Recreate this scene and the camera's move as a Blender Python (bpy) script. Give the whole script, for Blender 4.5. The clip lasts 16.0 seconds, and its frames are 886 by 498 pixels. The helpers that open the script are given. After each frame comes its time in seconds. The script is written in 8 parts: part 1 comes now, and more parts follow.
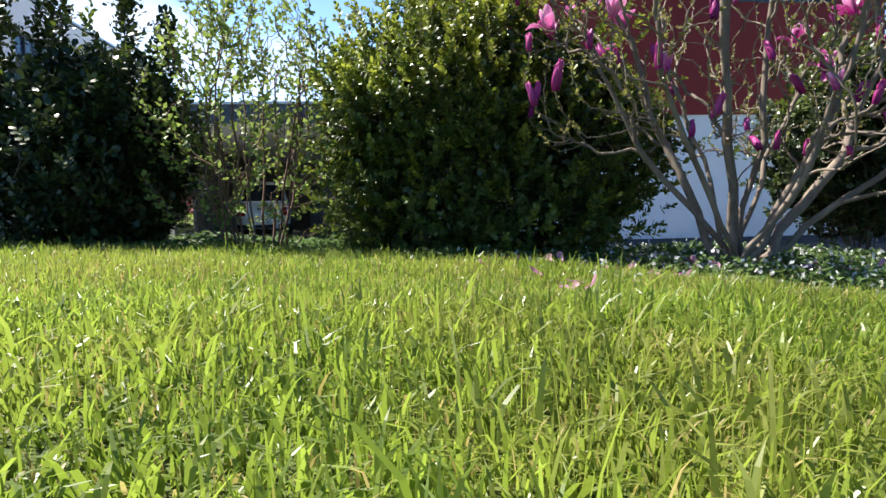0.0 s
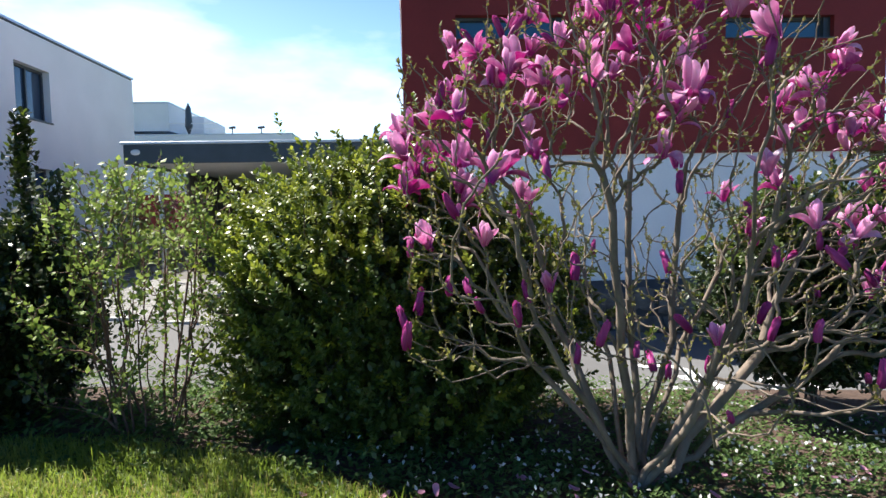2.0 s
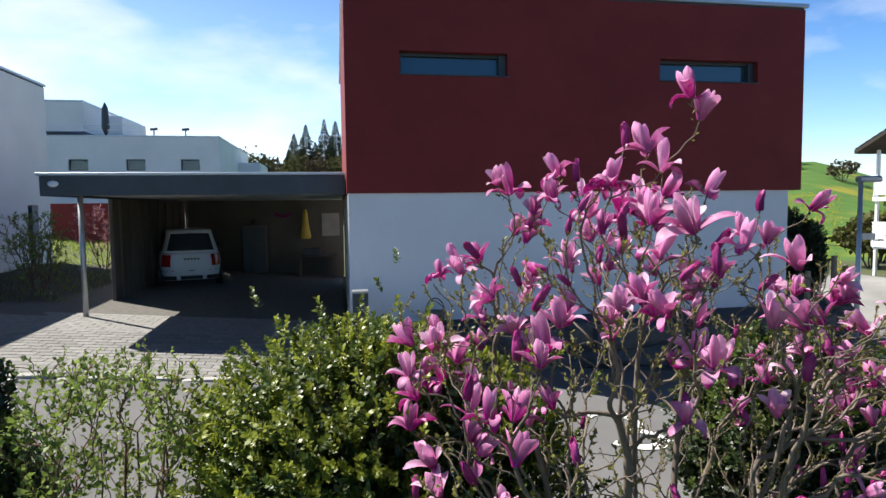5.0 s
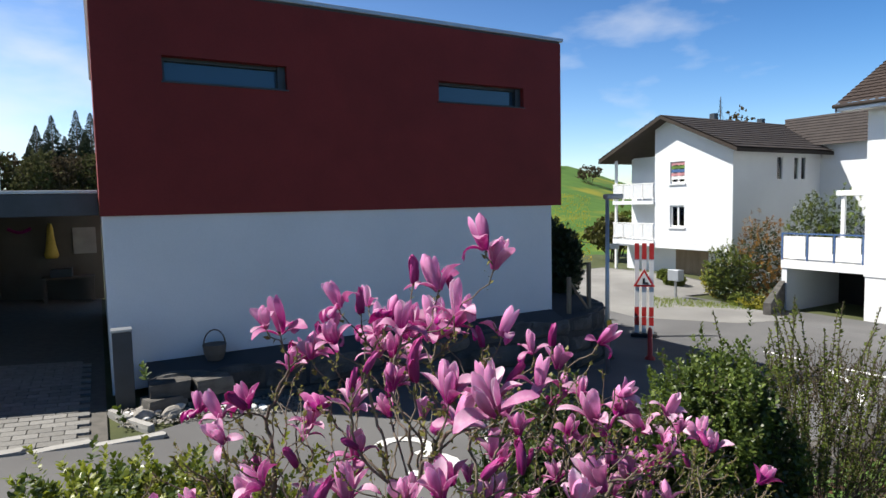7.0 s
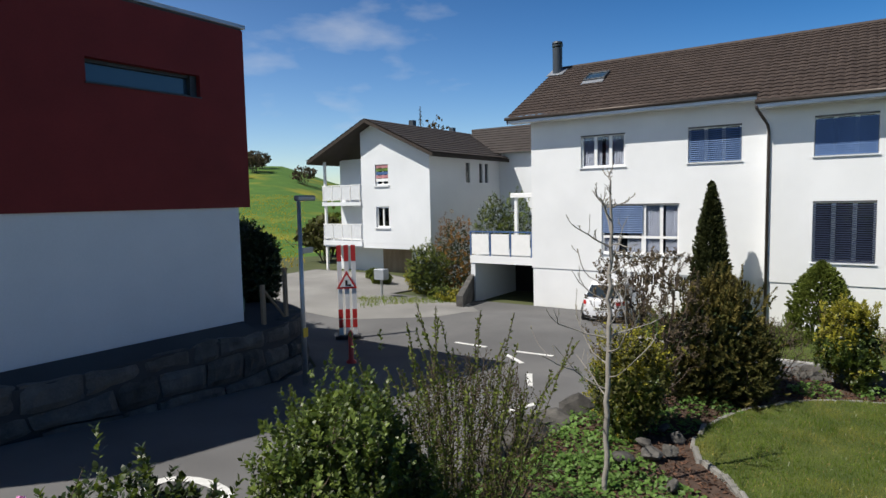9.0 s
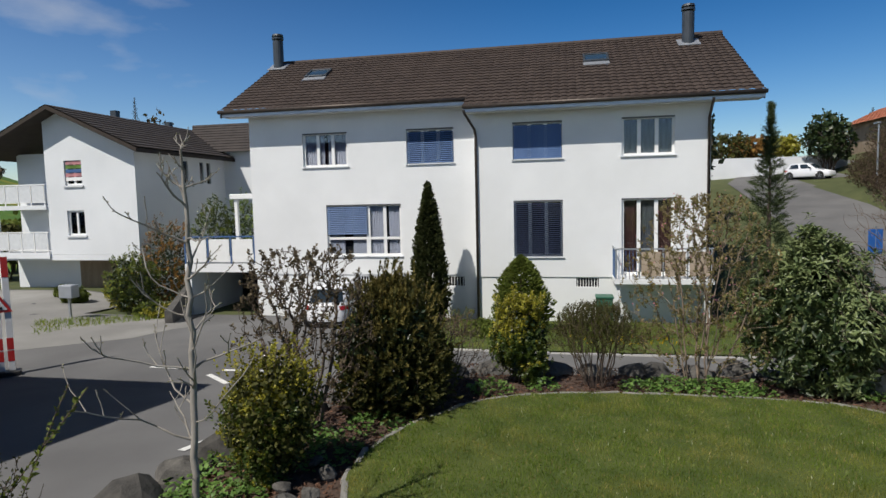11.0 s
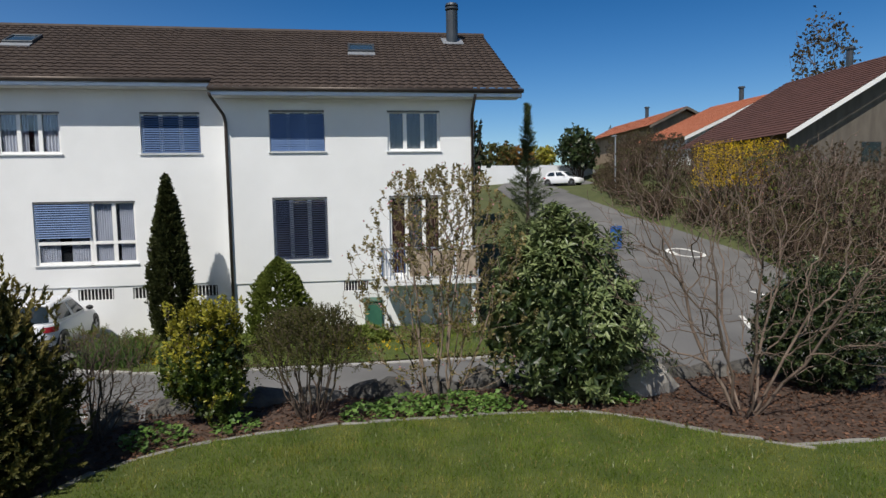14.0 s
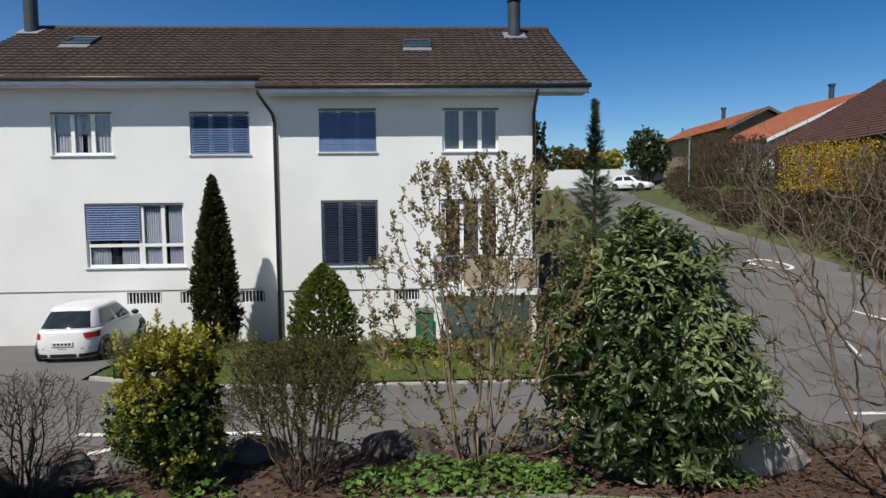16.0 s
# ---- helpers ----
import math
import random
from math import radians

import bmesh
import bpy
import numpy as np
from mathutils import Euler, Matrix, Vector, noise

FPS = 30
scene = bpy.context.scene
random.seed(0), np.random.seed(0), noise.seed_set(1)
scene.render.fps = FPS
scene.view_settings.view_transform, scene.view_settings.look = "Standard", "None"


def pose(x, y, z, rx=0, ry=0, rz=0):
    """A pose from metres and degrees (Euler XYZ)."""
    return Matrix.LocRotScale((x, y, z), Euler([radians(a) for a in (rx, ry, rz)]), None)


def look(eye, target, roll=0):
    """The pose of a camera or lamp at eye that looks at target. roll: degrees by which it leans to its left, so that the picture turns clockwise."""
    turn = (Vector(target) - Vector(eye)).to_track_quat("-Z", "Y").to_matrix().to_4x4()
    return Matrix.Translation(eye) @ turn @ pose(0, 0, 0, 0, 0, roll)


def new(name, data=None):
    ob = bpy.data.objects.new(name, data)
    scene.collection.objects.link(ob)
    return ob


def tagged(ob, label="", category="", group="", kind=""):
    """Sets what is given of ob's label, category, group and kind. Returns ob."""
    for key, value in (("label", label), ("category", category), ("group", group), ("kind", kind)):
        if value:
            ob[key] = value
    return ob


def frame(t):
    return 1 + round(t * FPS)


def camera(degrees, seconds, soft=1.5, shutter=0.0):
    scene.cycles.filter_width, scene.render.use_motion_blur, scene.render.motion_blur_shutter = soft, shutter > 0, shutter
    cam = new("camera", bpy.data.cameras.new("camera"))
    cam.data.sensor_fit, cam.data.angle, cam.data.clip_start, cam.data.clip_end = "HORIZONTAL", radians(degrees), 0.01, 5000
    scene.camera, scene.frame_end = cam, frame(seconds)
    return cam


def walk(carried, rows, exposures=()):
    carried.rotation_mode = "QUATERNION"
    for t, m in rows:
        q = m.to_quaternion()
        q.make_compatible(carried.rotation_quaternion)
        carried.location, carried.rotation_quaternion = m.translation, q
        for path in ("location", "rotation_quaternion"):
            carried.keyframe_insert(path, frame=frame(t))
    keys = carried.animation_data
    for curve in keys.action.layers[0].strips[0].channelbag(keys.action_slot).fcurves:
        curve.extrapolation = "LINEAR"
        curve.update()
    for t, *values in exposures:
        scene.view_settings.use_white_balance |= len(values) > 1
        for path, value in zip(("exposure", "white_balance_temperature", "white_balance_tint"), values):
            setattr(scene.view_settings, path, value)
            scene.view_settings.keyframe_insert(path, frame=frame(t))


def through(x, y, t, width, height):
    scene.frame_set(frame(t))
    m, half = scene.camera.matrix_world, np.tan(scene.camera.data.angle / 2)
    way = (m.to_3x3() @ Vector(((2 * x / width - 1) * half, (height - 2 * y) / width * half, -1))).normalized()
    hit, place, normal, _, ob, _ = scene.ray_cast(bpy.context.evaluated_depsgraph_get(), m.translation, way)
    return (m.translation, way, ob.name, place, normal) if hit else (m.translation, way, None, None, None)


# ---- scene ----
cam = camera(72.2, 16.0)
PATH = [
    (0, (-0.025, 0.081, 0.237), (0.178, 2.666, 0.064), -1.1),
    (0.5, (-0.014, 0.178, 0.32), (0.169, 2.766, 0.166), -1.0),
    (1, (0.131, 0.269, 0.552), (0.278, 2.861, 0.416), -1.1),
    (1.5, (0.304, 0.252, 0.76), (0.45, 2.844, 0.634), -1.0),
    (2, (0.474, 0.234, 0.954), (0.62, 2.825, 0.797), -1.1),
    (2.5, (0.571, 0.326, 1.123), (0.697, 2.92, 0.974), -0.9),
    (3, (0.581, 0.381, 1.296), (0.723, 2.973, 1.157), -0.8),
    (3.2, (0.556, 0.363, 1.331), (0.714, 2.955, 1.193), -0.8),
    (5.3, (0.22, 0.454, 1.807), (0.753, 2.991, 1.625), -0.8),
    (5.5, (0.203, 0.489, 1.86), (0.81, 3.011, 1.676), -0.9),
    (6, (0.185, 0.563, 1.98), (1.006, 3.023, 1.793), -1.0),
    (6.5, (0.25, 0.642, 2.058), (1.295, 3.015, 1.867), -1.1),
    (7, (0.398, 0.729, 2.12), (1.674, 2.986, 1.927), -1.2),
    (7.5, (0.595, 0.811, 2.155), (2.094, 2.926, 1.959), -1.3),
    (8, (0.848, 0.893, 2.154), (2.581, 2.82, 1.953), -1.2),
    (8.5, (1.104, 0.953, 2.124), (3.041, 2.675, 1.918), -1.2),
    (9, (1.422, 0.944, 2.119), (3.555, 2.414, 1.906), -1.2),
    (9.5, (1.741, 0.961, 2.076), (4.027, 2.179, 1.856), -1.2),
    (10, (2.14, 0.896, 2.031), (4.545, 1.859, 1.808), -1.1),
    (10.2, (2.298, 0.764, 2.028), (4.735, 1.643, 1.804), -1.2),
    (12.3, (3.871, 0.352, 1.776), (6.462, 0.257, 1.57), -1.1),
    (12.5, (3.973, 0.307, 1.778), (6.56, 0.14, 1.569), -1.1),
    (13, (4.233, 0.109, 1.712), (6.807, -0.191, 1.511), -1.1),
    (13.5, (4.469, -0.069, 1.664), (7.037, -0.43, 1.459), -1.0),
    (14, (4.798, -0.308, 1.589), (7.363, -0.686, 1.383), -1.0),
    (14.5, (5.105, -0.498, 1.509), (7.671, -0.865, 1.305), -0.9),
    (15, (5.487, -0.646, 1.434), (8.056, -0.995, 1.234), -0.8),
    (15.5, (5.855, -0.697, 1.49), (8.424, -1.044, 1.291), -0.7),
    (16, (6.221, -0.676, 1.554), (8.813, -0.79, 1.373), -0.6),
]
EXPOSURES = [(0, 1.5), (1, 1.5), (2, 1.35), (3, 1.15), (5.5, 0.83), (7, 0.58), (9, 0.12), (10, -0.06), (12.5, -0.14), (16, -0.08)]
walk(cam, [(t, look(eye, target, roll)) for t, eye, target, roll in PATH], EXPOSURES)

# ---- world, sun ----
SUN_DIR = Vector((-0.655, 0.42, 1.0)).normalized()
world = bpy.data.worlds.new("sky_world")
scene.world = world
world.use_nodes = True
wn = world.node_tree
wn.nodes.clear()
w_out = wn.nodes.new("ShaderNodeOutputWorld")
w_bg = wn.nodes.new("ShaderNodeBackground")
w_sky = wn.nodes.new("ShaderNodeTexSky")
w_sky.sky_type = "NISHITA"
w_sky.sun_disc = False
w_sky.sun_elevation = math.asin(SUN_DIR.z)
w_sky.sun_rotation = math.atan2(SUN_DIR.x, SUN_DIR.y)
w_sky.altitude = 450
w_sky.air_density = 1.0
w_sky.dust_density = 0.5
w_sky.ozone_density = 3.0
w_bg.inputs["Strength"].default_value = 0.068
# fair-weather clouds, thicker towards the sunny side of the sky
w_co = wn.nodes.new("ShaderNodeTexCoord")
w_map = wn.nodes.new("ShaderNodeMapping")
w_map.inputs["Scale"].default_value = (1.6, 1.6, 4.2)
w_map.inputs["Location"].default_value = (0.35, 0.1, 0.2)
w_noise = wn.nodes.new("ShaderNodeTexNoise")
w_noise.inputs["Scale"].default_value = 2.3
w_noise.inputs["Detail"].default_value = 7
w_noise.inputs["Roughness"].default_value = 0.5
w_dot = wn.nodes.new("ShaderNodeVectorMath")
w_dot.operation = "DOT_PRODUCT"
w_dot.inputs[1].default_value = Vector((-0.62, 0.78, 0.0)).normalized()
w_mul = wn.nodes.new("ShaderNodeMath")
w_mul.operation = "MULTIPLY_ADD"
w_mul.inputs[1].default_value = 0.24
w_ramp = wn.nodes.new("ShaderNodeMapRange")
w_ramp.inputs["From Min"].default_value = 0.60
w_ramp.inputs["From Max"].default_value = 0.98
w_mix = wn.nodes.new("ShaderNodeMix")
w_mix.data_type = "RGBA"
w_mix.inputs["B"].default_value = (9.5, 9.7, 10.0, 1)
wn.links.new(w_co.outputs["Generated"], w_map.inputs["Vector"])
wn.links.new(w_map.outputs["Vector"], w_noise.inputs["Vector"])
wn.links.new(w_co.outputs["Generated"], w_dot.inputs[0])
wn.links.new(w_dot.outputs["Value"], w_mul.inputs[0])
wn.links.new(w_noise.outputs["Fac"], w_mul.inputs[2])
wn.links.new(w_mul.outputs["Value"], w_ramp.inputs["Value"])
wn.links.new(w_ramp.outputs["Result"], w_mix.inputs["Factor"])
w_sat = wn.nodes.new("ShaderNodeHueSaturation")
w_sat.inputs["Hue"].default_value = 0.507
wn.links.new(w_sky.outputs["Color"], w_sat.inputs["Color"])
# hazier and brighter on the sun's side of the sky
w_pale = wn.nodes.new("ShaderNodeMapRange")
w_pale.inputs["From Min"].default_value, w_pale.inputs["From Max"].default_value = -0.6, 0.9
w_pale.inputs["To Min"].default_value, w_pale.inputs["To Max"].default_value = 1.42, 1.12
wn.links.new(w_dot.outputs["Value"], w_pale.inputs["Value"])
wn.links.new(w_pale.outputs["Result"], w_sat.inputs["Saturation"])
w_side = wn.nodes.new("ShaderNodeMapRange")
w_side.inputs["From Min"].default_value, w_side.inputs["From Max"].default_value = -1.0, 1.0
w_side.inputs["To Min"].default_value, w_side.inputs["To Max"].default_value = 0.90, 1.15
w_scale = wn.nodes.new("ShaderNodeVectorMath")
w_scale.operation = "SCALE"
wn.links.new(w_dot.outputs["Value"], w_side.inputs["Value"])
wn.links.new(w_sat.outputs["Color"], w_scale.inputs[0])
# and paler towards the horizon, deep overhead
w_sep = wn.nodes.new("ShaderNodeSeparateXYZ")
w_high = wn.nodes.new("ShaderNodeMapRange")
w_high.interpolation_type = "SMOOTHSTEP"
w_high.inputs["From Min"].default_value, w_high.inputs["From Max"].default_value = 0.0, 0.95
w_high.inputs["To Min"].default_value, w_high.inputs["To Max"].default_value = 1.75, 0.22
w_both = wn.nodes.new("ShaderNodeMath")
w_both.operation = "MULTIPLY"
wn.links.new(w_co.outputs["Generated"], w_sep.inputs["Vector"])
wn.links.new(w_sep.outputs["Z"], w_high.inputs["Value"])
wn.links.new(w_side.outputs["Result"], w_both.inputs[0])
wn.links.new(w_high.outputs["Result"], w_both.inputs[1])
wn.links.new(w_both.outputs["Value"], w_scale.inputs["Scale"])
wn.links.new(w_scale.outputs["Vector"], w_mix.inputs["A"])
wn.links.new(w_mix.outputs["Result"], w_bg.inputs["Color"])
wn.links.new(w_bg.outputs["Background"], w_out.inputs["Surface"])

sun_data = bpy.data.lights.new("sun", "SUN")
sun_data.energy = 5.0
sun_data.angle = radians(0.53)
sun_data.color = (1.0, 0.95, 0.87)
sun = new("sun", sun_data)
sun.matrix_world = look((0, 0, 60), Vector((0, 0, 60)) - SUN_DIR)


# ---- materials ----
def _nodes(name):
    m = bpy.data.materials.new(name)
    m.use_nodes = True
    n = m.node_tree.nodes
    return m, n, m.node_tree.links, n["Principled BSDF"]


def surface(name, a, b, rough=0.7, metal=0.0, scale=6.0, fine=60.0, bump=0.15, vary=0.0, spec=0.5, stretch=(1, 1, 1), stain=None):
    """A surface whose colour wanders between a and b at two scales, with a fine relief. vary: how far single pieces differ."""
    m, n, l, p = _nodes(name)
    p.inputs["Roughness"].default_value, p.inputs["Metallic"].default_value = rough, metal
    p.inputs["Specular IOR Level"].default_value = spec
    co = n.new("ShaderNodeTexCoord")
    mp = n.new("ShaderNodeMapping")
    mp.inputs["Scale"].default_value = stretch
    l.new(co.outputs["Object"], mp.inputs["Vector"])
    big, small = n.new("ShaderNodeTexNoise"), n.new("ShaderNodeTexNoise")
    for t, s, d in ((big, scale, 5), (small, fine, 4)):
        t.inputs["Scale"].default_value, t.inputs["Detail"].default_value = s, d
        l.new(mp.outputs["Vector"], t.inputs["Vector"])
    add = n.new("ShaderNodeMath")
    add.operation = "MULTIPLY_ADD"
    add.inputs[1].default_value = 0.4
    l.new(small.outputs["Fac"], add.inputs[0])
    l.new(big.outputs["Fac"], add.inputs[2])
    rng = n.new("ShaderNodeMapRange")
    rng.inputs["From Min"].default_value, rng.inputs["From Max"].default_value = 0.45, 0.95
    l.new(add.outputs[0], rng.inputs["Value"])
    mix = n.new("ShaderNodeMix")
    mix.data_type = "RGBA"
    mix.inputs["A"].default_value, mix.inputs["B"].default_value = (*a, 1), (*b, 1)
    l.new(rng.outputs["Result"], mix.inputs["Factor"])
    last = mix.outputs["Result"]
    if stain:
        st = n.new("ShaderNodeTexNoise")
        st.inputs["Scale"].default_value, st.inputs["Detail"].default_value = scale * 0.3, 6
        l.new(co.outputs["Object"], st.inputs["Vector"])
        sr = n.new("ShaderNodeMapRange")
        sr.inputs["From Min"].default_value, sr.inputs["From Max"].default_value = 0.52, 0.7
        sr.inputs["To Max"].default_value = 0.8
        l.new(st.outputs["Fac"], sr.inputs["Value"])
        sm = n.new("ShaderNodeMix")
        sm.data_type = "RGBA"
        sm.inputs["B"].default_value = (*stain, 1)
        l.new(last, sm.inputs["A"])
        l.new(sr.outputs["Result"], sm.inputs["Factor"])
        last = sm.outputs["Result"]
    if vary:
        info = n.new("ShaderNodeObjectInfo")
        hsv = n.new("ShaderNodeHueSaturation")
        vr = n.new("ShaderNodeMapRange")
        vr.inputs["To Min"].default_value, vr.inputs["To Max"].default_value = 1 - vary, 1 + vary
        l.new(info.outputs["Random"], vr.inputs["Value"])
        l.new(vr.outputs["Result"], hsv.inputs["Value"])
        l.new(last, hsv.inputs["Color"])
        last = hsv.outputs["Color"]
    l.new(last, p.inputs["Base Color"])
    if bump:
        bp = n.new("ShaderNodeBump")
        bp.inputs["Strength"].default_value, bp.inputs["Distance"].default_value = bump, 0.01
        l.new(add.outputs[0], bp.inputs["Height"])
        l.new(bp.outputs["Normal"], p.inputs["Normal"])
    return m


def foliage(name, a, b, through=0.35, rough=0.45, spec=0.4, glow=None, straw=None):
    """Leaves or petals: each its own tone between a and b, part of the light passing through."""
    m, n, l, p = _nodes(name)
    p.inputs["Roughness"].default_value = rough
    p.inputs["Specular IOR Level"].default_value = spec
    geo = n.new("ShaderNodeNewGeometry")
    mix = n.new("ShaderNodeMix")
    mix.data_type = "RGBA"
    mix.inputs["A"].default_value, mix.inputs["B"].default_value = (*a, 1), (*b, 1)
    l.new(geo.outputs["Random Per Island"], mix.inputs["Factor"])
    hsv = n.new("ShaderNodeHueSaturation")
    noise_t = n.new("ShaderNodeTexNoise")
    noise_t.inputs["Scale"].default_value = 3.0
    co = n.new("ShaderNodeTexCoord")
    l.new(co.outputs["Object"], noise_t.inputs["Vector"])
    vr = n.new("ShaderNodeMapRange")
    vr.inputs["From Min"].default_value, vr.inputs["From Max"].default_value = 0.3, 0.7
    vr.inputs["To Min"].default_value, vr.inputs["To Max"].default_value = 0.75, 1.25
    l.new(noise_t.outputs["Fac"], vr.inputs["Value"])
    l.new(vr.outputs["Result"], hsv.inputs["Value"])
    if straw:
        worn, wr, sm = n.new("ShaderNodeTexNoise"), n.new("ShaderNodeMapRange"), n.new("ShaderNodeMix")
        worn.inputs["Scale"].default_value, worn.inputs["Detail"].default_value = 1.5, 6
        wr.inputs["From Min"].default_value, wr.inputs["From Max"].default_value, wr.inputs["To Max"].default_value = 0.48, 0.70, 0.7
        sm.data_type = "RGBA"
        sm.inputs["B"].default_value = (*straw, 1)
        l.new(co.outputs["Object"], worn.inputs["Vector"])
        l.new(worn.outputs["Fac"], wr.inputs["Value"])
        l.new(wr.outputs["Result"], sm.inputs["Factor"])
        l.new(mix.outputs["Result"], sm.inputs["A"])
        l.new(sm.outputs["Result"], hsv.inputs["Color"])
    else:
        l.new(mix.outputs["Result"], hsv.inputs["Color"])
    l.new(hsv.outputs["Color"], p.inputs["Base Color"])
    tr = n.new("ShaderNodeBsdfTranslucent")
    if glow:
        tint = n.new("ShaderNodeMix")
        tint.data_type = "RGBA"
        tint.inputs["Factor"].default_value = 0.6
        tint.inputs["B"].default_value = (*glow, 1)
        l.new(hsv.outputs["Color"], tint.inputs["A"])
        l.new(tint.outputs["Result"], tr.inputs["Color"])
    else:
        l.new(hsv.outputs["Color"], tr.inputs["Color"])
    ms = n.new("ShaderNodeMixShader")
    ms.inputs["Fac"].default_value = through
    l.new(p.outputs["BSDF"], ms.inputs[1])
    l.new(tr.outputs["BSDF"], ms.inputs[2])
    l.new(ms.outputs["Shader"], n["Material Output"].inputs["Surface"])
    return m


def glass(name, tint=(0.02, 0.03, 0.04), rough=0.03):
    m, n, l, p = _nodes(name)
    p.inputs["Base Color"].default_value = (*tint, 1)
    p.inputs["Roughness"].default_value = rough
    p.inputs["Specular IOR Level"].default_value = 0.8
    return m


def window_glass(name, tint=(0.75, 0.8, 0.85)):
    """A thin pane: sees through, with the gloss of glass."""
    m, n, l, p = _nodes(name)
    n.remove(p)
    tr, gl, fr, ms = n.new("ShaderNodeBsdfTransparent"), n.new("ShaderNodeBsdfGlossy"), n.new("ShaderNodeFresnel"), n.new("ShaderNodeMixShader")
    tr.inputs["Color"].default_value = (*tint, 1)
    gl.inputs["Roughness"].default_value = 0.02
    fr.inputs["IOR"].default_value = 1.7
    l.new(fr.outputs["Fac"], ms.inputs["Fac"])
    l.new(tr.outputs["BSDF"], ms.inputs[1])
    l.new(gl.outputs["BSDF"], ms.inputs[2])
    l.new(ms.outputs["Shader"], n["Material Output"].inputs["Surface"])
    return m


M = {}
M["plaster"] = surface("white_plaster", (0.70, 0.71, 0.715), (0.79, 0.80, 0.805), 0.9, scale=0.6, fine=40, bump=0.25, spec=0.2)
M["plaster_blue"] = surface("pale_plaster", (0.66, 0.69, 0.72), (0.78, 0.80, 0.83), 0.9, scale=0.5, fine=55, bump=0.3, spec=0.2)
M["plaster_h2"] = surface("grey_white_plaster", (0.66, 0.68, 0.70), (0.75, 0.77, 0.79), 0.9, scale=0.5, fine=30, bump=0.2, spec=0.2)
M["red"] = surface("red_cladding", (0.155, 0.016, 0.015), (0.205, 0.022, 0.021), 0.62, scale=1.2, fine=30, bump=0.2, spec=0.3)
M["coping"] = surface("metal_coping", (0.42, 0.45, 0.50), (0.5, 0.53, 0.58), 0.4, 0.6, scale=3, bump=0.05)
M["anthracite"] = surface("anthracite_metal", (0.035, 0.045, 0.055), (0.055, 0.065, 0.08), 0.45, 0.2, scale=3, bump=0.05)
M["soffit"] = surface("soffit_board", (0.55, 0.55, 0.53), (0.65, 0.65, 0.63), 0.8, scale=2)
M["dark_board"] = surface("dark_boards", (0.085, 0.072, 0.06), (0.14, 0.12, 0.10), 0.8, scale=3, stretch=(1, 1, 0.2))
M["back_wall"] = surface("carport_back_wall", (0.10, 0.09, 0.075), (0.15, 0.135, 0.115), 0.85, scale=1)
M["steel"] = surface("galvanised_steel", (0.38, 0.40, 0.42), (0.5, 0.52, 0.54), 0.45, 0.8, scale=8, bump=0.05)
M["asphalt"] = surface("asphalt", (0.118, 0.117, 0.118), (0.175, 0.174, 0.174), 0.9, scale=0.45, fine=120, bump=0.35, spec=0.25, stain=(0.10, 0.10, 0.103))
M["asphalt_dark"] = surface("forecourt_asphalt", (0.055, 0.055, 0.058), (0.09, 0.09, 0.093), 0.9, scale=0.6, fine=120, bump=0.35, spec=0.25)
M["asphalt_pale"] = surface("pale_forecourt_asphalt", (0.22, 0.215, 0.205), (0.32, 0.315, 0.30), 0.92, scale=0.5, fine=90, bump=0.35, spec=0.2, stain=(0.19, 0.185, 0.18))
M["paint"] = surface("road_paint", (0.62, 0.62, 0.60), (0.80, 0.80, 0.78), 0.8, scale=9, fine=70, bump=0.1)
M["concrete"] = surface("concrete_kerb", (0.30, 0.295, 0.28), (0.42, 0.41, 0.39), 0.9, scale=5, fine=80, bump=0.3, vary=0.1)
M["paver"] = surface("concrete_paver", (0.18, 0.175, 0.165), (0.27, 0.265, 0.25), 0.9, scale=7, fine=90, bump=0.3, vary=0.16)
M["joint"] = surface("paving_joint", (0.10, 0.095, 0.085), (0.15, 0.14, 0.125), 0.95, scale=8)
M["stone"] = surface("grey_quarry_stone", (0.045, 0.043, 0.04), (0.15, 0.14, 0.127), 0.92, scale=2.6, fine=28, bump=0.9, vary=0.32, stain=(0.09, 0.09, 0.085))
M["edge_stone"] = surface("grey_edging_stone", (0.19, 0.185, 0.17), (0.31, 0.30, 0.275), 0.92, scale=6, fine=40, bump=0.6, vary=0.15)
M["stone_pale"] = surface("pale_field_stone", (0.26, 0.245, 0.22), (0.40, 0.375, 0.335), 0.92, scale=3.5, fine=30, bump=0.6, vary=0.2)
M["soil"] = surface("bark_mulch_soil", (0.045, 0.028, 0.020), (0.105, 0.066, 0.048), 0.95, scale=14, fine=90, bump=0.9)
M["earth"] = surface("meadow_earth", (0.05, 0.065, 0.02), (0.09, 0.10, 0.035), 0.95, scale=0.8, fine=20, bump=0.5)
M["turf"] = surface("turf_base", (0.042, 0.068, 0.009), (0.085, 0.105, 0.018), 0.95, scale=3.0, fine=60, bump=0.6)
M["roof"] = surface("brown_roof_tile", (0.042, 0.031, 0.027), (0.074, 0.055, 0.047), 0.75, scale=2.0, fine=40, bump=0.2, spec=0.3, vary=0.12)
M["roof_dark"] = surface("dark_roof_tile", (0.035, 0.028, 0.026), (0.06, 0.05, 0.045), 0.8, scale=2.0, fine=30, bump=0.2, vary=0.1)
M["roof_red"] = surface("red_roof_tile", (0.36, 0.12, 0.06), (0.48, 0.18, 0.10), 0.85, scale=1.5, fine=20, bump=0.2)
M["roof_wine"] = surface("wine_red_roof_tile", (0.065, 0.028, 0.023), (0.105, 0.046, 0.038), 0.85, scale=1.5, fine=20, bump=0.2)
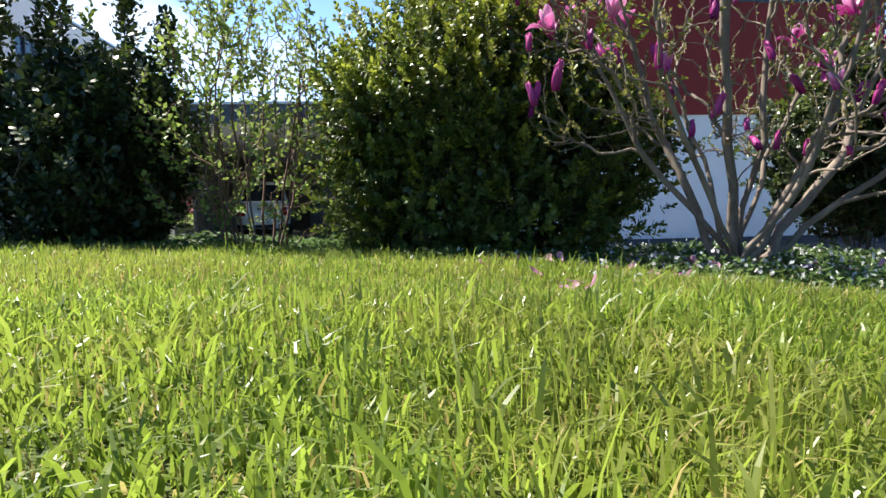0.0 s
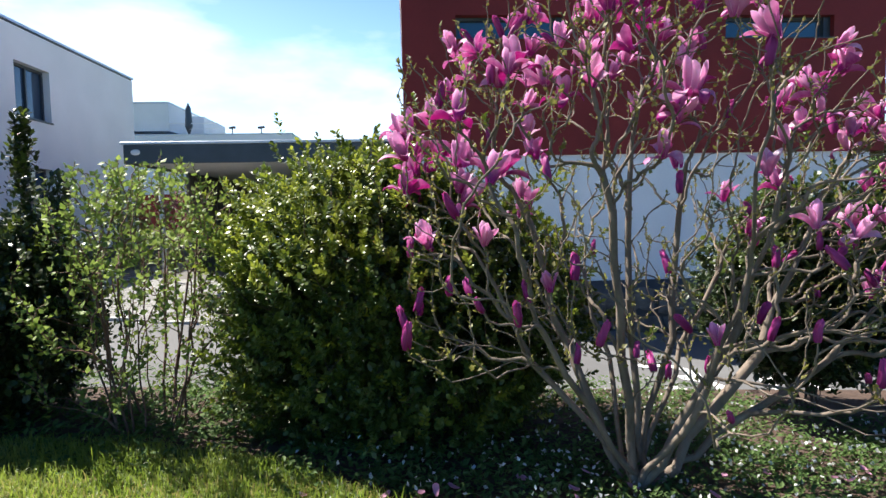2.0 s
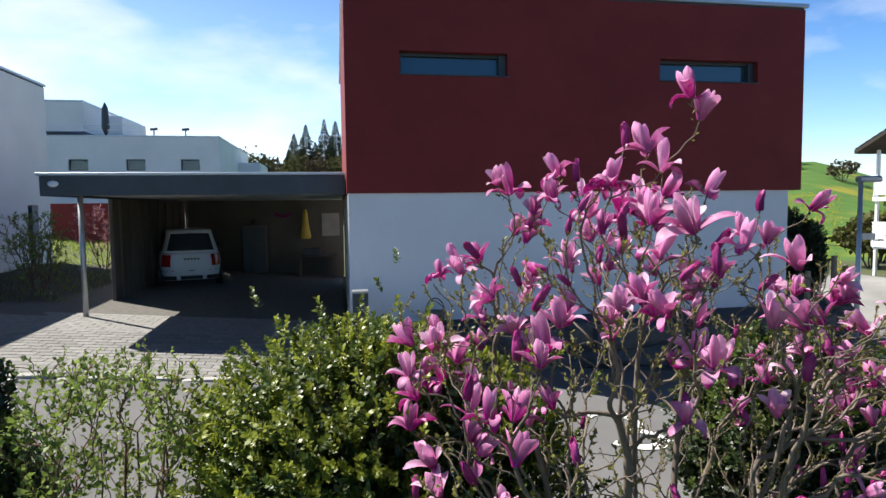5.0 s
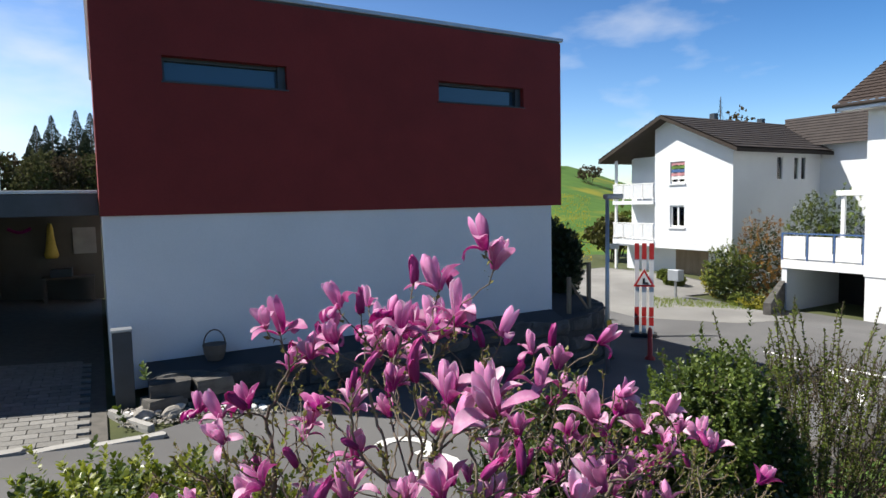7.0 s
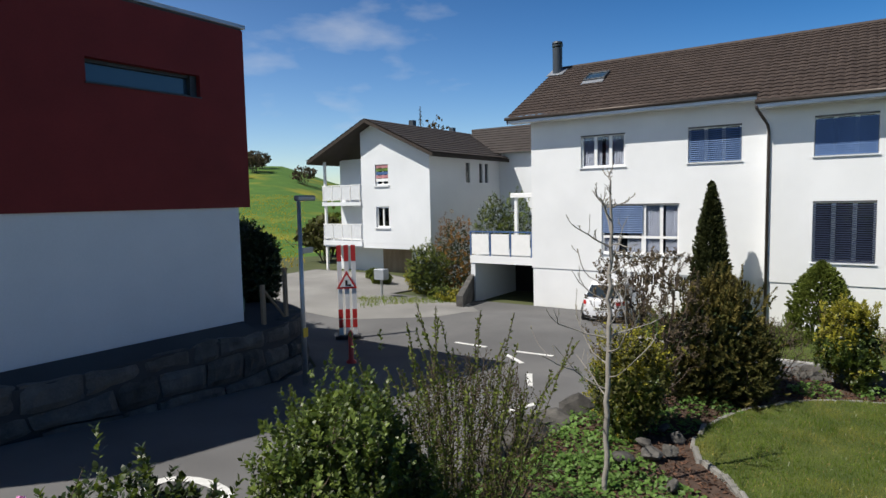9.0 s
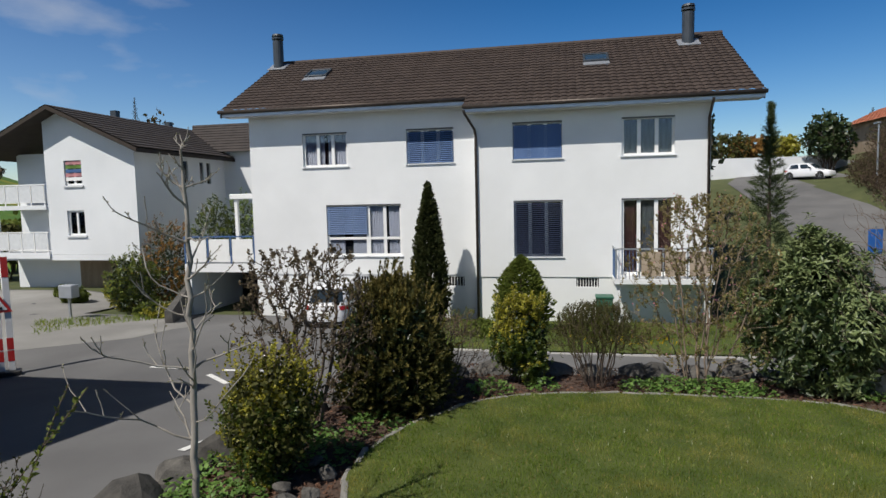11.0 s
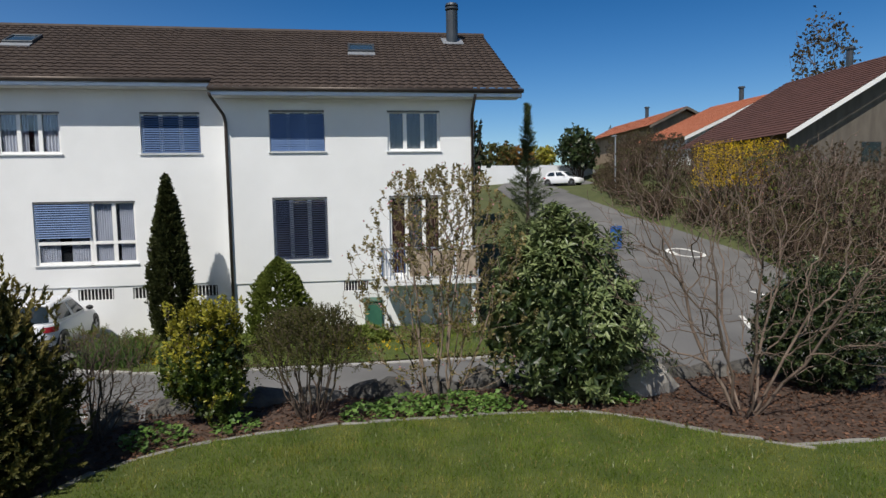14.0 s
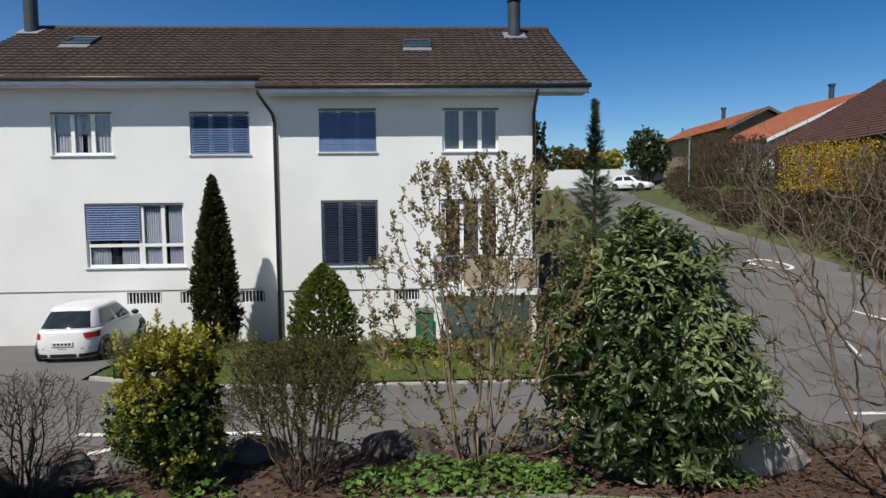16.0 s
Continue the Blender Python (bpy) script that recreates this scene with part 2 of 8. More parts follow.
M["gutter"] = surface("grey_gutter", (0.10, 0.105, 0.11), (0.15, 0.155, 0.16), 0.5, 0.4, scale=4, bump=0.05)
M["copper"] = surface("brown_sheet", (0.055, 0.042, 0.036), (0.085, 0.068, 0.058), 0.5, 0.5, scale=4, bump=0.05)
M["white"] = surface("white_frame", (0.78, 0.78, 0.77), (0.84, 0.84, 0.83), 0.4, scale=4, bump=0.02)
M["sill"] = surface("stone_sill", (0.58, 0.60, 0.62), (0.68, 0.70, 0.72), 0.6, scale=6, bump=0.05)
# blue of the reflected sky is put into the blind slats' base colours
M["blind"] = surface("blue_grey_blind", (0.05, 0.11, 0.25), (0.08, 0.15, 0.31), 0.45, 0.1, scale=3, bump=0.03)
M["blind_dark"] = surface("dark_blind", (0.035, 0.048, 0.095), (0.055, 0.07, 0.13), 0.45, 0.2, scale=3, bump=0.03)
M["curtain_grey"] = surface("grey_curtain", (0.10, 0.105, 0.11), (0.19, 0.195, 0.20), 0.9, scale=8, stretch=(1, 6, 0.3), bump=0.2)
M["curtain_brown"] = surface("red_brown_curtain", (0.075, 0.030, 0.026), (0.15, 0.065, 0.05), 0.9, scale=8, stretch=(1, 6, 0.3), bump=0.2)
M["canvas"] = surface("beige_canvas", (0.30, 0.235, 0.17), (0.42, 0.34, 0.26), 0.9, scale=4, fine=60, bump=0.2)
M["curtain"] = surface("net_curtain", (0.60, 0.58, 0.63), (0.82, 0.80, 0.84), 0.9, scale=8, stretch=(1, 6, 0.3), bump=0.2)
M["reveal"] = surface("window_reveal", (0.34, 0.35, 0.36), (0.42, 0.43, 0.44), 0.7, scale=3)
# near-black colour that stands for the missing light indoors and in the passage
M["dark"] = surface("unlit_inside_black", (0.012, 0.012, 0.014), (0.022, 0.022, 0.024), 0.9, scale=2)
M["pane"] = window_glass("window_pane")
M["car_glass"] = glass("car_glass")
M["pane_blue"] = glass("tinted_pane", (0.03, 0.06, 0.10))
M["car_white"] = surface("white_car_paint", (0.72, 0.73, 0.76), (0.76, 0.77, 0.80), 0.25, scale=2, bump=0.0, spec=0.6)
M["car_black"] = surface("black_trim", (0.012, 0.012, 0.013), (0.02, 0.02, 0.021), 0.5, scale=5, bump=0.02)
M["tyre"] = surface("tyre_rubber", (0.015, 0.015, 0.015), (0.028, 0.028, 0.028), 0.9, scale=9, bump=0.1)
M["rim"] = surface("alloy_rim", (0.22, 0.225, 0.235), (0.28, 0.285, 0.295), 0.35, 0.8, scale=6, bump=0.02)
M["tail_light"] = surface("red_tail_light", (0.30, 0.008, 0.010), (0.42, 0.015, 0.015), 0.15, scale=5, bump=0.02)
M["plate"] = surface("number_plate", (0.66, 0.66, 0.62), (0.72, 0.72, 0.68), 0.4, scale=5, bump=0.02)
M["sign_red"] = surface("red_sign_paint", (0.45, 0.02, 0.02), (0.55, 0.035, 0.03), 0.45, scale=6, bump=0.03)
M["sign_white"] = surface("white_sign_paint", (0.72, 0.72, 0.71), (0.82, 0.82, 0.81), 0.45, scale=6, bump=0.03)
M["sign_yellow"] = surface("yellow_sticker", (0.7, 0.45, 0.03), (0.8, 0.55, 0.05), 0.5, scale=6, bump=0.02)
M["bark_pale"] = surface("pale_grey_bark", (0.095, 0.072, 0.054), (0.23, 0.182, 0.142), 0.9, scale=9, fine=70, bump=0.5, stretch=(1, 1, 0.35))
M["bark_grey"] = surface("smooth_grey_bark", (0.20, 0.18, 0.155), (0.36, 0.335, 0.30), 0.9, scale=7, fine=60, bump=0.4, stretch=(1, 1, 0.4))
M["bark_dark"] = surface("dark_bark", (0.06, 0.042, 0.032), (0.13, 0.095, 0.072), 0.92, scale=9, fine=70, bump=0.5, stretch=(1, 1, 0.35))
M["bark_red"] = surface("reddish_twigs", (0.12, 0.062, 0.045), (0.21, 0.12, 0.09), 0.9, scale=9, fine=60, bump=0.4)
M["wood"] = surface("weathered_wood", (0.19, 0.14, 0.09), (0.30, 0.23, 0.16), 0.85, scale=3, fine=30, bump=0.3, stretch=(1, 1, 0.2))


def petal_skin(name, foot, rim, through=0.45):
    """A petal: deep colour at its foot running out to a paler rim, each flower with its own tone, veins along it."""
    m, n, l, p = _nodes(name)
    p.inputs["Roughness"].default_value, p.inputs["Specular IOR Level"].default_value = 0.5, 0.3
    co, sep = n.new("ShaderNodeTexCoord"), n.new("ShaderNodeSeparateXYZ")
    l.new(co.outputs["Object"], sep.inputs["Vector"])
    info, vein = n.new("ShaderNodeObjectInfo"), n.new("ShaderNodeTexNoise")
    vein.inputs["Scale"].default_value, vein.inputs["Detail"].default_value = 55, 4
    mp = n.new("ShaderNodeMapping")
    mp.inputs["Scale"].default_value = (1, 1, 0.12)
    l.new(co.outputs["Object"], mp.inputs["Vector"])
    l.new(mp.outputs["Vector"], vein.inputs["Vector"])
    z = n.new("ShaderNodeMapRange")
    z.inputs["From Min"].default_value, z.inputs["From Max"].default_value = 0.005, 0.10
    l.new(sep.outputs["Z"], z.inputs["Value"])
    a1, a2 = n.new("ShaderNodeMath"), n.new("ShaderNodeMath")
    a1.operation = a2.operation = "MULTIPLY_ADD"
    a1.inputs[1].default_value, a2.inputs[1].default_value = 1.1, 0.6
    sub1 = n.new("ShaderNodeMath")
    sub1.inputs[1].default_value = -0.85
    l.new(vein.outputs["Fac"], a1.inputs[0])
    l.new(z.outputs["Result"], a1.inputs[2])
    l.new(info.outputs["Random"], a2.inputs[0])
    l.new(a1.outputs[0], a2.inputs[2])
    l.new(a2.outputs[0], sub1.inputs[0])
    mix = n.new("ShaderNodeMix")
    mix.data_type = "RGBA"
    mix.inputs["A"].default_value, mix.inputs["B"].default_value = (*foot, 1), (*rim, 1)
    l.new(sub1.outputs[0], mix.inputs["Factor"])
    l.new(mix.outputs["Result"], p.inputs["Base Color"])
    tr, ms = n.new("ShaderNodeBsdfTranslucent"), n.new("ShaderNodeMixShader")
    l.new(mix.outputs["Result"], tr.inputs["Color"])
    ms.inputs["Fac"].default_value = through
    l.new(p.outputs["BSDF"], ms.inputs[1])
    l.new(tr.outputs["BSDF"], ms.inputs[2])
    l.new(ms.outputs["Shader"], n["Material Output"].inputs["Surface"])
    return m


M["petal"] = petal_skin("magnolia_petal_inside", (0.74, 0.30, 0.56), (0.95, 0.84, 0.91), 0.5)
M["petal_out"] = petal_skin("magnolia_petal_back", (0.48, 0.024, 0.29), (0.90, 0.44, 0.72), 0.5)
M["petal_dark"] = petal_skin("magnolia_bud", (0.28, 0.010, 0.15), (0.62, 0.10, 0.38), 0.4)
M["petal_pale"] = foliage("fallen_petal", (0.50, 0.16, 0.34), (0.68, 0.40, 0.50), 0.3, 0.6, 0.2)
M["leaf_young"] = foliage("young_leaf", (0.14, 0.13, 0.035), (0.27, 0.26, 0.07), 0.45, 0.5)
M["leaf_box"] = foliage("evergreen_leaf", (0.038, 0.066, 0.013), (0.095, 0.130, 0.024), 0.25, 0.4, 0.4, glow=(0.20, 0.27, 0.025))
M["leaf_tip"] = foliage("fresh_evergreen_tip", (0.17, 0.21, 0.022), (0.30, 0.33, 0.045), 0.45, 0.35, 0.5)
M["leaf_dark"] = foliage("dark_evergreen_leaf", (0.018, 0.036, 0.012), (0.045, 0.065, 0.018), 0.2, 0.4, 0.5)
M["leaf_light"] = foliage("light_green_leaf", (0.14, 0.205, 0.04), (0.26, 0.33, 0.08), 0.45, 0.5)
M["leaf_rhodo"] = foliage("rhododendron_leaf", (0.095, 0.135, 0.052), (0.225, 0.27, 0.115), 0.22, 0.40, 0.5)
M["leaf_gold"] = foliage("golden_leaf", (0.19, 0.20, 0.025), (0.42, 0.37, 0.045), 0.35, 0.45)
M["leaf_olive"] = foliage("olive_spray", (0.045, 0.050, 0.013), (0.10, 0.10, 0.026), 0.25, 0.6, 0.2)
M["leaf_spruce"] = foliage("spruce_needle", (0.045, 0.068, 0.028), (0.105, 0.135, 0.055), 0.2, 0.6, 0.2)
M["leaf_yew"] = foliage("yew_needle", (0.040, 0.046, 0.013), (0.105, 0.096, 0.026), 0.25, 0.6, 0.2)
M["leaf_yew_tip"] = foliage("yew_young_spray", (0.115, 0.098, 0.026), (0.22, 0.18, 0.055), 0.3, 0.6, 0.2)
M["leaf_dusk"] = foliage("dark_opening_bud", (0.075, 0.058, 0.036), (0.16, 0.125, 0.075), 0.3, 0.6, 0.2)
M["leaf_bronze"] = foliage("bronze_spring_leaf", (0.15, 0.14, 0.05), (0.31, 0.245, 0.11), 0.4, 0.6, 0.2)
M["chip"] = foliage("bark_chip", (0.05, 0.026, 0.016), (0.17, 0.095, 0.065), 0.0, 0.9, 0.1)
M["leaf_cypress"] = foliage("cypress_spray", (0.026, 0.034, 0.011), (0.058, 0.066, 0.02), 0.2, 0.6, 0.2)
M["leaf_dwarf"] = foliage("dwarf_conifer_needle", (0.095, 0.125, 0.022), (0.165, 0.20, 0.04), 0.25, 0.6, 0.2)
M["leaf_grey"] = foliage("bud_leaf", (0.19, 0.19, 0.10), (0.30, 0.28, 0.16), 0.4, 0.6, 0.2)
M["leaf_cover"] = foliage("ground_cover_leaf", (0.09, 0.18, 0.035), (0.19, 0.31, 0.075), 0.4, 0.5)
M["leaf_vinca"] = foliage("low_cover_leaf", (0.060, 0.115, 0.030), (0.14, 0.215, 0.065), 0.38, 0.6, 0.2)
M["flower_white"] = foliage("small_white_flower", (0.6, 0.6, 0.58), (0.8, 0.8, 0.76), 0.4, 0.6)
M["flower_yellow"] = foliage("yellow_blossom", (0.55, 0.36, 0.01), (0.75, 0.52, 0.03), 0.4, 0.6)
M["flower_pink"] = foliage("pink_blossom", (0.55, 0.22, 0.26), (0.7, 0.36, 0.38), 0.4, 0.6)
M["grass"] = foliage("grass_blade", (0.088, 0.150, 0.016), (0.235, 0.295, 0.058), 0.50, 0.36, 0.5, glow=(0.36, 0.49, 0.06), straw=(0.32, 0.255, 0.08))
M["grass_dry"] = foliage("dry_grass_blade", (0.32, 0.27, 0.08), (0.46, 0.38, 0.15), 0.5, 0.5, 0.3)
M["wood_far"] = foliage("far_spring_wood", (0.055, 0.042, 0.026), (0.11, 0.088, 0.052), 0.2, 0.8, 0.1)
M["wood_green"] = foliage("far_greening_wood", (0.055, 0.06, 0.022), (0.12, 0.12, 0.05), 0.2, 0.8, 0.1)
# needles lightened and greyed in colour to stand for distance haze
M["fir_far"] = foliage("hazed_far_fir", (0.020, 0.033, 0.021), (0.042, 0.056, 0.034), 0.15, 0.8, 0.1)
M["meadow"] = surface("spring_meadow", (0.042, 0.115, 0.008), (0.080, 0.165, 0.016), 0.95, scale=0.45, fine=2.5, bump=0.3, stain=(0.26, 0.235, 0.012))
M["sign_yellow_cloth"] = surface("yellow_cloth", (0.62, 0.42, 0.06), (0.78, 0.56, 0.12), 0.7, scale=6, bump=0.2)
M["back_board"] = surface("pale_board", (0.30, 0.29, 0.27), (0.40, 0.39, 0.36), 0.8, scale=3)
M["tarp"] = surface("green_plastic", (0.02, 0.09, 0.06), (0.04, 0.14, 0.09), 0.5, scale=5, bump=0.1)
M["sign_blue"] = surface("blue_sign_paint", (0.02, 0.10, 0.36), (0.03, 0.14, 0.44), 0.45, scale=5, bump=0.02)
M["flower_rust"] = foliage("rust_coloured_hedge", (0.20, 0.10, 0.03), (0.34, 0.19, 0.05), 0.3, 0.7, 0.2)
M["bark_warm"] = surface("warm_brown_bark", (0.15, 0.11, 0.08), (0.29, 0.225, 0.17), 0.9, scale=9, fine=70, bump=0.5, stretch=(1, 1, 0.35))
M["bark_mid"] = surface("mid_brown_bark", (0.095, 0.068, 0.053), (0.20, 0.15, 0.118), 0.9, scale=9, fine=70, bump=0.5, stretch=(1, 1, 0.35))
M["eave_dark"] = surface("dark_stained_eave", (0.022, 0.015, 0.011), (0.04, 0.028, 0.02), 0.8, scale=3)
M["twig_far"] = surface("brown_thicket_twigs", (0.065, 0.042, 0.03), (0.12, 0.08, 0.058), 0.95, scale=2, bump=0.2)


# ---- mesh helpers ----
def thing(name, label, category, at=(0, 0, 0), rz=0.0, group="", kind=""):
    ob = new(name)
    ob.empty_display_size = 0.1
    ob.matrix_world = pose(*at, 0, 0, rz)
    return tagged(ob, label, category, group, kind)


def part(name, bm, material, parent=None, label="", smooth=False, kind=""):
    me = bpy.data.meshes.new(name)
    bm.to_mesh(me)
    bm.free()
    if smooth:
        me.shade_smooth()
    me.materials.append(material)
    ob = new(name, me)
    if parent:
        ob.parent = parent
    return tagged(ob, label, kind=kind)


def shared(name, me, parent, m=None):
    """One more piece on a mesh that others use too."""
    ob = new(name, me)
    ob.parent = parent
    if m is not None:
        ob.matrix_basis = m
    return ob


def arrays(name, verts, faces, material, parent=None, label="", smooth=False, kind=""):
    """A mesh from numpy rows of vertices and of four-cornered faces."""
    me = bpy.data.meshes.new(name)
    verts, faces = np.asarray(verts, np.float32).reshape(-1, 3), np.asarray(faces, np.int32)
    k = faces.shape[1]
    me.vertices.add(len(verts))
    me.vertices.foreach_set("co", verts.ravel())
    me.loops.add(faces.size)
    me.loops.foreach_set("vertex_index", faces.ravel())
    me.polygons.add(len(faces))
    me.polygons.foreach_set("loop_start", np.arange(0, faces.size, k, dtype=np.int32))
    me.polygons.foreach_set("use_smooth", np.full(len(faces), smooth, dtype=bool))
    me.update(calc_edges=True)
    me.materials.append(material)
    ob = new(name, me)
    if parent:
        ob.parent = parent
    return tagged(ob, label, kind=kind)


def box(bm, x0, x1, y0, y1, z0, z1, m=None, bevel=0.0):
    r = bmesh.ops.create_cube(bm, size=1.0)
    vs = r["verts"]
    bmesh.ops.scale(bm, vec=(x1 - x0, y1 - y0, z1 - z0), verts=vs)
    bmesh.ops.translate(bm, vec=((x0 + x1) / 2, (y0 + y1) / 2, (z0 + z1) / 2), verts=vs)
    if m is not None:
        bmesh.ops.transform(bm, matrix=m, verts=vs)
    if bevel:
        es = list({e for v in vs for e in v.link_edges})
        bmesh.ops.bevel(bm, geom=es, offset=bevel, segments=1, affect="EDGES")
    return bm


def boxes(rows, bevel=0.0):
    bm = bmesh.new()
    for r in rows:
        box(bm, *r, bevel=bevel)
    return bm


def tube(bm, points, radii, sides=6, cap=True):
    """A tapered tube along points."""
    rings = []
    n = len(points)
    points = [Vector(p) for p in points]
    for i, p in enumerate(points):
        d = (points[min(i + 1, n - 1)] - points[max(i - 1, 0)])
        d = d.normalized() if d.length > 1e-9 else Vector((0, 0, 1))
        u = d.orthogonal().normalized() if i == 0 else (u - d * u.dot(d)).normalized()
        v = d.cross(u)
        rings.append([bm.verts.new(p + radii[i] * (math.cos(a) * u + math.sin(a) * v)) for a in (2 * math.pi * k / sides for k in range(sides))])
    for a, b in zip(rings, rings[1:]):
        for k in range(sides):
            bm.faces.new((a[k], a[(k + 1) % sides], b[(k + 1) % sides], b[k]))
    if cap:
        bm.faces.new(rings[0][::-1])
        bm.faces.new(rings[-1])
    return bm


def wall_rows(plane, at, depth, u0, u1, z0, z1, holes):
    """Boxes of a wall with openings cut through, on one grid so that they weld. plane 'x': the wall stands at x = at .. at + depth and runs along y."""
    us = sorted({u0, u1, *[h[0] for h in holes], *[h[1] for h in holes]})
    zs = sorted({z for z in (z0, z1, *[h[2] for h in holes], *[h[3] for h in holes]) if z0 <= z <= z1})
    rows = []
    for a, b in zip(us, us[1:]):
        for c, d in zip(zs, zs[1:]):
            if not any(h[0] < (a + b) / 2 < h[1] and h[2] < (c + d) / 2 < h[3] for h in holes):
                rows.append((a, b, c, d))
    lo, hi = min(at, at + depth), max(at, at + depth)
    if plane == "x":
        return [(lo, hi, a, b, c, d) for a, b, c, d in rows]
    return [(a, b, lo, hi, c, d) for a, b, c, d in rows]


def welded(rows):
    """Boxes that share corners, as one solid: inner faces taken out."""
    bm = boxes(rows)
    bmesh.ops.remove_doubles(bm, verts=bm.verts[:], dist=1e-4)
    bm.verts.index_update()
    seen = {}
    for f in bm.faces:
        seen.setdefault(tuple(sorted(v.index for v in f.verts)), []).append(f)
    bmesh.ops.delete(bm, geom=[f for fs in seen.values() if len(fs) > 1 for f in fs], context="FACES_ONLY")
    bmesh.ops.recalc_face_normals(bm, faces=bm.faces[:])
    return bm


def inside(poly, x, y):
    ok = False
    for (ax, ay), (bx, by) in zip(poly, poly[1:] + poly[:1]):
        if (ay > y) != (by > y) and x < (bx - ax) * (y - ay) / (by - ay) + ax:
            ok = not ok
    return ok


def edge_far(poly, x, y):
    best = 1e9
    for (ax, ay), (bx, by) in zip(poly, poly[1:] + poly[:1]):
        dx, dy = bx - ax, by - ay
        s = max(0.0, min(1.0, ((x - ax) * dx + (y - ay) * dy) / (dx * dx + dy * dy)))
        best = min(best, math.hypot(x - ax - s * dx, y - ay - s * dy))
    return best


def smooth_line(points, steps=6, closed=False):
    """A Catmull-Rom line through points."""
    n = len(points)
    out = []
    for i in range(n if closed else n - 1):
        p = [Vector(points[(i + k) % n] if closed else points[max(0, min(n - 1, i + k))]) for k in (-1, 0, 1, 2)]
        for s in range(steps):
            t = s / steps
            out.append(0.5 * (2 * p[1] + (p[2] - p[0]) * t + (2 * p[0] - 5 * p[1] + 4 * p[2] - p[3]) * t * t + (3 * p[1] - p[0] - 3 * p[2] + p[3]) * t ** 3))
    if not closed:
        out.append(Vector(points[-1]))
    return out


# ---- the lie of the land ----
GARDEN = [(-14, -30), (-14, 3.5), (-2, 3.55), (3, 3.5), (6.2, 3.45), (8.2, 3.3), (9.5, 2.9), (10.4, 2.15), (10.85, 1.0), (10.97, -1.0), (10.95, -3.2), (10.85, -5.2), (10.2, -8), (9, -12), (9, -30)]


def garden_z(x, y):
    return 0.03 - 0.037 * max(-3.0, min(x, 12.0))


def road_z(x, y):
    z = -0.95 - 0.0867 * max(0.0, min(x, 15.0)) - 0.078 * max(-14.0, min(x, 0.0))
    if y > 11 and x < 14:
        k = max(0.0, min(1.0, (14 - x) / 12.0))
        z += (0.016 if x < 1.0 else 0.03) * (min(y, 30) - 11) * k
    z -= 0.1 * max(0.0, min(x - 21, 6.0)) * max(0.0, min(1.0, (y + 8) / 4)) * max(0.0, min(1.0, (24 - y) / 6))
    s = (x - 25) * 0.92 - (y + 10) * 0.39
    z += (0.083 * max(0.0, min(s, 62.0)) + 0.061 * max(0.0, min(s, 62.0) - 12)) * max(0.0, min(1.0, (8 - y) / 14.0))
    return z


BANK_X, BANK_Y = (12, 24, 30, 36, 42, 47, 54, 62, 90), (-12.4, -17.6, -19.8, -21.4, -20.6, -20.6, -21.6, -25, -39)


def bank_y(x):
    """The line at which the planted bank begins, on the far side of the rising road."""
    return float(np.interp(x, BANK_X, BANK_Y))


def land_z(x, y):
    if inside(GARDEN, x, y):
        return garden_z(x, y) - 0.06
    d = edge_far(GARDEN, x, y)
    low = road_z(x, y) - 0.06
    # the meadow hill to the north-east, and the wooded rise to the north
    far = math.hypot(x - 20, y - 10)
    if y > 30:
        a = math.degrees(math.atan2(y, x))
        k = max(0.0, 1 - abs(a - 57) / 22.0)
        low += min(1.0, max(0.0, (far - 35) / 95.0)) ** 1.1 * 13.0 * min(1.0, k * 1.6)
    # a planted bank on the far side of the rising road
    b = bank_y(x) - y
    if x > 12 and b > 0:
        low += min(b * 0.55, 2.6) * min(1.0, (x - 12) / 8.0)
    k = min(1.0, d / 0.7)
    return (garden_z(x, y) - 0.06) * (1 - k) + low * k


def drape(poly, step, lift, height):
    """A sheet over a polygon, cut along a grid and laid on a height."""
    bm = bmesh.new()
    bm.faces.new([bm.verts.new((x, y, 0)) for x, y in poly])
    bmesh.ops.triangulate(bm, faces=bm.faces[:])
    for axis in (0, 1):
        lo, hi = min(p[axis] for p in poly), max(p[axis] for p in poly)
        v = math.ceil(lo / step) * step
        while v < hi:
            if v > lo + 1e-4:
                co, no = [0, 0, 0], [0, 0, 0]
                co[axis], no[axis] = v, 1
                bmesh.ops.bisect_plane(bm, geom=bm.verts[:] + bm.edges[:] + bm.faces[:], plane_co=co, plane_no=no, dist=1e-5)
            v += step
    for v in bm.verts:
        v.co.z = height(v.co.x, v.co.y) + lift
    bmesh.ops.recalc_face_normals(bm, faces=bm.faces[:])
    if bm.faces and sum(f.normal.z for f in bm.faces) < 0:
        bmesh.ops.reverse_faces(bm, faces=bm.faces[:])
    return bm


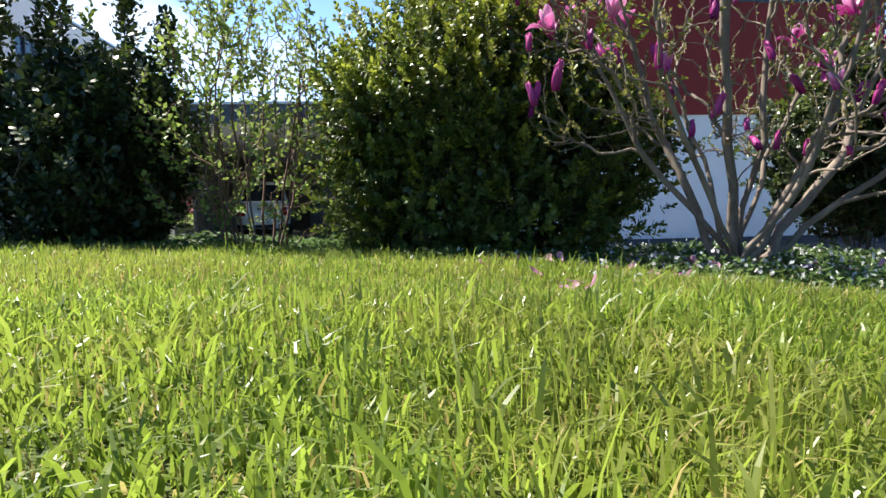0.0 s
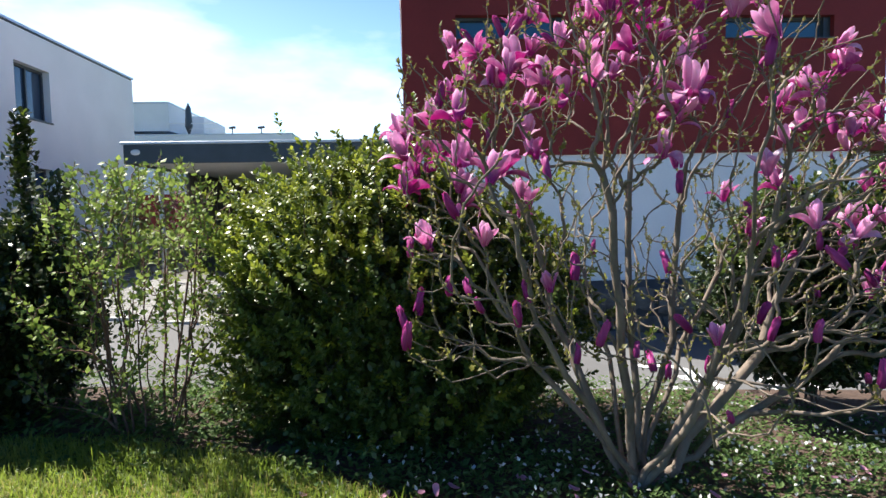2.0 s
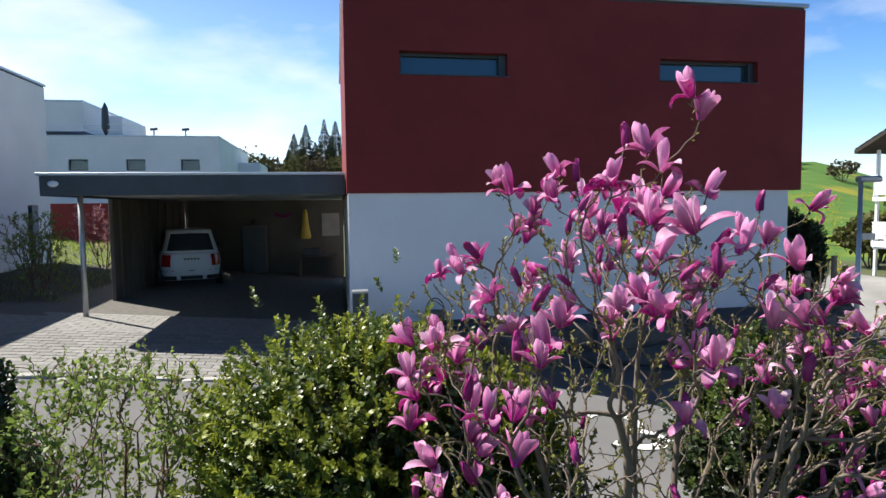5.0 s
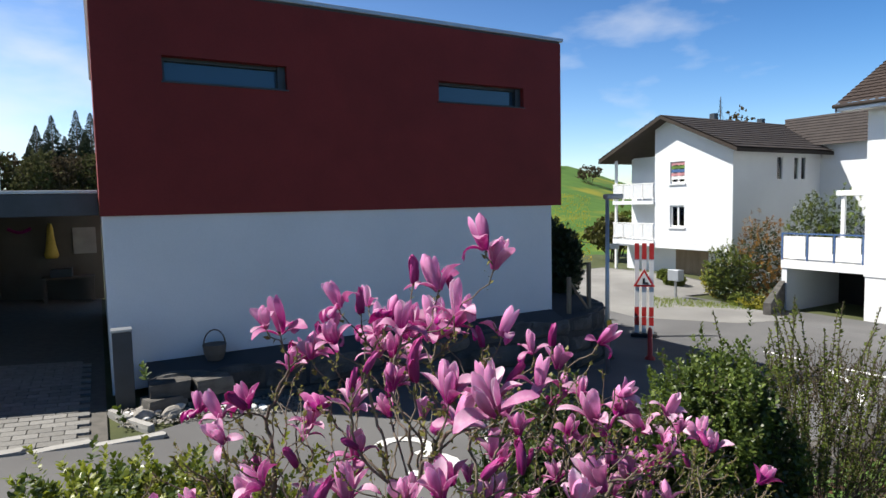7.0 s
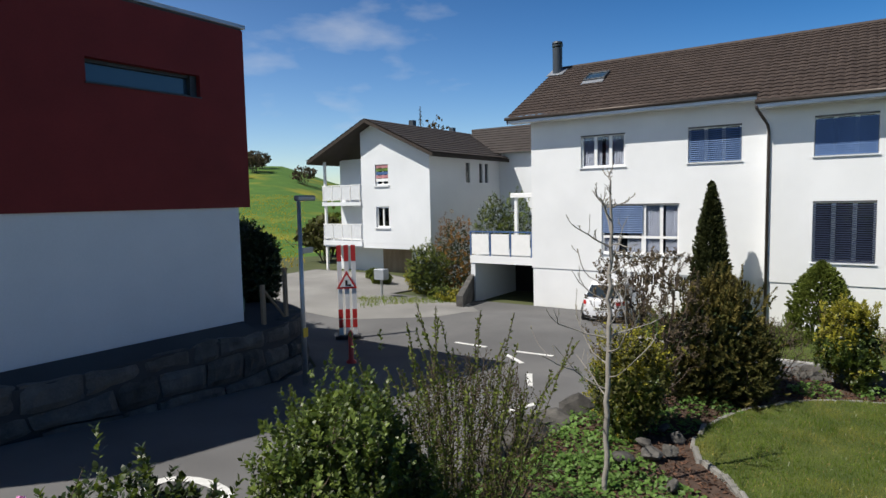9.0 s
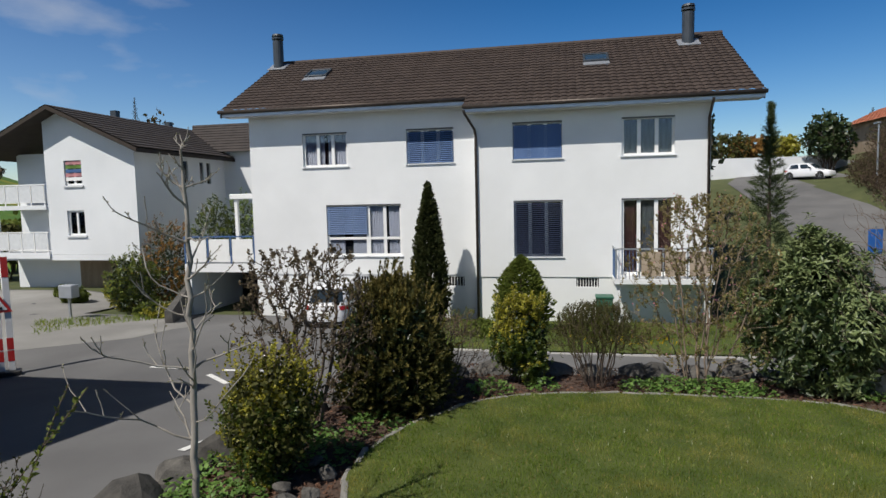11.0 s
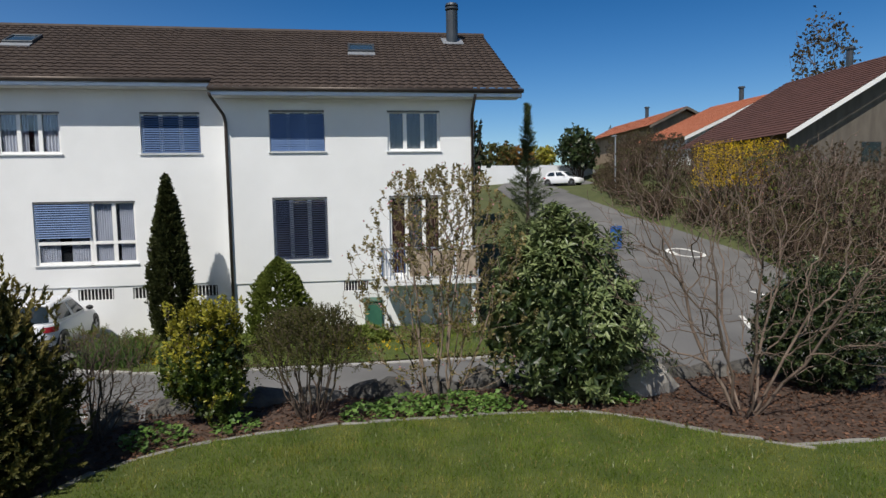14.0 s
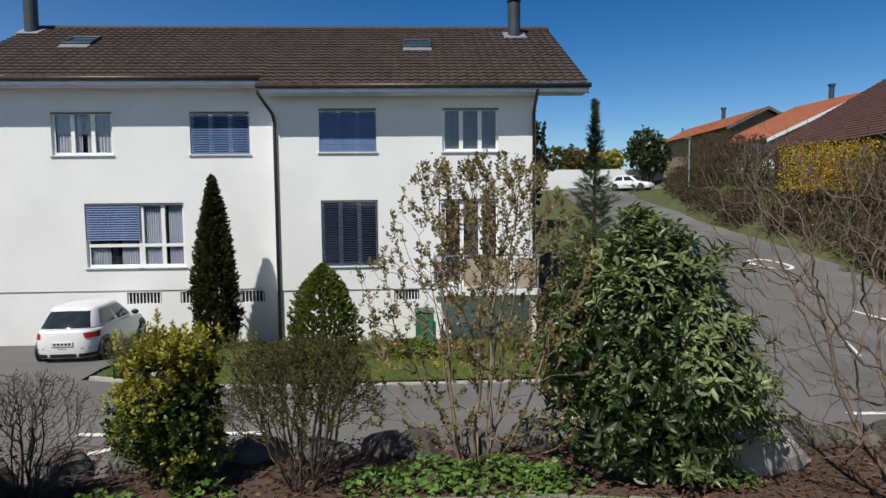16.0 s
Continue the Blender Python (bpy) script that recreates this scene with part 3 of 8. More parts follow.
def ground_sheet():
    ticks = sorted({*[round(v * 0.5, 2) for v in range(-40, 90)], *range(-60, 120, 5), *range(-200, 320, 20), *range(-900, 1000, 100)})
    xs = [float(v) for v in ticks]
    ys = xs
    verts = [(x, y, land_z(x, y)) for y in ys for x in xs]
    n = len(xs)
    faces = [(j * n + i, j * n + i + 1, (j + 1) * n + i + 1, (j + 1) * n + i) for j in range(len(ys) - 1) for i in range(n - 1)]
    ob = arrays("ground", verts, faces, M["earth"], None, "rough grassy ground with a spring meadow on the hill", True, "structure")
    ob.data.materials.append(M["meadow"])
    mid = [((xs[i] + xs[i + 1]) / 2, (ys[j] + ys[j + 1]) / 2) for j in range(len(ys) - 1) for i in range(n - 1)]
    ob.data.polygons.foreach_set("material_index", [1 if y > 34 and x > 12 and math.hypot(x - 20, y - 10) > 32 else 0 for x, y in mid])
    return ob


tagged(ground_sheet(), category="ground")

ROAD = [(-60, 4.35), (6.4, 4.35), (8.7, 4.2), (10.3, 3.7), (11.7, 2.7), (12.4, 1.2), (12.5, -1), (12.35, -3.4), (12.0, -5.6), (12.6, -9.5), (16.5, -13.2), (24, -17.0), (30, -19.2), (36, -20.8), (42, -19.9), (47, -19.8), (54, -20.7), (62, -24), (90, -37),
        (90, -26), (66, -15), (56, -14.2), (44, -13), (33, -10.6), (27.5, -9.2), (23.8, -8.6), (21.0, -7.4), (19.3, -5.0), (19.1, -2), (19.1, 4.0), (20.0, 6.9), (26.0, 7.2), (26.0, 15.5), (24.5, 20), (29.1, 20.5), (29.1, 30), (22, 30), (17.8, 22), (15.9, 17.5), (13.4, 15.2), (12.7, 13.2), (11.8, 12.0), (10.3, 11.45), (8, 11.3), (4, 11.25), (2.4, 11.2), (1.2, 10.3), (0.45, 9.8), (-60, 9.95)]
part("road", drape(ROAD, 1.0, 0.0, road_z), M["asphalt"], None, "grey asphalt road with white dashed markings", kind="structure")["category"] = "road"
FORECOURT = [(17.6, 16.6), (19.6, 13.9), (21.6, 13.2), (24.2, 15.3), (24.4, 20), (28.9, 20.6), (28.9, 29.8), (22.2, 29.8), (18.4, 22.2)]
part("forecourt", drape(FORECOURT, 1.0, 0.006, road_z), M["asphalt_pale"], None, "pale sunlit forecourt before the gabled house", kind="structure")["category"] = "forecourt"
DRIVE = [(-60, 10.05), (0.35, 9.93), (0.35, 11.95), (0.35, 24.2), (-5.95, 24.2), (-6.6, 16), (-12, 15.2), (-60, 15.2)]
part("pavement", drape(DRIVE, 1.0, -0.02, road_z), M["joint"], None, "paved driveway of pale concrete blocks before the carport", kind="structure")["category"] = "driveway"


# ---- red and white neighbouring house with carport ----
def red_house():
    h = thing("house", "cubic house with dark red upper storey and white base", "house", (0, 0, 0))
    x0, x1, y0, y1 = 0.43, 10.06, 12.02, 21.0
    part("wall", boxes([(x0 + 0.02, 9.80, y0 + 0.06, y0 + 0.36, -0.9, 2.03)]), M["plaster_blue"], h, "white rendered base storey")
    for r in ((x0 + 0.02, x0 + 0.32, y0 + 0.361, y1, -1.2, 2.03), (9.5, 9.80, y0 + 0.361, y1, -1.2, 2.03), (x0 + 0.32, 9.5, y1 - 0.3, y1, -1.2, 2.03)):
        part("side_wall", boxes([r]), M["plaster_blue"], h, "white rendered side wall")
    w1, w2 = (1.46, 3.56, 4.27, 4.70), (6.76, 8.97, 4.27, 4.70)
    part("upper_wall", welded(wall_rows("y", y0, 0.35, x0, x1, 2.03, 5.80, [w1, w2])), M["red"], h, "dark red clad upper storey")
    for r in ((x0, x0 + 0.35, y0 + 0.351, y1, 2.03, 5.8), (x1 - 0.35, x1, y0 + 0.351, y1, 2.03, 5.8), (x0 + 0.35, x1 - 0.35, y1 - 0.35, y1, 2.03, 5.8)):
        part("upper_side_wall", boxes([r]), M["red"], h, "dark red side cladding")
    part("upper_floor", boxes([(x0 + 0.35, x1 - 0.35, y0 + 0.351, y1 - 0.35, 2.03, 2.2)]), M["soffit"], h)
    part("roof", boxes([(x0 + 0.02, x1 - 0.02, y0 + 0.02, y1 - 0.02, 5.80, 5.84)]), M["anthracite"], h, "flat grey roof")
    part("coping", boxes([(x0 - 0.05, x1 + 0.05, y0 - 0.05, y0 + 0.4, 5.84, 5.92), (x0 - 0.05, x0 + 0.4, y0 + 0.4, y1, 5.84, 5.92), (x1 - 0.4, x1 + 0.05, y0 + 0.4, y1, 5.84, 5.92)], 0.01), M["coping"], h, "pale metal roof edge")
    for a, b, c, d in (w1, w2):
        w = part("window", boxes([(a + 0.003, b - 0.003, y0 + 0.24, y0 + 0.28, c + 0.003, d - 0.003)]), M["pane_blue"], h, "narrow strip window with blue reflections")
        part("frame", boxes([(a, a + 0.05, y0 + 0.17, y0 + 0.238, c, d), (b - 0.14, b, y0 + 0.12, y0 + 0.238, c, d), (a + 0.05, b - 0.14, y0 + 0.17, y0 + 0.238, c, c + 0.05), (a + 0.05, b - 0.14, y0 + 0.17, y0 + 0.238, d - 0.06, d)]), M["anthracite"], w)
        part("sill", boxes([(a - 0.02, b + 0.02, y0 - 0.03, y0 + 0.17, c - 0.025, c - 0.002)]), M["anthracite"], w)
    # one black sheet in place of an unlit room
    part("room", boxes([(x0 + 0.4, x1 - 0.4, y0 + 0.8, y0 + 0.84, 2.3, 5.7)]), M["dark"], h, "near-black sheet standing for the unlit room behind the windows")
    return h


def carport():
    c = thing("carport", "flat-roofed carport with grey fascia and steel posts", "carport")
    part("roof", boxes([(-5.16, 0.4, 12.94, 24.0, 2.10, 2.42)]), M["soffit"], c, "pale boarded carport ceiling")
    part("fascia", boxes([(-5.20, 0.41, 12.86, 12.935, 2.045, 2.42)], 0.006), M["anthracite"], c, "dark blue-grey fascia board")
    part("side_fascia", boxes([(-5.22, -5.165, 12.94, 24.0, 2.045, 2.42)], 0.006), M["anthracite"], c, "dark blue-grey side fascia")
    part("gutter", boxes([(-5.25, 0.41, 12.82, 12.96, 2.423, 2.48)], 0.008), M["coping"], c, "pale metal roof edge")
    for x, y in ((-5.1, 14.4), (-5.1, 23.5)):
        bm = bmesh.new()
        tube(bm, [(x, y, road_z(x, y) - 0.05), (x, y, 2.10)], [0.055, 0.055], 12)
        part("post", bm, M["steel"], c, "round steel post", True)
    for i in range(17):
        x = -5.32 + (0.05 if i % 2 else 0.0)
        part("side_board", boxes([(x, x + 0.10, 16.6 + 0.42 * i, 16.6 + 0.42 * i + 0.419, -0.75, 2.09)], 0.015), M["dark_board"], c, "dark upright board")
    part("back_wall", boxes([(-5.2, 0.448, 23.8, 23.99, -0.8, 2.098)]), M["back_wall"], c, "grey-brown back wall in shade")
    bm = bmesh.new()
    bmesh.ops.create_uvsphere(bm, u_segments=12, v_segments=8, radius=0.075, matrix=Matrix.Translation((-4.96, 12.85, 2.27)) @ Matrix.Diagonal((1.3, 0.5, 0.8, 1)))
    part("lamp", bm, M["white"], c, "white oval lamp on the fascia", True)
    return c


red_house()
carport()


# ---- windows of the plastered houses ----
SLAT = bpy.data.meshes.new("slat")
_bm = box(bmesh.new(), -0.002, 0.002, -0.5, 0.5, -0.036, 0.036)
_bm.to_mesh(SLAT)
_bm.free()
SLAT_DARK = SLAT.copy()
SLAT.materials.append(M["blind"])
SLAT_DARK.materials.append(M["blind_dark"])


def window(parent, x, y0, y1, z0, z1, style, sashes=3, transom=0.0, drapes=((0.03, 0.40, "curtain"), (0.60, 0.97, "curtain"))):
    """A window in a wall that faces -x at x. style: curtain, blind, slats, shut, half, plain; drapes: from, to, cloth."""
    w = part("window", boxes([(x + 0.135, x + 0.15, y0 + 0.003, y1 - 0.003, z0 + 0.003, z1 - 0.003)]), M["pane"], parent, "white framed casement window")
    w.visible_shadow = False
    f = 0.085
    rows = [(x + 0.09, x + 0.134, y0, y0 + f, z0, z1), (x + 0.09, x + 0.134, y1 - f, y1, z0, z1), (x + 0.09, x + 0.134, y0 + f, y1 - f, z0, z0 + f), (x + 0.09, x + 0.134, y0 + f, y1 - f, z1 - f, z1)]
    for i in range(1, sashes):
        y = y0 + (y1 - y0) * i / sashes
        rows.append((x + 0.085, x + 0.134, y - f * 0.75, y + f * 0.75, z0 + f, z1 - f))
    if transom:
        z = z0 + (z1 - z0) * transom
        rows.append((x + 0.080, x + 0.134, y0 + f, y1 - f, z - 0.05, z + 0.05))
    part("window_frame", boxes(rows, 0.004), M["white"], w, "white window frame")
    part("window_sill", boxes([(x - 0.06, x + 0.085, y0 - 0.05, y1 + 0.05, z0 - 0.045, z0 - 0.004)], 0.005), M["sill"], w, "pale stone sill")
    if style in ("shut", "blind", "slats", "half"):
        low = z0 + 0.02 if style != "half" else z0 + (z1 - z0) * 0.42
        hi, step = z1 - 0.06, 0.075
        n = int((hi - low) / step)
        for i in range(n):
            shared("slat", SLAT_DARK if style == "blind" else SLAT, w, pose(x + 0.045, (y0 + y1) / 2, low + step * (i + 0.5), 0, 12 if style == "shut" else 64 if style == "blind" else 40, 0) @ Matrix.Diagonal((1, y1 - y0 - 0.04, 1, 1)))
    part("blind_box", boxes([(x + 0.01, x + 0.085, y0 + 0.004, y1 - 0.004, z1 - 0.055, z1 - 0.004)]), M["gutter"], w, "grey blind box")
    if style in ("curtain", "half"):
        n = 40
        for p, q, cloth in drapes:
            a, b = y0 + (y1 - y0) * p, y0 + (y1 - y0) * q
            verts = [(x + 0.185 + 0.022 * math.sin(i * 1.3), a + (b - a) * i / n, z) for z in (z0 + 0.02, z1 - 0.05) for i in range(n + 1)]
            faces = [(i, i + 1, n + 2 + i, n + 1 + i) for i in range(n)]
            arrays("curtain", verts, faces, M[cloth], w, {"curtain": "pale curtain", "curtain_grey": "grey net curtain", "curtain_brown": "red-brown curtain"}[cloth])
    return w


def roof_tiles(parent, name, x0, z0, x1, z1, y0, y1, mat, pitch=0.33, wave=0.30):
    """A tiled slope from the eave line (x0, z0) to the ridge (x1, z1): stepped courses of rolled tiles in one sheet."""
    run = math.hypot(x1 - x0, z1 - z0)
    d = Vector(((x1 - x0) / run, 0, (z1 - z0) / run))
    up = Vector((-d.z, 0, d.x)) if x1 > x0 else Vector((d.z, 0, -d.x))
    rows, cols = int(run / pitch), int(abs(y1 - y0) / wave * 4)
    ys = np.linspace(y0, y1, cols + 1)
    hump = 0.030 * np.abs(np.sin(np.arange(cols + 1) * math.pi / 4)) + np.random.uniform(0, 0.004, cols + 1)
    verts, faces = [], []
    for r in range(rows):
        for s, lift in ((r * run / rows, 0.052), ((r + 1) * run / rows, 0.012)):
            p = Vector((x0, 0, z0)) + d * s
            j = np.random.uniform(-0.004, 0.004, cols + 1)
            verts.append(np.stack([p.x + up.x * (lift + hump + j), ys, p.z + up.z * (lift + hump + j)], 1))
    verts = np.concatenate(verts)
    w = cols + 1
    i = np.arange(cols)
    for r in range(2 * rows - 1):
        faces.append(np.stack([r * w + i, r * w + i + 1, (r + 1) * w + i + 1, (r + 1) * w + i], 1))
    return arrays(name, verts, np.concatenate(faces), mat, parent, "slope of dark brown rolled roof tiles")


def white_house():
    h = thing("house", "white plastered two-family house with brown tiled roof", "house")
    XR, XL, YS = 25.5, 26.12, 3.74
    y_r, y_l, deep = -4.5, 13.1, 36.0
    base = -2.9
    wr = {"w3": (0.53, 2.31, 3.29, 4.64), "w4": (-3.32, -1.54, 3.29, 4.64), "w5": (0.52, 2.30, -0.29, 1.79), "w7": (-3.32, -1.54, -0.95, 1.79), "b1": (-0.75, 0.05, -1.42, -1.08)}
    wl = {"w1": (8.9, 10.79, 3.30, 4.65), "w2": (4.61, 6.48, 3.30, 4.65), "w6": (6.77, 9.88, -0.29, 1.77), "b2": (4.3, 5.1, -1.5, -1.12), "b3": (5.9, 7.0, -1.5, -1.12), "b4": (7.6, 8.7, -1.5, -1.12)}
    part("wall", welded(wall_rows("x", XR, 0.35, y_r, YS, -1.04, 5.5, [v for k, v in wr.items() if k != "b1"])), M["plaster"], h, "white plaster front wall")
    part("wall", welded(wall_rows("x", XL, 0.35, YS + 0.002, y_l, -1.04, 5.6, [v for k, v in wl.items() if k[0] != "b"])), M["plaster"], h, "white plaster front wall, set back")
    part("return_wall", boxes([(XR + 0.352, XL + 0.35, YS - 0.35, YS, -1.04, 5.6)]), M["plaster"], h)
    part("plinth", welded(wall_rows("x", XR + 0.04, 0.31, y_r + 0.04, YS - 0.02, base, -1.042, [wr["b1"]])), M["plaster"], h, "white basement wall")
    part("plinth", welded(wall_rows("x", XL + 0.04, 0.31, YS, y_l - 0.04, base, -1.042, [wl["b2"], wl["b3"], wl["b4"]])), M["plaster"], h, "white basement wall")
    for y, x_in in ((y_r, XR + 0.352), (y_l - 0.3, XL + 0.352)):
        bm = boxes([(x_in, deep, y, y + 0.3, base, 5.2)])
        vs = [bm.verts.new(p) for p in ((x_in, y, 5.2), (deep, y, 5.2), (30.75, y, 8.2), (x_in, y + 0.3, 5.2), (deep, y + 0.3, 5.2), (30.75, y + 0.3, 8.2))]
        for f in ((0, 2, 1), (3, 4, 5), (0, 1, 4, 3), (1, 2, 5, 4), (2, 0, 3, 5)):
            bm.faces.new([vs[i] for i in f])
        bmesh.ops.recalc_face_normals(bm, faces=bm.faces[:])
        part("side_wall", bm, M["plaster_h2"], h, "white gable wall")
    part("rear_wall", boxes([(deep - 0.3, deep, y_r + 0.3, y_l - 0.3, base, 5.2)]), M["plaster_h2"], h, "white rear wall")
    window(h, XR, *wr["w3"], "shut")
    window(h, XR, *wr["w4"], "curtain", drapes=((0.02, 0.98, "curtain_grey"),))
    window(h, XR, *wr["w5"], "blind")
    window(h, XR, *wr["w7"], "curtain", 3, drapes=((0.03, 0.30, "curtain_brown"), (0.36, 0.64, "curtain_grey"), (0.72, 0.97, "curtain_brown")))
    window(h, XL, *wl["w1"], "curtain", drapes=((0.03, 0.46, "curtain"), (0.54, 0.97, "curtain")))
    window(h, XL, *wl["w2"], "slats")
    window(h, XL, 6.77, 8.16, -0.29, 1.77, "curtain", 2, 0.34, drapes=((0.03, 0.40, "curtain"), (0.55, 0.97, "curtain")))
    window(h, XL, 8.165, 9.88, -0.29, 1.77, "half", 1, 0.34)
    for x, k in ((XR, "b1"), (XL, "b2"), (XL, "b3"), (XL, "b4")):
        a, b, c, d = (wr if k in wr else wl)[k]
        w = part("basement_window", boxes([(x + 0.2, x + 0.22, a, b, c, d)]), M["dark"], h, "dark basement window behind a white grille")
        n = int((b - a) / 0.1)
        part("grille", boxes([(x + 0.08, x + 0.1, a + (b - a) * (i + 0.4) / n, a + (b - a) * (i + 0.4) / n + 0.025, c, d) for i in range(n)]), M["white"], w, "white bars")
    # black sheet behind the panes, painted as unlit rooms
    part("interior", boxes([(XR + 0.9, XR + 0.95, y_r + 0.35, y_l - 0.35, base, 5.2)]), M["dark"], h, "near-black sheet standing for the unlit rooms behind the windows")
    # roof: one slope, its eave stepping out over the right half
    e0, z0 = 24.70, 5.195
    sl = (8.5 - z0) / (30.7 - e0)
    ex = 25.36
    ez = z0 + sl * (ex - e0)
    roof_tiles(h, "roof", e0, z0, 30.7, 8.5, -6.0, YS + 0.25, M["roof"])
    roof_tiles(h, "roof", ex, ez, 30.7, 8.5, YS + 0.252, 13.95, M["roof"])
    roof_tiles(h, "roof", 36.6, 5.15, 30.7, 8.5, -6.0, 13.95, M["roof"], 0.5, 0.6)
    part("roof_deck", boxes([(e0 + 0.02, e0 + 0.2, -5.98, YS + 0.23, z0 - 0.21, z0 + 0.045), (ex + 0.02, ex + 0.2, YS + 0.25, 13.93, ez - 0.21, ez + 0.045)]), M["coping"], h, "pale grey eave board")
    part("eave_soffit", boxes([(e0 + 0.2, XR, -5.98, YS + 0.23, z0 - 0.19, z0 - 0.15), (ex + 0.2, XL, YS + 0.25, 13.93, ez - 0.19, ez - 0.15)]), M["soffit"], h, "pale eave soffit")
    bm = bmesh.new()
    for y in (-5.97, 13.90):
        vs = [bm.verts.new(p) for p in ((e0 + 0.03 if y < 0 else ex, y, z0 - 0.05 if y < 0 else ez - 0.05), (30.7, y, 8.46), (36.6, y, 5.1), (36.6, y, 4.9), (30.7, y, 8.24), (e0 + 0.03 if y < 0 else ex, y, z0 - 0.25 if y < 0 else ez - 0.25))]
        f1 = bm.faces.new((vs[0], vs[1], vs[4], vs[5]))
        f2 = bm.faces.new((vs[1], vs[2], vs[3], vs[4]))
        r = bmesh.ops.extrude_face_region(bm, geom=[f1, f2])
        bmesh.ops.translate(bm, vec=(0, 0.05 if y < 0 else -0.05, 0), verts=[v for v in r["geom"] if isinstance(v, bmesh.types.BMVert)])
    bmesh.ops.recalc_face_normals(bm, faces=bm.faces[:])
    part("verge_board", bm, M["copper"], h, "brown verge boards")
    bm = bmesh.new()
    tube(bm, [(30.7, -6.02, 8.53), (30.7, 13.97, 8.53)], [0.11, 0.11], 8)
    part("ridge", bm, M["roof"], h, "ridge tiles")
    for x, z, a, b in ((e0 - 0.04, z0 - 0.02, -6.02, YS + 0.27), (ex - 0.04, ez - 0.02, YS + 0.27, 13.97)):
        bm = bmesh.new()
        tube(bm, [(x, a, z), (x, b, z)], [0.075, 0.075], 10)
        part("gutter", bm, M["copper"], h, "brown half-round gutter", True)
    bm = bmesh.new()
    tube(bm, [(e0, 3.98, 5.05), (e0 + 0.06, 3.96, 4.95), (25.40, 3.70, 4.45), (25.43, 3.66, 4.2), (25.43, 3.66, base)], [0.05] * 5, 8)
    part("downpipe", bm, M["copper"], h, "dark brown downpipe", True)
    bm = bmesh.new()
    tube(bm, [(e0, -4.4, 5.05), (e0 + 0.08, -4.4, 4.95), (25.40, -4.42, 4.5), (25.42, -4.42, base)], [0.05] * 4, 8)
    part("downpipe", bm, M["copper"], h, "dark brown downpipe", True)
    for x, y in ((30.15, 13.6), (29.7, -4.5)):
        z = 8.5 - sl * (30.7 - x)
        bm = bmesh.new()
        tube(bm, [(x, y, z - 0.3), (x, y, z + 1.25)], [0.24, 0.24], 16)
        tube(bm, [(x, y, z + 1.32), (x, y, z + 1.4)], [0.27, 0.27], 16)
        tube(bm, [(x, y, z + 1.46), (x, y, z + 1.55)], [0.27, 0.24], 16)
        tube(bm, [(x, y, z + 1.2), (x, y, z + 1.5)], [0.15, 0.15], 8)
        ch = part("chimney", bm, M["anthracite"], h, "round dark metal chimney with a louvred cap")
        part("flashing", boxes([(x - 0.42, x + 0.4, y - 0.42, y + 0.42, -0.01, 0.02)]), M["coping"], ch).matrix_basis = Matrix.Translation((0, 0, z + 0.02)) @ Matrix.Translation((x, y, 0)) @ pose(0, 0, 0, 0, -math.degrees(math.atan(sl)), 0) @ Matrix.Translation((-x, -y, 0.06))
    for x, y in ((28.85, 11.1), (28.52, -0.8)):
        z = z0 + sl * (x - e0) + 0.07
        m = pose(x, y, z, 0, -math.degrees(math.atan(sl)), 0)
        s = part("skylight", box(bmesh.new(), -0.35, 0.35, -0.42, 0.42, 0, 0.05), M["pane_blue"], h, "roof window")
        s.matrix_basis = m
        part("frame", boxes([(-0.45, -0.35, -0.5, 0.5, -0.03, 0.09), (0.35, 0.45, -0.5, 0.5, -0.03, 0.09), (-0.35, 0.35, -0.5, -0.42, -0.03, 0.09), (-0.35, 0.35, 0.42, 0.5, -0.03, 0.09)], 0.01), M["anthracite"], s, "dark metal frame")
        part("apron", boxes([(-0.8, -0.46, -0.5, 0.5, -0.02, 0.02)]), M["coping"], s, "grey lead apron")
    return h


white_house()


# ---- the gabled house across the junction ----
def slab(bm, pts, thick):
    """A flat plate through four corners, thickened downwards."""
    lo = [bm.verts.new(Vector(p) - Vector((0, 0, thick))) for p in pts]
    hi = [bm.verts.new(p) for p in pts]
    n = len(pts)
    bm.faces.new(hi)
    bm.faces.new(lo[::-1])
    for i in range(n):
        bm.faces.new((lo[i], lo[(i + 1) % n], hi[(i + 1) % n], hi[i]))
    return bm


def roof_courses(parent, name, a, b, c, d, mat, label, pitch=0.4):
    """A tiled slope between an eave a-b and a ridge d-c, stepped course by course in one sheet."""
    a, b, c, d = (Vector(p) for p in (a, b, c, d))
    n = max(2, int(((d - a).length + (c - b).length) / 2 / pitch))
    up = (b - a).cross(d - a).normalized()
    if up.z < 0:
        up = -up
    bm = bmesh.new()
    rows = []
    for i in range(n):
        for t, l in ((i / n, 0.05), ((i + 1) / n, 0.01)):
            rows.append([bm.verts.new(a.lerp(d, t) + up * l), bm.verts.new(b.lerp(c, t) + up * l)])
    for p, q in zip(rows, rows[1:]):
        bm.faces.new((p[0], p[1], q[1], q[0]))
    return part(name, bm, mat, parent, label)


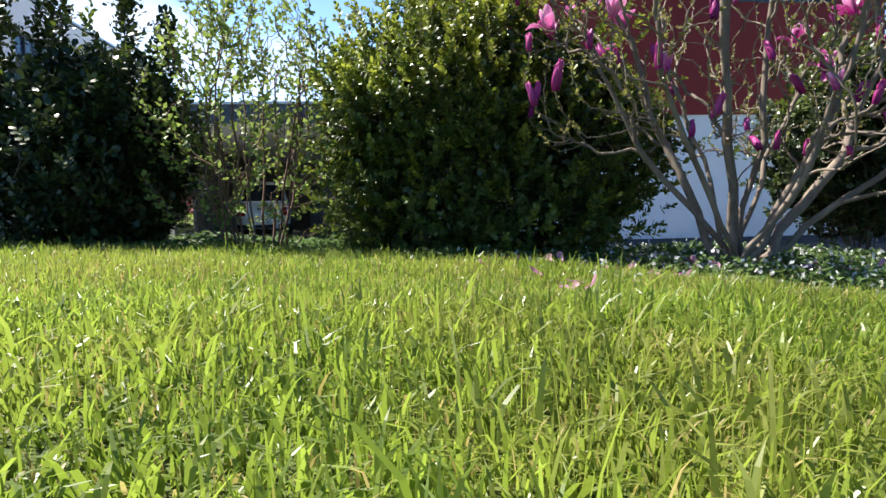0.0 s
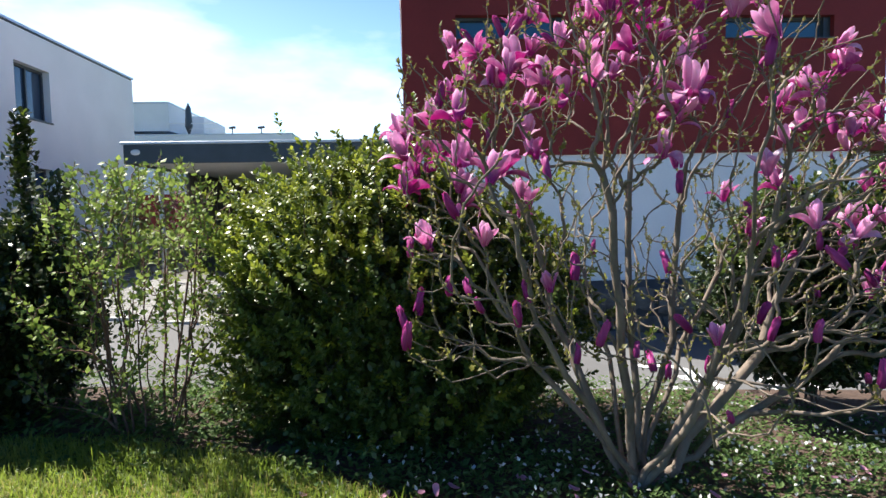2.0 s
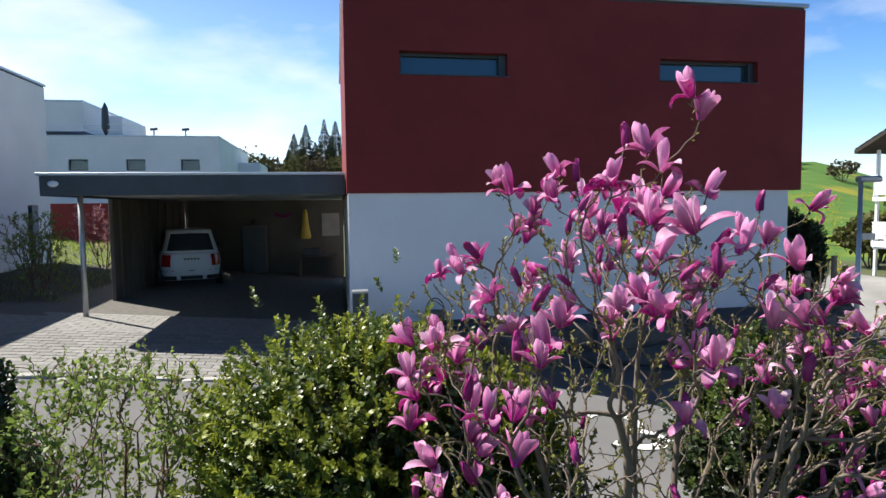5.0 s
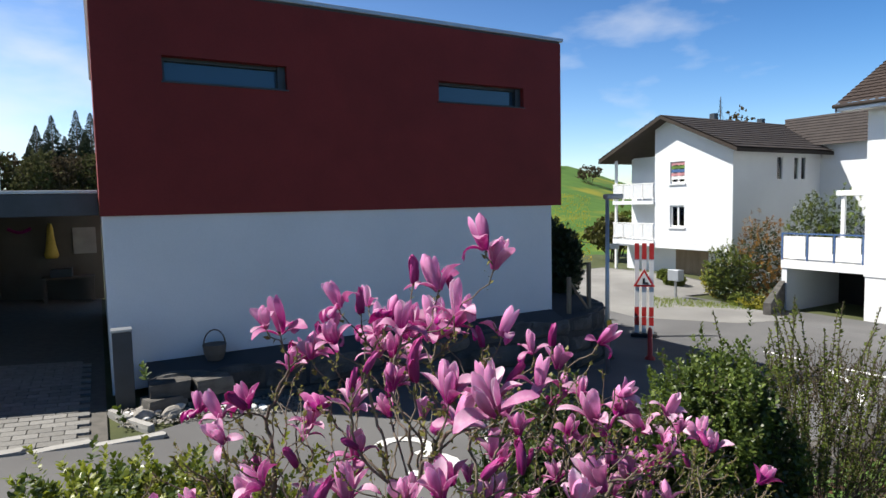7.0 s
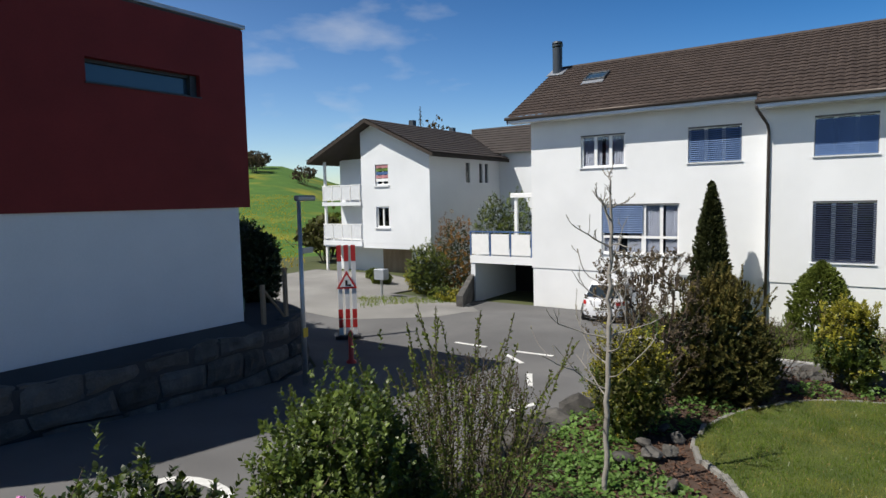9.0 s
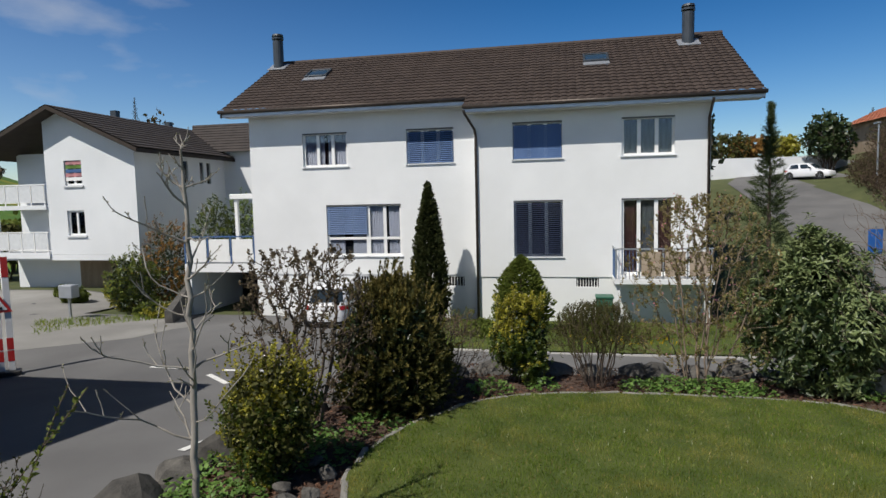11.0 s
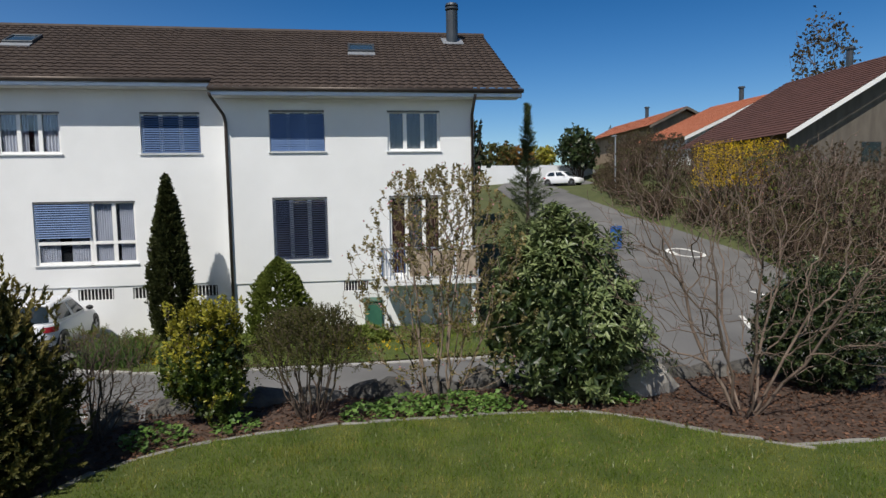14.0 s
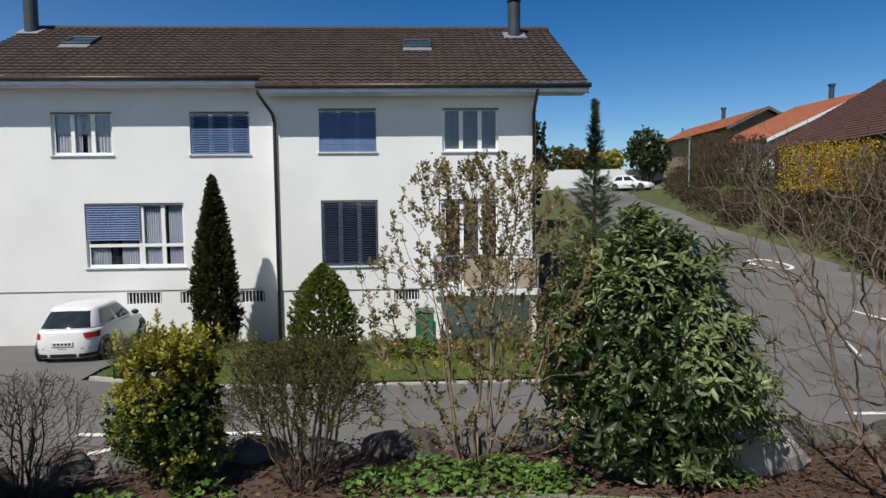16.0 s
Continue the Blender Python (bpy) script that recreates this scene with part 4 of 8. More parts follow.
def gabled_house():
    h = thing("house", "white gabled house with balconies and dark tiled roof", "house")
    x, g = 29.2, -2.3
    up, lo = (23.9, 24.9, 3.0, 4.23), (23.9, 24.9, 0.5, 1.75)
    part("wall", welded(wall_rows("x", x, 0.3, 20.9, 26.0, -0.45, 5.0, [up, lo])), M["plaster_h2"], h, "white front wall under the gable")
    bm = bmesh.new()
    ring = [[bm.verts.new((q, y, z)) for y, z in ((20.9, 4.995), (26.0, 4.995), (26.0, 6.2), (24.95, 6.68))] for q in (x + 0.001, x + 0.299)]
    bm.faces.new(ring[0])
    bm.faces.new(ring[1][::-1])
    for i in range(4):
        bm.faces.new((ring[0][i], ring[1][i], ring[1][(i + 1) % 4], ring[0][(i + 1) % 4]))
    bmesh.ops.recalc_face_normals(bm, faces=bm.faces[:])
    part("gable", bm, M["plaster_h2"], h, "white gable")
    part("recess_wall", boxes([(x + 1.6, x + 1.9, 26.0, 29.3, g, 4.78)]), M["plaster_h2"], h, "white wall behind the balconies")
    part("recess_side_wall", boxes([(x + 0.3, x + 1.6, 25.7, 26.0, -0.45, 6.2)]), M["plaster_h2"], h, "white side of the balcony recess")
    sw = [(33.0, 33.5, 3.1, 4.3), (34.6, 35.0, 3.1, 4.3), (35.3, 35.7, 3.1, 4.3)]
    part("side_wall", welded(wall_rows("y", 20.9, 0.3, x + 0.302, 41, g - 0.4, 4.95, sw)), M["plaster_h2"], h, "shaded side wall")
    part("base_wall", boxes([(x + 1.2, x + 1.5, 21.2, 29.3, g - 0.4, -0.76)]), M["plaster_h2"], h, "set-back garage front")
    part("floor_slab", boxes([(x, 41, 20.92, 29.3, -0.75, -0.455)]), M["plaster_h2"], h, "jutting floor over the garage")
    part("garage_door", boxes([(x + 1.14, x + 1.196, 23.2, 25.4, g, -0.9)]), M["wood"], h, "brown garage door")
    for y in (21.02, 29.1):
        part("post", boxes([(x + 0.02, x + 0.16, y, y + 0.14, g, 4.6 if y > 25 else -0.76)]), M["white"], h, "white square post")
    for (a, b, c, d) in (up, lo):
        w = part("window", boxes([(x + 0.16, x + 0.18, a, b, c, d)]), M["pane"], h, "white casement window")
        part("window_frame", boxes([(x + 0.1, x + 0.158, a, a + 0.09, c, d), (x + 0.1, x + 0.158, b - 0.09, b, c, d), (x + 0.1, x + 0.158, a + 0.09, b - 0.09, c, c + 0.09), (x + 0.1, x + 0.158, a + 0.09, b - 0.09, d - 0.09, d), (x + 0.1, x + 0.158, (a + b) / 2 - 0.05, (a + b) / 2 + 0.05, c + 0.09, d - 0.09)]), M["white"], w)
        part("window_sill", boxes([(x - 0.08, x + 0.1, a - 0.08, b + 0.08, c - 0.09, c - 0.003)]), M["sill"], w)
        if c > 2:
            for i, m in enumerate(("flower_pink", "leaf_cover", "blind", "flower_pink", "white")):
                part("blind_stripe", boxes([(x + 0.05, x + 0.06, a + 0.05, b - 0.05, d - 0.2 * (i + 1), d - 0.2 * i - 0.03)]), M[m], w, "brightly striped blind")
    for a, b, c, d in sw:
        part("window", boxes([(a, b, 20.98, 21.0, c, d)]), M["pane"], h, "tall narrow side window")
    for z, t in ((2.05, 0.22), (-0.35, 0.30)):
        bal = part("balcony", boxes([(x - 0.1, x + 1.6, 26.02, 29.3, z - t, z)]), M["plaster_h2"], h, "concrete balcony slab")
        part("rail", boxes([(x - 0.08, x - 0.04, 26.02, 29.3, z + 1.0, z + 1.06), (x - 0.08, x - 0.04, 26.02, 29.3, z + 0.12, z + 0.16)]), M["white"], bal, "white handrail")
        for i in range(5):
            y = 26.1 + i * 0.78
            part("rail_post", boxes([(x - 0.07, x - 0.03, y, y + 0.05, z + 0.0, z + 1.0)]), M["white"], bal)
        for i in range(4):
            y = 26.17 + i * 0.78
            part("rail_panel", boxes([(x - 0.062, x - 0.052, y, y + 0.68, z + 0.17, z + 0.98)]), M["sill"], bal, "pale balcony panel")
    yr, zr, xf, ys, yn, ze = 24.95, 6.88, 28.4, 20.1, 29.9, 4.66
    roof_courses(h, "roof", (xf, ys, ze), (41.0, ys, ze), (41.0, yr, zr), (xf, yr, zr), M["roof_dark"], "dark tiled roof slope")
    roof_courses(h, "roof", (41.0, yn, ze), (xf, yn, ze), (xf, yr, zr), (41.0, yr, zr), M["roof_dark"], "dark tiled roof slope")
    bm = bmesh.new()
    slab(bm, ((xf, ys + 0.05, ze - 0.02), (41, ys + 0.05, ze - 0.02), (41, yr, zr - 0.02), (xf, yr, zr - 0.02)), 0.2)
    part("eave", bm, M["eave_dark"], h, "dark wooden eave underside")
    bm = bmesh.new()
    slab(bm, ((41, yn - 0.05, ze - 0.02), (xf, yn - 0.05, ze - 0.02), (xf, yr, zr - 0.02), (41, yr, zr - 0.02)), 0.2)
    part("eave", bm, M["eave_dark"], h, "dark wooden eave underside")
    # cross wing behind
    roof_courses(h, "wing_roof", (36.6, 14.6, 5.0), (36.6, 22.6, 5.0), (40.4, 25.0, 7.2), (40.4, 14.6, 7.2), M["roof_dark"], "dark tiled roof of the rear wing")
    part("wing_wall", boxes([(37.2, 37.5, 15.0, 20.9, g, 5.2)]), M["plaster_h2"], h, "white wall of the rear wing")
    for px, py in ((33.2, 25.0), (38.5, 25.4)):
        part("chimney", boxes([(px, px + 0.35, py, py + 0.35, 6.3, 7.25)]), M["anthracite"], h, "small dark chimney")
    return h


gabled_house()


def terrace():
    t = thing("terrace", "raised concrete terrace with white panelled railing", "terrace")
    part("deck", boxes([(26.3, 31.0, 13.12, 16.5, -0.98, -0.62)]), M["plaster"], t, "white concrete deck")
    part("side_wall", boxes([(26.35, 31.0, 16.25, 16.49, -3.2, -0.982)]), M["plaster_h2"], t, "grey-white side wall")
    # the passage's shade is painted: a near-black closing wall
    part("back_wall", boxes([(30.5, 30.9, 13.12, 16.25, -3.2, -0.982)]), M["dark"], t, "near-black wall painted as the shade deep in the garage passage")
    for i in range(3):
        y = 13.25 + i * 1.08
        part("panel", boxes([(26.32, 26.34, y + 0.06, y + 1.0, -0.55, 0.42)]), M["white"], t, "white railing panel")
    for i in range(4):
        y = 13.2 + i * 1.08
        part("post", boxes([(26.30, 26.36, y, y + 0.06, -0.62, 0.5)]), M["blind"], t, "blue-grey railing post")
    part("handrail", boxes([(26.29, 26.37, 13.13, 16.5, 0.5, 0.56)]), M["blind"], t, "blue-grey handrail")
    part("canopy", boxes([(26.9, 31, 13.12, 14.6, 2.1, 2.32)], 0.02), M["white"], t, "flat white canopy")
    part("canopy_post", boxes([(27.0, 27.14, 14.3, 14.44, -0.62, 2.1)]), M["white"], t, "white canopy post")
    return t


terrace()
bm = bmesh.new()
slab(bm, ((22.6, 14.6, -1.95), (26.3, 16.3, -1.55), (26.3, 16.55, -1.55), (22.5, 14.85, -1.95)), 1.2)
tagged(part("garden_wall", bm, M["stone"], None), "low sloping grey wall beside the garage passage", "garden wall")


def balcony():
    b = thing("balcony", "small balcony with metal railing and brown planters", "balcony")
    part("slab", boxes([(24.25, 25.498, -4.4, -1.2, -1.12, -0.95)]), M["plaster"], b, "white balcony slab")
    for i in range(5):
        y = -4.35 + i * 0.77
        part("post", boxes([(24.28, 24.33, y, y + 0.05, -0.95, 0.05)]), M["steel"], b)
    part("handrail", boxes([(24.26, 24.35, -4.4, -1.2, 0.052, 0.1)]), M["steel"], b)
    for i in range(3):
        y = -4.28 + i * 0.77
        part("panel", boxes([(24.3, 24.31, y + 0.02, y + 0.66, -0.85, -0.02)]), M["canvas"], b, "beige canvas railing panel")
    for i in range(6):
        y = -1.93 + i * 0.115
        part("bar", boxes([(24.295, 24.313, y, y + 0.018, -0.945, 0.05)]), M["blind"], b, "blue-grey railing bar")
    part("side_rail", boxes([(24.36, 25.49, -1.25, -1.21, 0.052, 0.1)]), M["steel"], b)
    for i in range(9):
        x = 24.42 + i * 0.12
        part("bar", boxes([(x, x + 0.018, -1.24, -1.222, -0.945, 0.05)]), M["blind"], b, "blue-grey railing bar")
    for y in (-4.3, -1.4):
        part("support", boxes([(24.4, 24.56, y, y + 0.16, -3.0, -1.122)]), M["plaster"], b, "white support")
    return b


balcony()


# ---- flat-roofed neighbours to the north-west ----
def flat_neighbour():
    h = thing("house", "tall flat-roofed white house with square windows", "house")
    x = -9.8
    w1, w2, w3 = (17.1, 18.7, 3.75, 5.2), (17.1, 18.6, 0.85, 2.4), (22.5, 23.2, -0.7, 2.0)
    part("wall", welded(wall_rows("x", x - 0.35, 0.35, 6.0, 24.1, -1.0, 6.1, [w1, w2, w3])), M["plaster_blue"], h, "white wall in shade")
    part("end_wall", boxes([(x - 9, x - 0.352, 23.8, 24.1, -1, 6.1), (x - 9, x - 0.352, 6.0, 6.3, -1, 6.1), (x - 9, x - 8.7, 6.3, 23.8, -1, 6.1)]), M["plaster_blue"], h, "white end wall")
    part("roof", boxes([(x - 8.98, x - 0.02, 6.02, 24.08, 6.102, 6.15)]), M["anthracite"], h)
    part("coping", boxes([(x - 0.38, x + 0.04, 5.96, 24.14, 6.152, 6.22)]), M["coping"], h, "grey metal roof edge")
    # black sheet that imitates the unlit inside
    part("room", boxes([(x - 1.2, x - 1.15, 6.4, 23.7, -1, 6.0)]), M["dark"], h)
    for a, b, c, d in (w1, w2, w3):
        w = part("window", boxes([(x - 0.27, x - 0.25, a, b, c, d)]), M["pane_blue"], h, "dark square window")
        part("frame", boxes([(x - 0.248, x - 0.19, a, a + 0.07, c, d), (x - 0.248, x - 0.19, b - 0.07, b, c, d), (x - 0.248, x - 0.19, a + 0.07, b - 0.07, c, c + 0.07), (x - 0.248, x - 0.19, a + 0.07, b - 0.07, d - 0.07, d), (x - 0.248, x - 0.19, (a + b) / 2 - 0.03, (a + b) / 2 + 0.03, c + 0.07, d - 0.07)]), M["anthracite"], w)
        part("sill", boxes([(x - 0.19, x + 0.04, a - 0.03, b + 0.03, c - 0.05, c - 0.003)]), M["anthracite"], w)
    return h


flat_neighbour()


def far_block():
    h = thing("house", "far white stepped house with flat roofs", "house")
    part("upper_block", boxes([(-30, -17.5, 48.0, 58, 7.52, 9.6)]), M["plaster_blue"], h, "white upper block")
    part("terrace_wall", boxes([(-17.498, -16.2, 52.0, 58, 7.52, 9.2)]), M["plaster_blue"], h, "white wall of the roof terrace")
    ws = [(-18.4, -17.1, 4.7, 5.5), (-14.6, -13.3, 4.7, 5.5), (-10.9, -9.6, 4.7, 5.5), (-22, -20.7, 4.7, 5.5)]
    part("front_block", welded(wall_rows("y", 47.4, 0.4, -30.0, -8.2, -1, 7.1, ws)), M["plaster_blue"], h, "white lower block")
    part("end_wall", boxes([(-8.6, -8.2, 47.801, 62, -1, 7.1)]), M["plaster_blue"], h)
    part("low_wing", boxes([(-8.19, -6.4, 56, 62, -1, 5.9)]), M["plaster_blue"], h, "white low wing")
    part("roof", boxes([(-30, -8.15, 47.36, 62, 7.102, 7.2)]), M["coping"], h, "pale flat roof")
    part("upper_roof", boxes([(-30, -17.45, 47.95, 58, 9.602, 9.72)]), M["coping"], h, "pale upper roof")
    # unlit rooms imitated by a black sheet
    part("room", boxes([(-29, -9, 48.4, 48.5, 1, 6.9)]), M["dark"], h, "near-black sheet standing for the unlit rooms behind the windows")
    for a, b, c, d in ws:
        w = part("window", boxes([(a, b, 47.62, 47.65, c, d)]), M["pane"], h, "dark small window")
        part("window_frame", boxes([(a, a + 0.08, 47.55, 47.618, c, d), (b - 0.08, b, 47.55, 47.618, c, d), (a + 0.08, b - 0.08, 47.55, 47.618, d - 0.08, d), (a + 0.08, b - 0.08, 47.55, 47.618, c, c + 0.08)]), M["anthracite"], w)
    bm = bmesh.new()
    tube(bm, [(-16.0, 47.9, 7.2), (-16.0, 47.9, 7.8), (-16.0, 47.9, 9.2), (-16.0, 47.9, 9.6)], [0.05, 0.28, 0.2, 0.02], 10)
    part("parasol", bm, M["anthracite"], h, "folded grey parasol on the roof terrace")
    part("railing", boxes([(-17.4, -13.8, 47.75, 47.8, 8.0, 8.06), (-17.4, -13.8, 47.75, 47.8, 7.6, 7.64)]), M["white"], h, "white terrace railing")
    for x in (-12.9, -10.7):
        bm = bmesh.new()
        tube(bm, [(x, 48.4, 7.2), (x, 48.4, 7.7), (x - 0.1, 48.4, 7.75)], [0.05, 0.05, 0.05], 6)
        tube(bm, [(x - 0.25, 48.4, 7.75), (x + 0.25, 48.4, 7.8)], [0.1, 0.1], 8)
        part("vent", bm, M["anthracite"], h, "small roof vent")
    return h


far_block()
tagged(part("red_wall", boxes([(-24, -7, 34, 34.4, -0.5, 2.2)]), M["red"], None), "low red outbuilding beyond the garden", "outbuilding")


# ---- houses up the road ----
def row_house(label, p1, p2, z, deep, rise, roof, base, walls="plaster_h2", verge="white"):
    """A gabled house by its near eave p1-p2."""
    a, b = Vector((*p1, 0)), Vector((*p2, 0))
    u = (b - a).normalized()
    n = Vector((u.y, -u.x, 0))
    h = thing("house", label, "house")
    A, B, up = a, b, Vector((0, 0, 1))
    ra, rb = A + n * deep + up * (z + rise), B + n * deep + up * (z + rise)
    ea, eb = A + up * z, B + up * z
    fa, fb = A + n * deep * 2 + up * z, B + n * deep * 2 + up * z
    roof_courses(h, "roof", ea, eb, rb, ra, roof, "tiled roof slope")
    roof_courses(h, "roof", fb, fa, ra, rb, roof, "tiled roof slope")
    bm = bmesh.new()
    o = 0.8
    ca, cb, cc, cd = A + u * o + n * o, B - u * o + n * o, B - u * o + n * (2 * deep - o), A + u * o + n * (2 * deep - o)
    low = [bm.verts.new(p + up * base) for p in (ca, cb, cc, cd)]
    top = [bm.verts.new(p + up * (z + rise * o / deep - 0.12)) for p in (ca, cb, cc, cd)]
    g1, g2 = bm.verts.new(A + u * o + n * deep + up * (z + rise - 0.15)), bm.verts.new(B - u * o + n * deep + up * (z + rise - 0.15))
    for f in ((low[0], low[1], top[1], top[0]), (low[1], low[2], top[2], g2, top[1]), (low[2], low[3], top[3], top[2]), (low[3], low[0], top[0], g1, top[3])):
        bm.faces.new(f)
    bmesh.ops.recalc_face_normals(bm, faces=bm.faces[:])
    part("wall", bm, M[walls], h, "plain house walls")
    for p, q in ((ea, ra), (ra, fa)):
        bm = bmesh.new()
        slab(bm, (p, q, q - u * 0.06, p - u * 0.06), 0.28)
        part("verge_board", bm, M[verge], h, "verge board")
    m = (ra + rb) / 2
    bm = bmesh.new()
    tube(bm, [m - up * 0.6, m + up * 1.1], [0.22, 0.22], 8)
    tube(bm, [m + up * 1.1, m + up * 1.25], [0.32, 0.3], 8)
    part("chimney", bm, M["anthracite"], h, "dark chimney")
    for k in (0.3, 0.65):
        c = A + u * (o - 0.03) + n * (2 * deep * k)
        bm = bmesh.new()
        for zz in (z - 1.6, z + 0.3):
            if k > 0.5 or zz < z:
                slab(bm, (c + up * (zz + 1.2), c + n * 1.3 + up * (zz + 1.2), c + n * 1.3 + u * 0.02 + up * (zz + 1.2), c + u * 0.02 + up * (zz + 1.2)), 1.2)
        part("window", bm, M["pane"], h, "dark gable window")
    return h


# dark board colour on the walls stands for the shade under the porch roof
row_house("house with wine-red tiled roof and white verge boards", (36.3, -24.7), (48.3, -24.7), 5.03, 9.2, 5.2, M["roof_wine"], 0, "dark_board")
row_house("house with orange-red tiled roof higher up the road", (64.8, -31.05), (82.3, -31.05), 9.02, 4.13, 1.98, M["roof_red"], 2, "wood", "dark_board")
row_house("house with a long orange-red tiled roof", (53.0, -28.15), (61.0, -27.3), 6.61, 9.0, 3.9, M["roof_red"], 2)
tagged(part("boundary_wall", boxes([(70, 70.6, -27, -8, 1.0, 5.3)]), M["plaster_h2"], None), "long white garden wall at the end of the road", "garden wall")
tagged(part("boundary_wall", boxes([(58, 70, -8, -7.6, 0.5, 4.6)]), M["plaster_h2"], None), "white garden wall along the road", "garden wall")
far_house = thing("house", "far low flat-roofed white house", "house")
part("wall", boxes([(100, 110, -22, -14, 3, 7.6)]), M["plaster_h2"], far_house)
part("roof", boxes([(99.5, 110.5, -22.5, -13.5, 7.602, 7.9)]), M["coping"], far_house, "pale flat roof")


# ---- plants ----


def unit(v):
    return v / np.maximum(np.linalg.norm(v, axis=-1, keepdims=True), 1e-9)


class Wood:
    """A branching frame: stems from a base, then one twig to each target from the place on the frame that serves it best."""

    def __init__(self, seed):
        self.rng = np.random.default_rng(seed)
        self.n, self.tips = 0, []
        self.buf = {"pos": np.zeros((16384, 3)), "way": np.zeros((16384, 3)), "far": np.zeros(16384), "par": np.zeros(16384, int)}

    pos = property(lambda self: self.buf["pos"][: self.n])
    way = property(lambda self: self.buf["way"][: self.n])
    far = property(lambda self: self.buf["far"][: self.n])
    par = property(lambda self: self.buf["par"][: self.n])

    def add(self, p, parent, way):
        i, b = self.n, self.buf
        b["pos"][i], b["way"][i], b["par"][i] = p, way, parent
        b["far"][i] = 0.0 if parent < 0 else b["far"][parent] + math.dist(p, b["pos"][parent])
        self.n += 1
        return i

    def stem(self, base, top, bend=0.25, steps=6):
        base, top = np.array(base, float), np.array(top, float)
        n = self.add(base, -1, (0, 0, 1))
        c = base + (top - base) * 0.5 + np.array([0, 0, 1.0]) * np.linalg.norm((top - base)[:2]) * -bend + self.rng.normal(0, 0.04, 3) * np.linalg.norm(top - base)
        for i in range(1, steps + 1):
            t = i / steps
            p = base * (1 - t) ** 2 + 2 * c * t * (1 - t) + top * t * t
            p += self.rng.normal(0, 0.012, 3) * np.linalg.norm(top - base)
            n = self.add(p, n, unit(p - self.pos[n]))
        return n

    def reach(self, targets, lean=0.35, up=0.3, steps=4, wobble=0.03, from_z=-9.0):
        for t in targets:
            pos, far, way = self.pos, self.far, self.way
            gap = t - pos
            d = np.linalg.norm(gap, axis=1)
            cost = d + lean * far - 0.35 * (gap * way).sum(1) + 3.0 * np.maximum(0, pos[:, 2] - t[2]) + 9.0 * (pos[:, 2] < from_z)
            k = int(np.argmin(cost))
            a, l = pos[k].copy(), d[k]
            c1 = a + unit(way[k] + unit(gap[k]) * 0.8) * l * 0.4
            c2 = t - np.array([0, 0, 1.0]) * l * up - unit(gap[k]) * l * 0.2
            n = k
            for i in range(1, steps + 1):
                s = i / steps
                p = a * (1 - s) ** 3 + 3 * c1 * s * (1 - s) ** 2 + 3 * c2 * s * s * (1 - s) + t * s ** 3
                if i < steps:
                    p = p + self.rng.normal(0, wobble, 3) * l
                n = self.add(p, n, unit(p - self.pos[n]))
            self.tips.append(n)
        return self

    def mesh(self, name, parent, material, tip=0.0016, power=0.42, sides=5, most=1.0, label=""):
        pos, par = self.pos, self.par
        load = np.zeros(len(pos))
        kids = np.bincount(par[par >= 0], minlength=len(pos))
        load[kids == 0] = 1
        for i in range(len(pos) - 1, -1, -1):
            if par[i] >= 0:
                load[par[i]] += load[i]
        r = np.minimum(tip * np.maximum(load, 1) ** power, most)
        c = np.nonzero(par >= 0)[0]
        p = par[c]
        ax = unit(pos[c] - pos[p])
        ref = np.where(np.abs(ax[:, 2:3]) < 0.9, np.array([[0, 0, 1.0]]), np.array([[1.0, 0, 0]]))
        u = unit(np.cross(ax, ref))
        v = np.cross(ax, u)
        r0 = np.minimum(r[p], r[c] * 1.6)
        ang = np.arange(sides) * 2 * np.pi / sides
        ring = u[:, None] * np.cos(ang)[None, :, None] + v[:, None] * np.sin(ang)[None, :, None]
        lo = (pos[p] - ax * r0[:, None] * 0.3)[:, None] + ring * r0[:, None, None]
        hi = (pos[c] + ax * r[c][:, None] * 0.3)[:, None] + ring * r[c][:, None, None]
        verts = np.concatenate([lo, hi], 1).reshape(-1, 3)
        k = np.arange(sides)
        q = np.stack([k, (k + 1) % sides, sides + (k + 1) % sides, sides + k], 1)
        faces = (np.arange(len(c)) * 2 * sides)[:, None, None] + q[None]
        return arrays(name, verts, faces.reshape(-1, 4), material, parent, label, True)

    def ends(self):
        t = np.array(self.tips)
        pos, way = self.pos, self.way
        return pos[t], unit(way[t])


LEAF = (np.array([(0, 0, 0), (-0.26, 0.45, 0.05), (0.26, 0.45, 0.05), (0, 1, -0.06)]), np.array([(0, 2, 3), (0, 3, 1)]))
BROAD = (np.array([(0, 0, 0), (-0.36, 0.4, 0.06), (0.36, 0.4, 0.06), (0, 0.45, 0), (0, 1, -0.10)]), np.array([(0, 2, 3), (0, 3, 1), (3, 2, 4), (3, 4, 1)]))
OVAL = (np.array([(0, 0, 0), (-0.24, 0.32, 0.04), (0.24, 0.32, 0.04), (-0.27, 0.68, 0.03), (0.27, 0.68, 0.03), (0, 1, -0.05)]), np.array([(0, 2, 1), (1, 2, 4), (1, 4, 3), (3, 4, 5)]))
LONG = (np.array([(0, 0, 0), (-0.13, 0.3, 0.03), (0.13, 0.3, 0.03), (-0.14, 0.65, 0.0), (0.14, 0.65, 0.0), (0, 0.35, -0.01), (0, 0.68, -0.05), (0, 1, -0.16)]), np.array([(0, 2, 5), (0, 5, 1), (5, 2, 4), (5, 4, 6), (1, 5, 6), (1, 6, 3), (6, 4, 7), (3, 6, 7)]))
NEEDLE = (np.array([(-0.05, 0, 0), (0.05, 0, 0), (0.0, 1, 0)]), np.array([(0, 1, 2)]))


